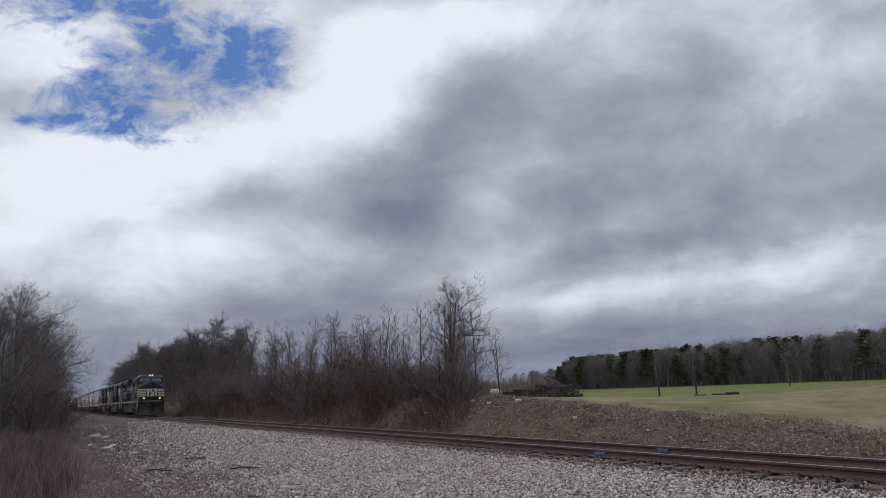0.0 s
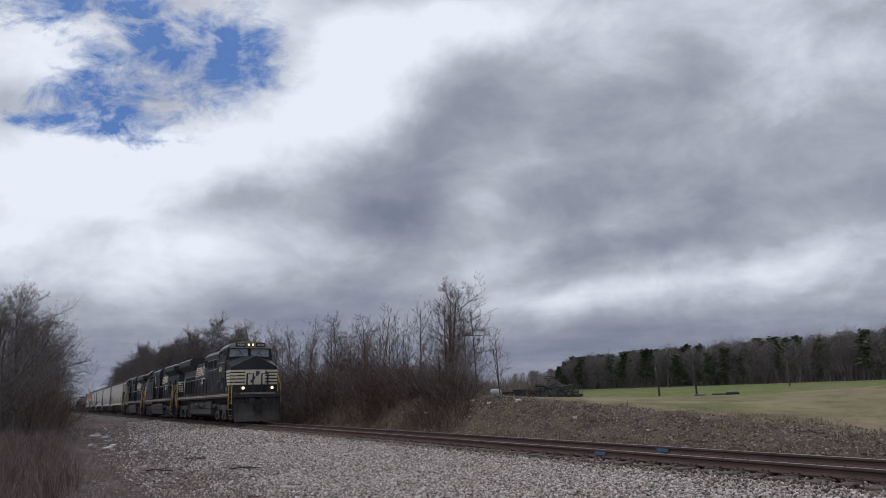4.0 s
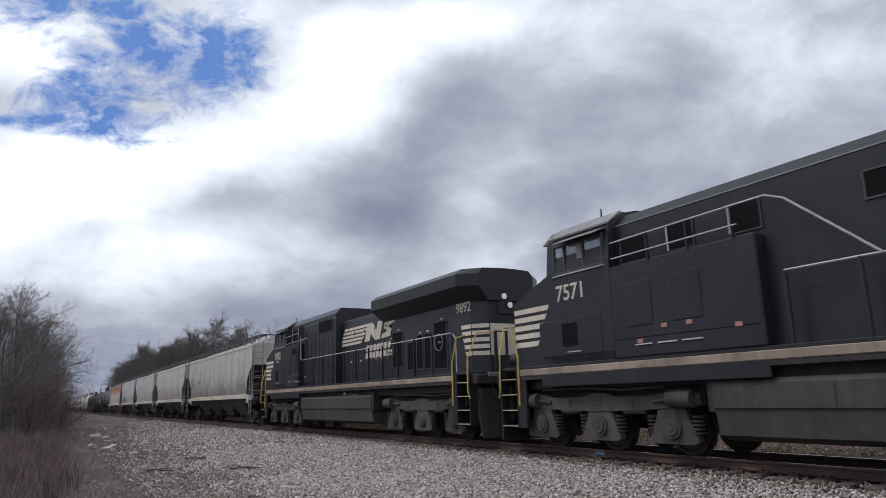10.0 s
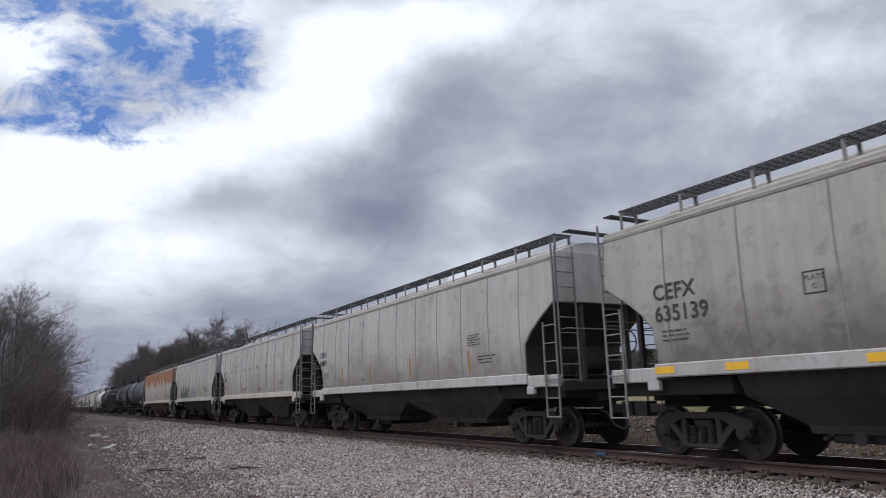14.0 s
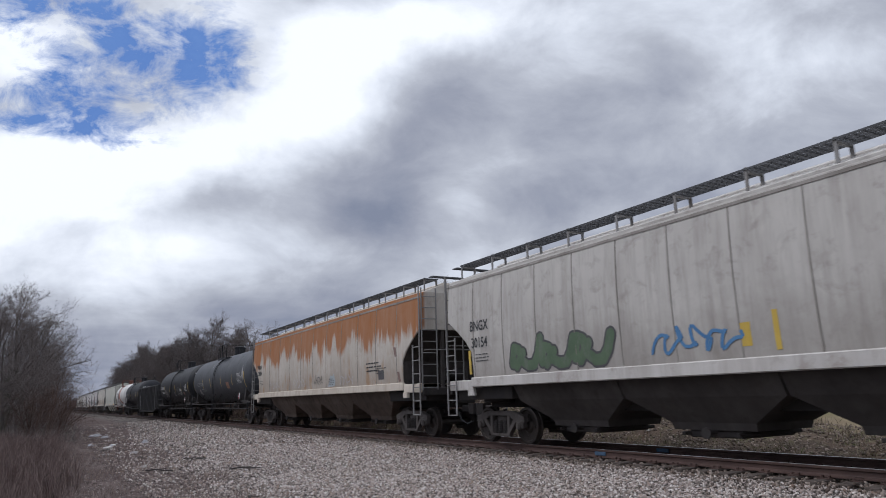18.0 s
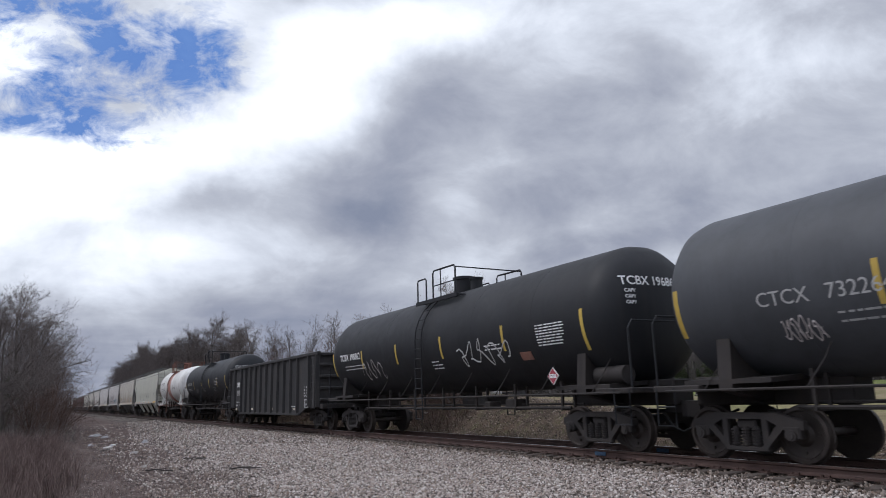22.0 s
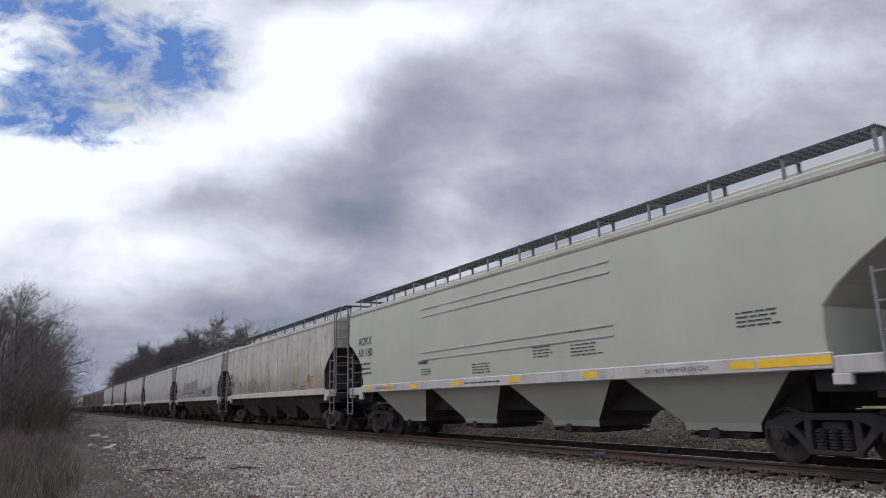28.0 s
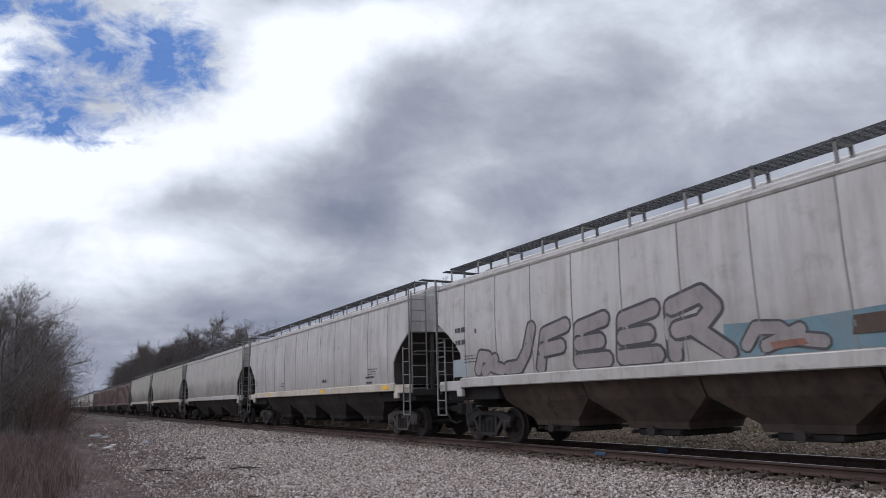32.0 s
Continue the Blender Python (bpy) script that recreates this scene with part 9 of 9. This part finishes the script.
# heap of cut brush and stumps
heap = thing("brush_heap", "dark heap of cut branches, roots and stumps", "heap", m=pose(-32.6, 14.2, ground_z(-32.6, 14.2) - 0.05))
hr = random.Random(15)
for i in range(70):
    a = hr.uniform(0, 6.283)
    rad = 1.5 * math.sqrt(hr.random())
    top = 1.45 * (1 - (rad / 1.7) ** 1.3) + 0.08
    c = Vector((rad * math.cos(a) * 1.1, rad * math.sin(a) * 0.9, hr.uniform(0.15, 1.0) * top))
    d = Vector((hr.uniform(-1, 1), hr.uniform(-1, 1), hr.uniform(-0.25, 0.45))).normalized()
    ln = hr.uniform(0.4, 1.15)
    pts = [c - d * ln / 2, c + Vector((hr.uniform(-0.1, 0.1), hr.uniform(-0.1, 0.1), hr.uniform(0, 0.1))), c + d * ln / 2]
    for p in pts:
        p.z = max(p.z, 0.04)
    part("branch", Kit().tube(pts, hr.choice((0.02, 0.03, 0.035, 0.05, 0.09)), 6), (WOOD_POST, BARK, WOOD_POST)[i % 3], heap)
core = Kit()
core.lathe([(0.0, 1.4), (0.4, 1.05), (0.85, 0.6), (1.15, 0.25), (1.22, 0.05)], "z", 16)
cb = part("earth_core", core, WOOD_POST, heap)
cb.scale = (1.05, 0.85, 1)
blades("heap_twigs", [(hr.uniform(-1.3, 1.3), hr.uniform(-1.0, 1.0), 0.1, hr.uniform(0.4, 1.35)) for i in range(900)], WOOD_POST, "thin twigs sticking out of the heap", 0.8, 0.012, heap, cat="")

for x, y, w, d, h, lab in ((-36.2, 14.4, 0.62, 0.55, 0.62, "black plastic bin standing on the bare earth"), (-38.6, 15.0, 0.95, 0.6, 0.5, "low black plastic crate on the ground")):
    b = thing("bin", lab, "bin", m=pose(x, y, ground_z(x, y) - 0.02, 0, 0, 20))
    part("shell", Kit().loft([[(-w / 2.3, -d / 2.3, 0), (w / 2.3, -d / 2.3, 0), (w / 2.3, d / 2.3, 0), (-w / 2.3, d / 2.3, 0)], [(-w / 2, -d / 2, h), (w / 2, -d / 2, h), (w / 2, d / 2, h), (-w / 2, d / 2, h)]]), BIN_DARK, b)
    part("rim", Kit().box(-w / 2 - 0.03, w / 2 + 0.03, -d / 2 - 0.03, d / 2 + 0.03, h, h + 0.05, 0.015), BIN_DARK, b)
    part("handle", Kit().tube([(-w / 4, -d / 2 - 0.02, h * 0.8), (-w / 4, -d / 2 - 0.09, h * 0.8), (w / 4, -d / 2 - 0.09, h * 0.8), (w / 4, -d / 2 - 0.02, h * 0.8)], 0.014, 6), BIN_DARK, b)
gz = ground_z(-30.9, 9.0)
drum = thing("plastic_drum", "scuffed white plastic drum lying on its side", "drum", m=pose(-30.9, 9.0, gz + 0.19, 0, 0, -55) @ Matrix.Diagonal((0.7, 0.7, 0.7, 1)))
part("shell", Kit().lathe([(-0.36, 0.02), (-0.36, 0.24), (-0.33, 0.28), (-0.2, 0.29), (-0.18, 0.30), (0.18, 0.30), (0.2, 0.29), (0.33, 0.28), (0.36, 0.24), (0.36, 0.02)], "y", 20), DRUM_WHITE, drum, smooth=40)
for a, b in ((-0.12, 0.08), (0.1, -0.1), (0.12, 0.12)):
    part("bung", Kit().cyl((a, -0.355, b), (a, -0.375, b), 0.055, None, 10), BIN_DARK, drum)
# logs by the posts
for i, (x, y, ln, r, turn) in enumerate(((-46.4, 46.5, 2.6, 0.08, 10), (-45.2, 46.2, 1.2, 0.14, 40), (-46.9, 44.0, 1.0, 0.08, 100), (-47.6, 44.2, 1.4, 0.07, -20))):
    lg = tagged(new("log", Kit().cyl((-ln / 2, 0, 0), (ln / 2, 0, 0.03), r, r * 0.85, 10).mesh("log", (BARK, WOOD_POST, PALE_BARK, BARK)[i], 40)), "short weathered log lying in the pasture", "log", "logs in the pasture")
    lg.matrix_basis = pose(x, y, ground_z(x, y) + r * 0.9, 0, 0, turn)
# scraps on the path and on the bank
sr = random.Random(4)
for i, (x, y, w) in enumerate(((-34.5, -9.2, 0.42), (-38.0, -8.7, 0.30), (-31.0, -9.5, 0.3), (-29.8, -8.6, 0.34), (-27.6, -8.3, 0.22), (-31.5, -9.0, 0.25), (-24.0, -8.9, 0.24), (-27.5, 5.4, 0.26), (-25.8, 5.2, 0.2), (-24.2, 5.6, 0.28), (-19.8, 4.9, 0.2), (-30.5, 4.6, 0.22), (-16.0, 4.6, 0.18))):
    k = Kit()
    n = 7
    outl = [(w * sr.uniform(0.35, 0.6) * math.cos(6.283 * j / n), w * sr.uniform(0.25, 0.5) * math.sin(6.283 * j / n)) for j in range(n)]
    k.prism(outl, "z", -0.03, w * 0.22)
    st = tagged(new("stone", k.mesh("stone", PALE_STONE)), "pale broken stone lying on the dirt" if y < 0 else "pale scrap of stone on the bank", "stone", "pale stones beside the track")
    st.matrix_basis = pose(x, y, ground_z(x, y) + 0.01, sr.uniform(-8, 8), sr.uniform(-8, 8), sr.uniform(0, 360))
SHEET = plain("weathered_pale_plastic", (0.24, 0.24, 0.25), (0.36, 0.36, 0.37), 0.6, 0, 14, 3, 0.2, (0.16, 0.13, 0.12))
for i, (x, y, w) in enumerate(((-50.6, -8.7, 0.8), (-46.5, -8.4, 0.5), (-36.5, -8.9, 0.4), (-37.5, -7.3, 0.36), (-38.5, -9.6, 0.4))):
    k = Kit()
    n = 9
    ring = [(w * sr.uniform(0.3, 0.62) * math.cos(6.283 * j / n), w * sr.uniform(0.25, 0.5) * math.sin(6.283 * j / n), sr.uniform(0.0, 0.05)) for j in range(n)]
    ring2 = [(a * 0.55 + sr.uniform(-0.04, 0.04), b * 0.55, sr.uniform(0.03, 0.14)) for a, b, c in ring]
    base = [(a, b, c - 0.05) for a, b, c in ring]
    k.loft([base, ring, ring2])
    st = tagged(new("plastic_scrap", k.mesh("plastic_scrap", SHEET)), "crumpled pale plastic scrap lying on the dirt", "litter", "scraps of litter on the path")
    st.matrix_basis = pose(x, y, ground_z(x, y) + 0.02, 0, 0, sr.uniform(0, 360))
# fallen sticks
for i, (x, y, ln, turn) in enumerate(((-24.5, -7.2, 1.6, 24), (-19.5, -6.9, 0.9, 60), (-14.0, -8.2, 0.7, -10), (-27.5, -8.6, 1.2, 5), (-33.0, -9.4, 1.5, -20), (-21.0, -8.9, 0.9, 40), (-48, 3.6, 3.0, 12), (-43, 3.8, 2.4, -25), (-52, 3.4, 2.2, 30))):
    pts = [(-ln / 2, 0, 0.02), (-ln / 6, 0.04, 0.05), (ln / 6, -0.03, 0.04), (ln / 2, 0.05, 0.02)]
    st = tagged(new("fallen_stick", Kit().tube(pts, 0.02 if y < 0 else 0.045, 6).tube([pts[1], (0.1, 0.18, 0.06)], 0.01, 5).mesh("fallen_stick", WOOD_POST)), "dark fallen stick lying beside the track", "stick", "fallen sticks")
    st.matrix_basis = pose(x, y, ground_z(x, y) + 0.02, 0, 0, turn)

# ---- what moves ----
SPEED, SLOWING = 12.217, -0.0126


def run(t):
    return SPEED * (t - 16) + 0.5 * SLOWING * (t - 16) ** 2


def spin(w, q, r, sign):
    """Rows for a rolling wheelset, in the space of its bogie."""
    rows = []
    for i in range(32 * FPS + 1):
        t = i / FPS
        rows.append((t, Matrix.Translation((q, 0, r)) @ Matrix.Rotation(sign * run(t) / r, 4, "Y")))
    walk(w, rows)
    return w.animation_data.action


def motions():
    rolled = {}
    for car, centre, turned in CONSIST:
        walk(car, [(t, pose(centre + run(t), 0, 0, 0, 0, 180 if turned else 0)) for t in range(0, 33, 4)])
        for ob in car.children_recursive:
            if not ob.name.startswith("wheelset"):
                continue
            q, r = round(ob.location.x, 3), round(ob.location.z, 3)
            key = (q, r, turned)
            if key not in rolled:
                rolled[key] = spin(ob, q, r, -1 if turned else 1)
            else:
                ob.rotation_mode = "QUATERNION"
                keys = ob.animation_data_create()
                keys.action = rolled[key]
                keys.action_slot = rolled[key].slots[0]
    drift = [(t, Matrix.Translation((EYE[0] - 97 * t / 32, EYE[1] - 170 * t / 32, EYE[2]))) for t in (0, 16, 32)]
    walk(clouds, drift)


motions()
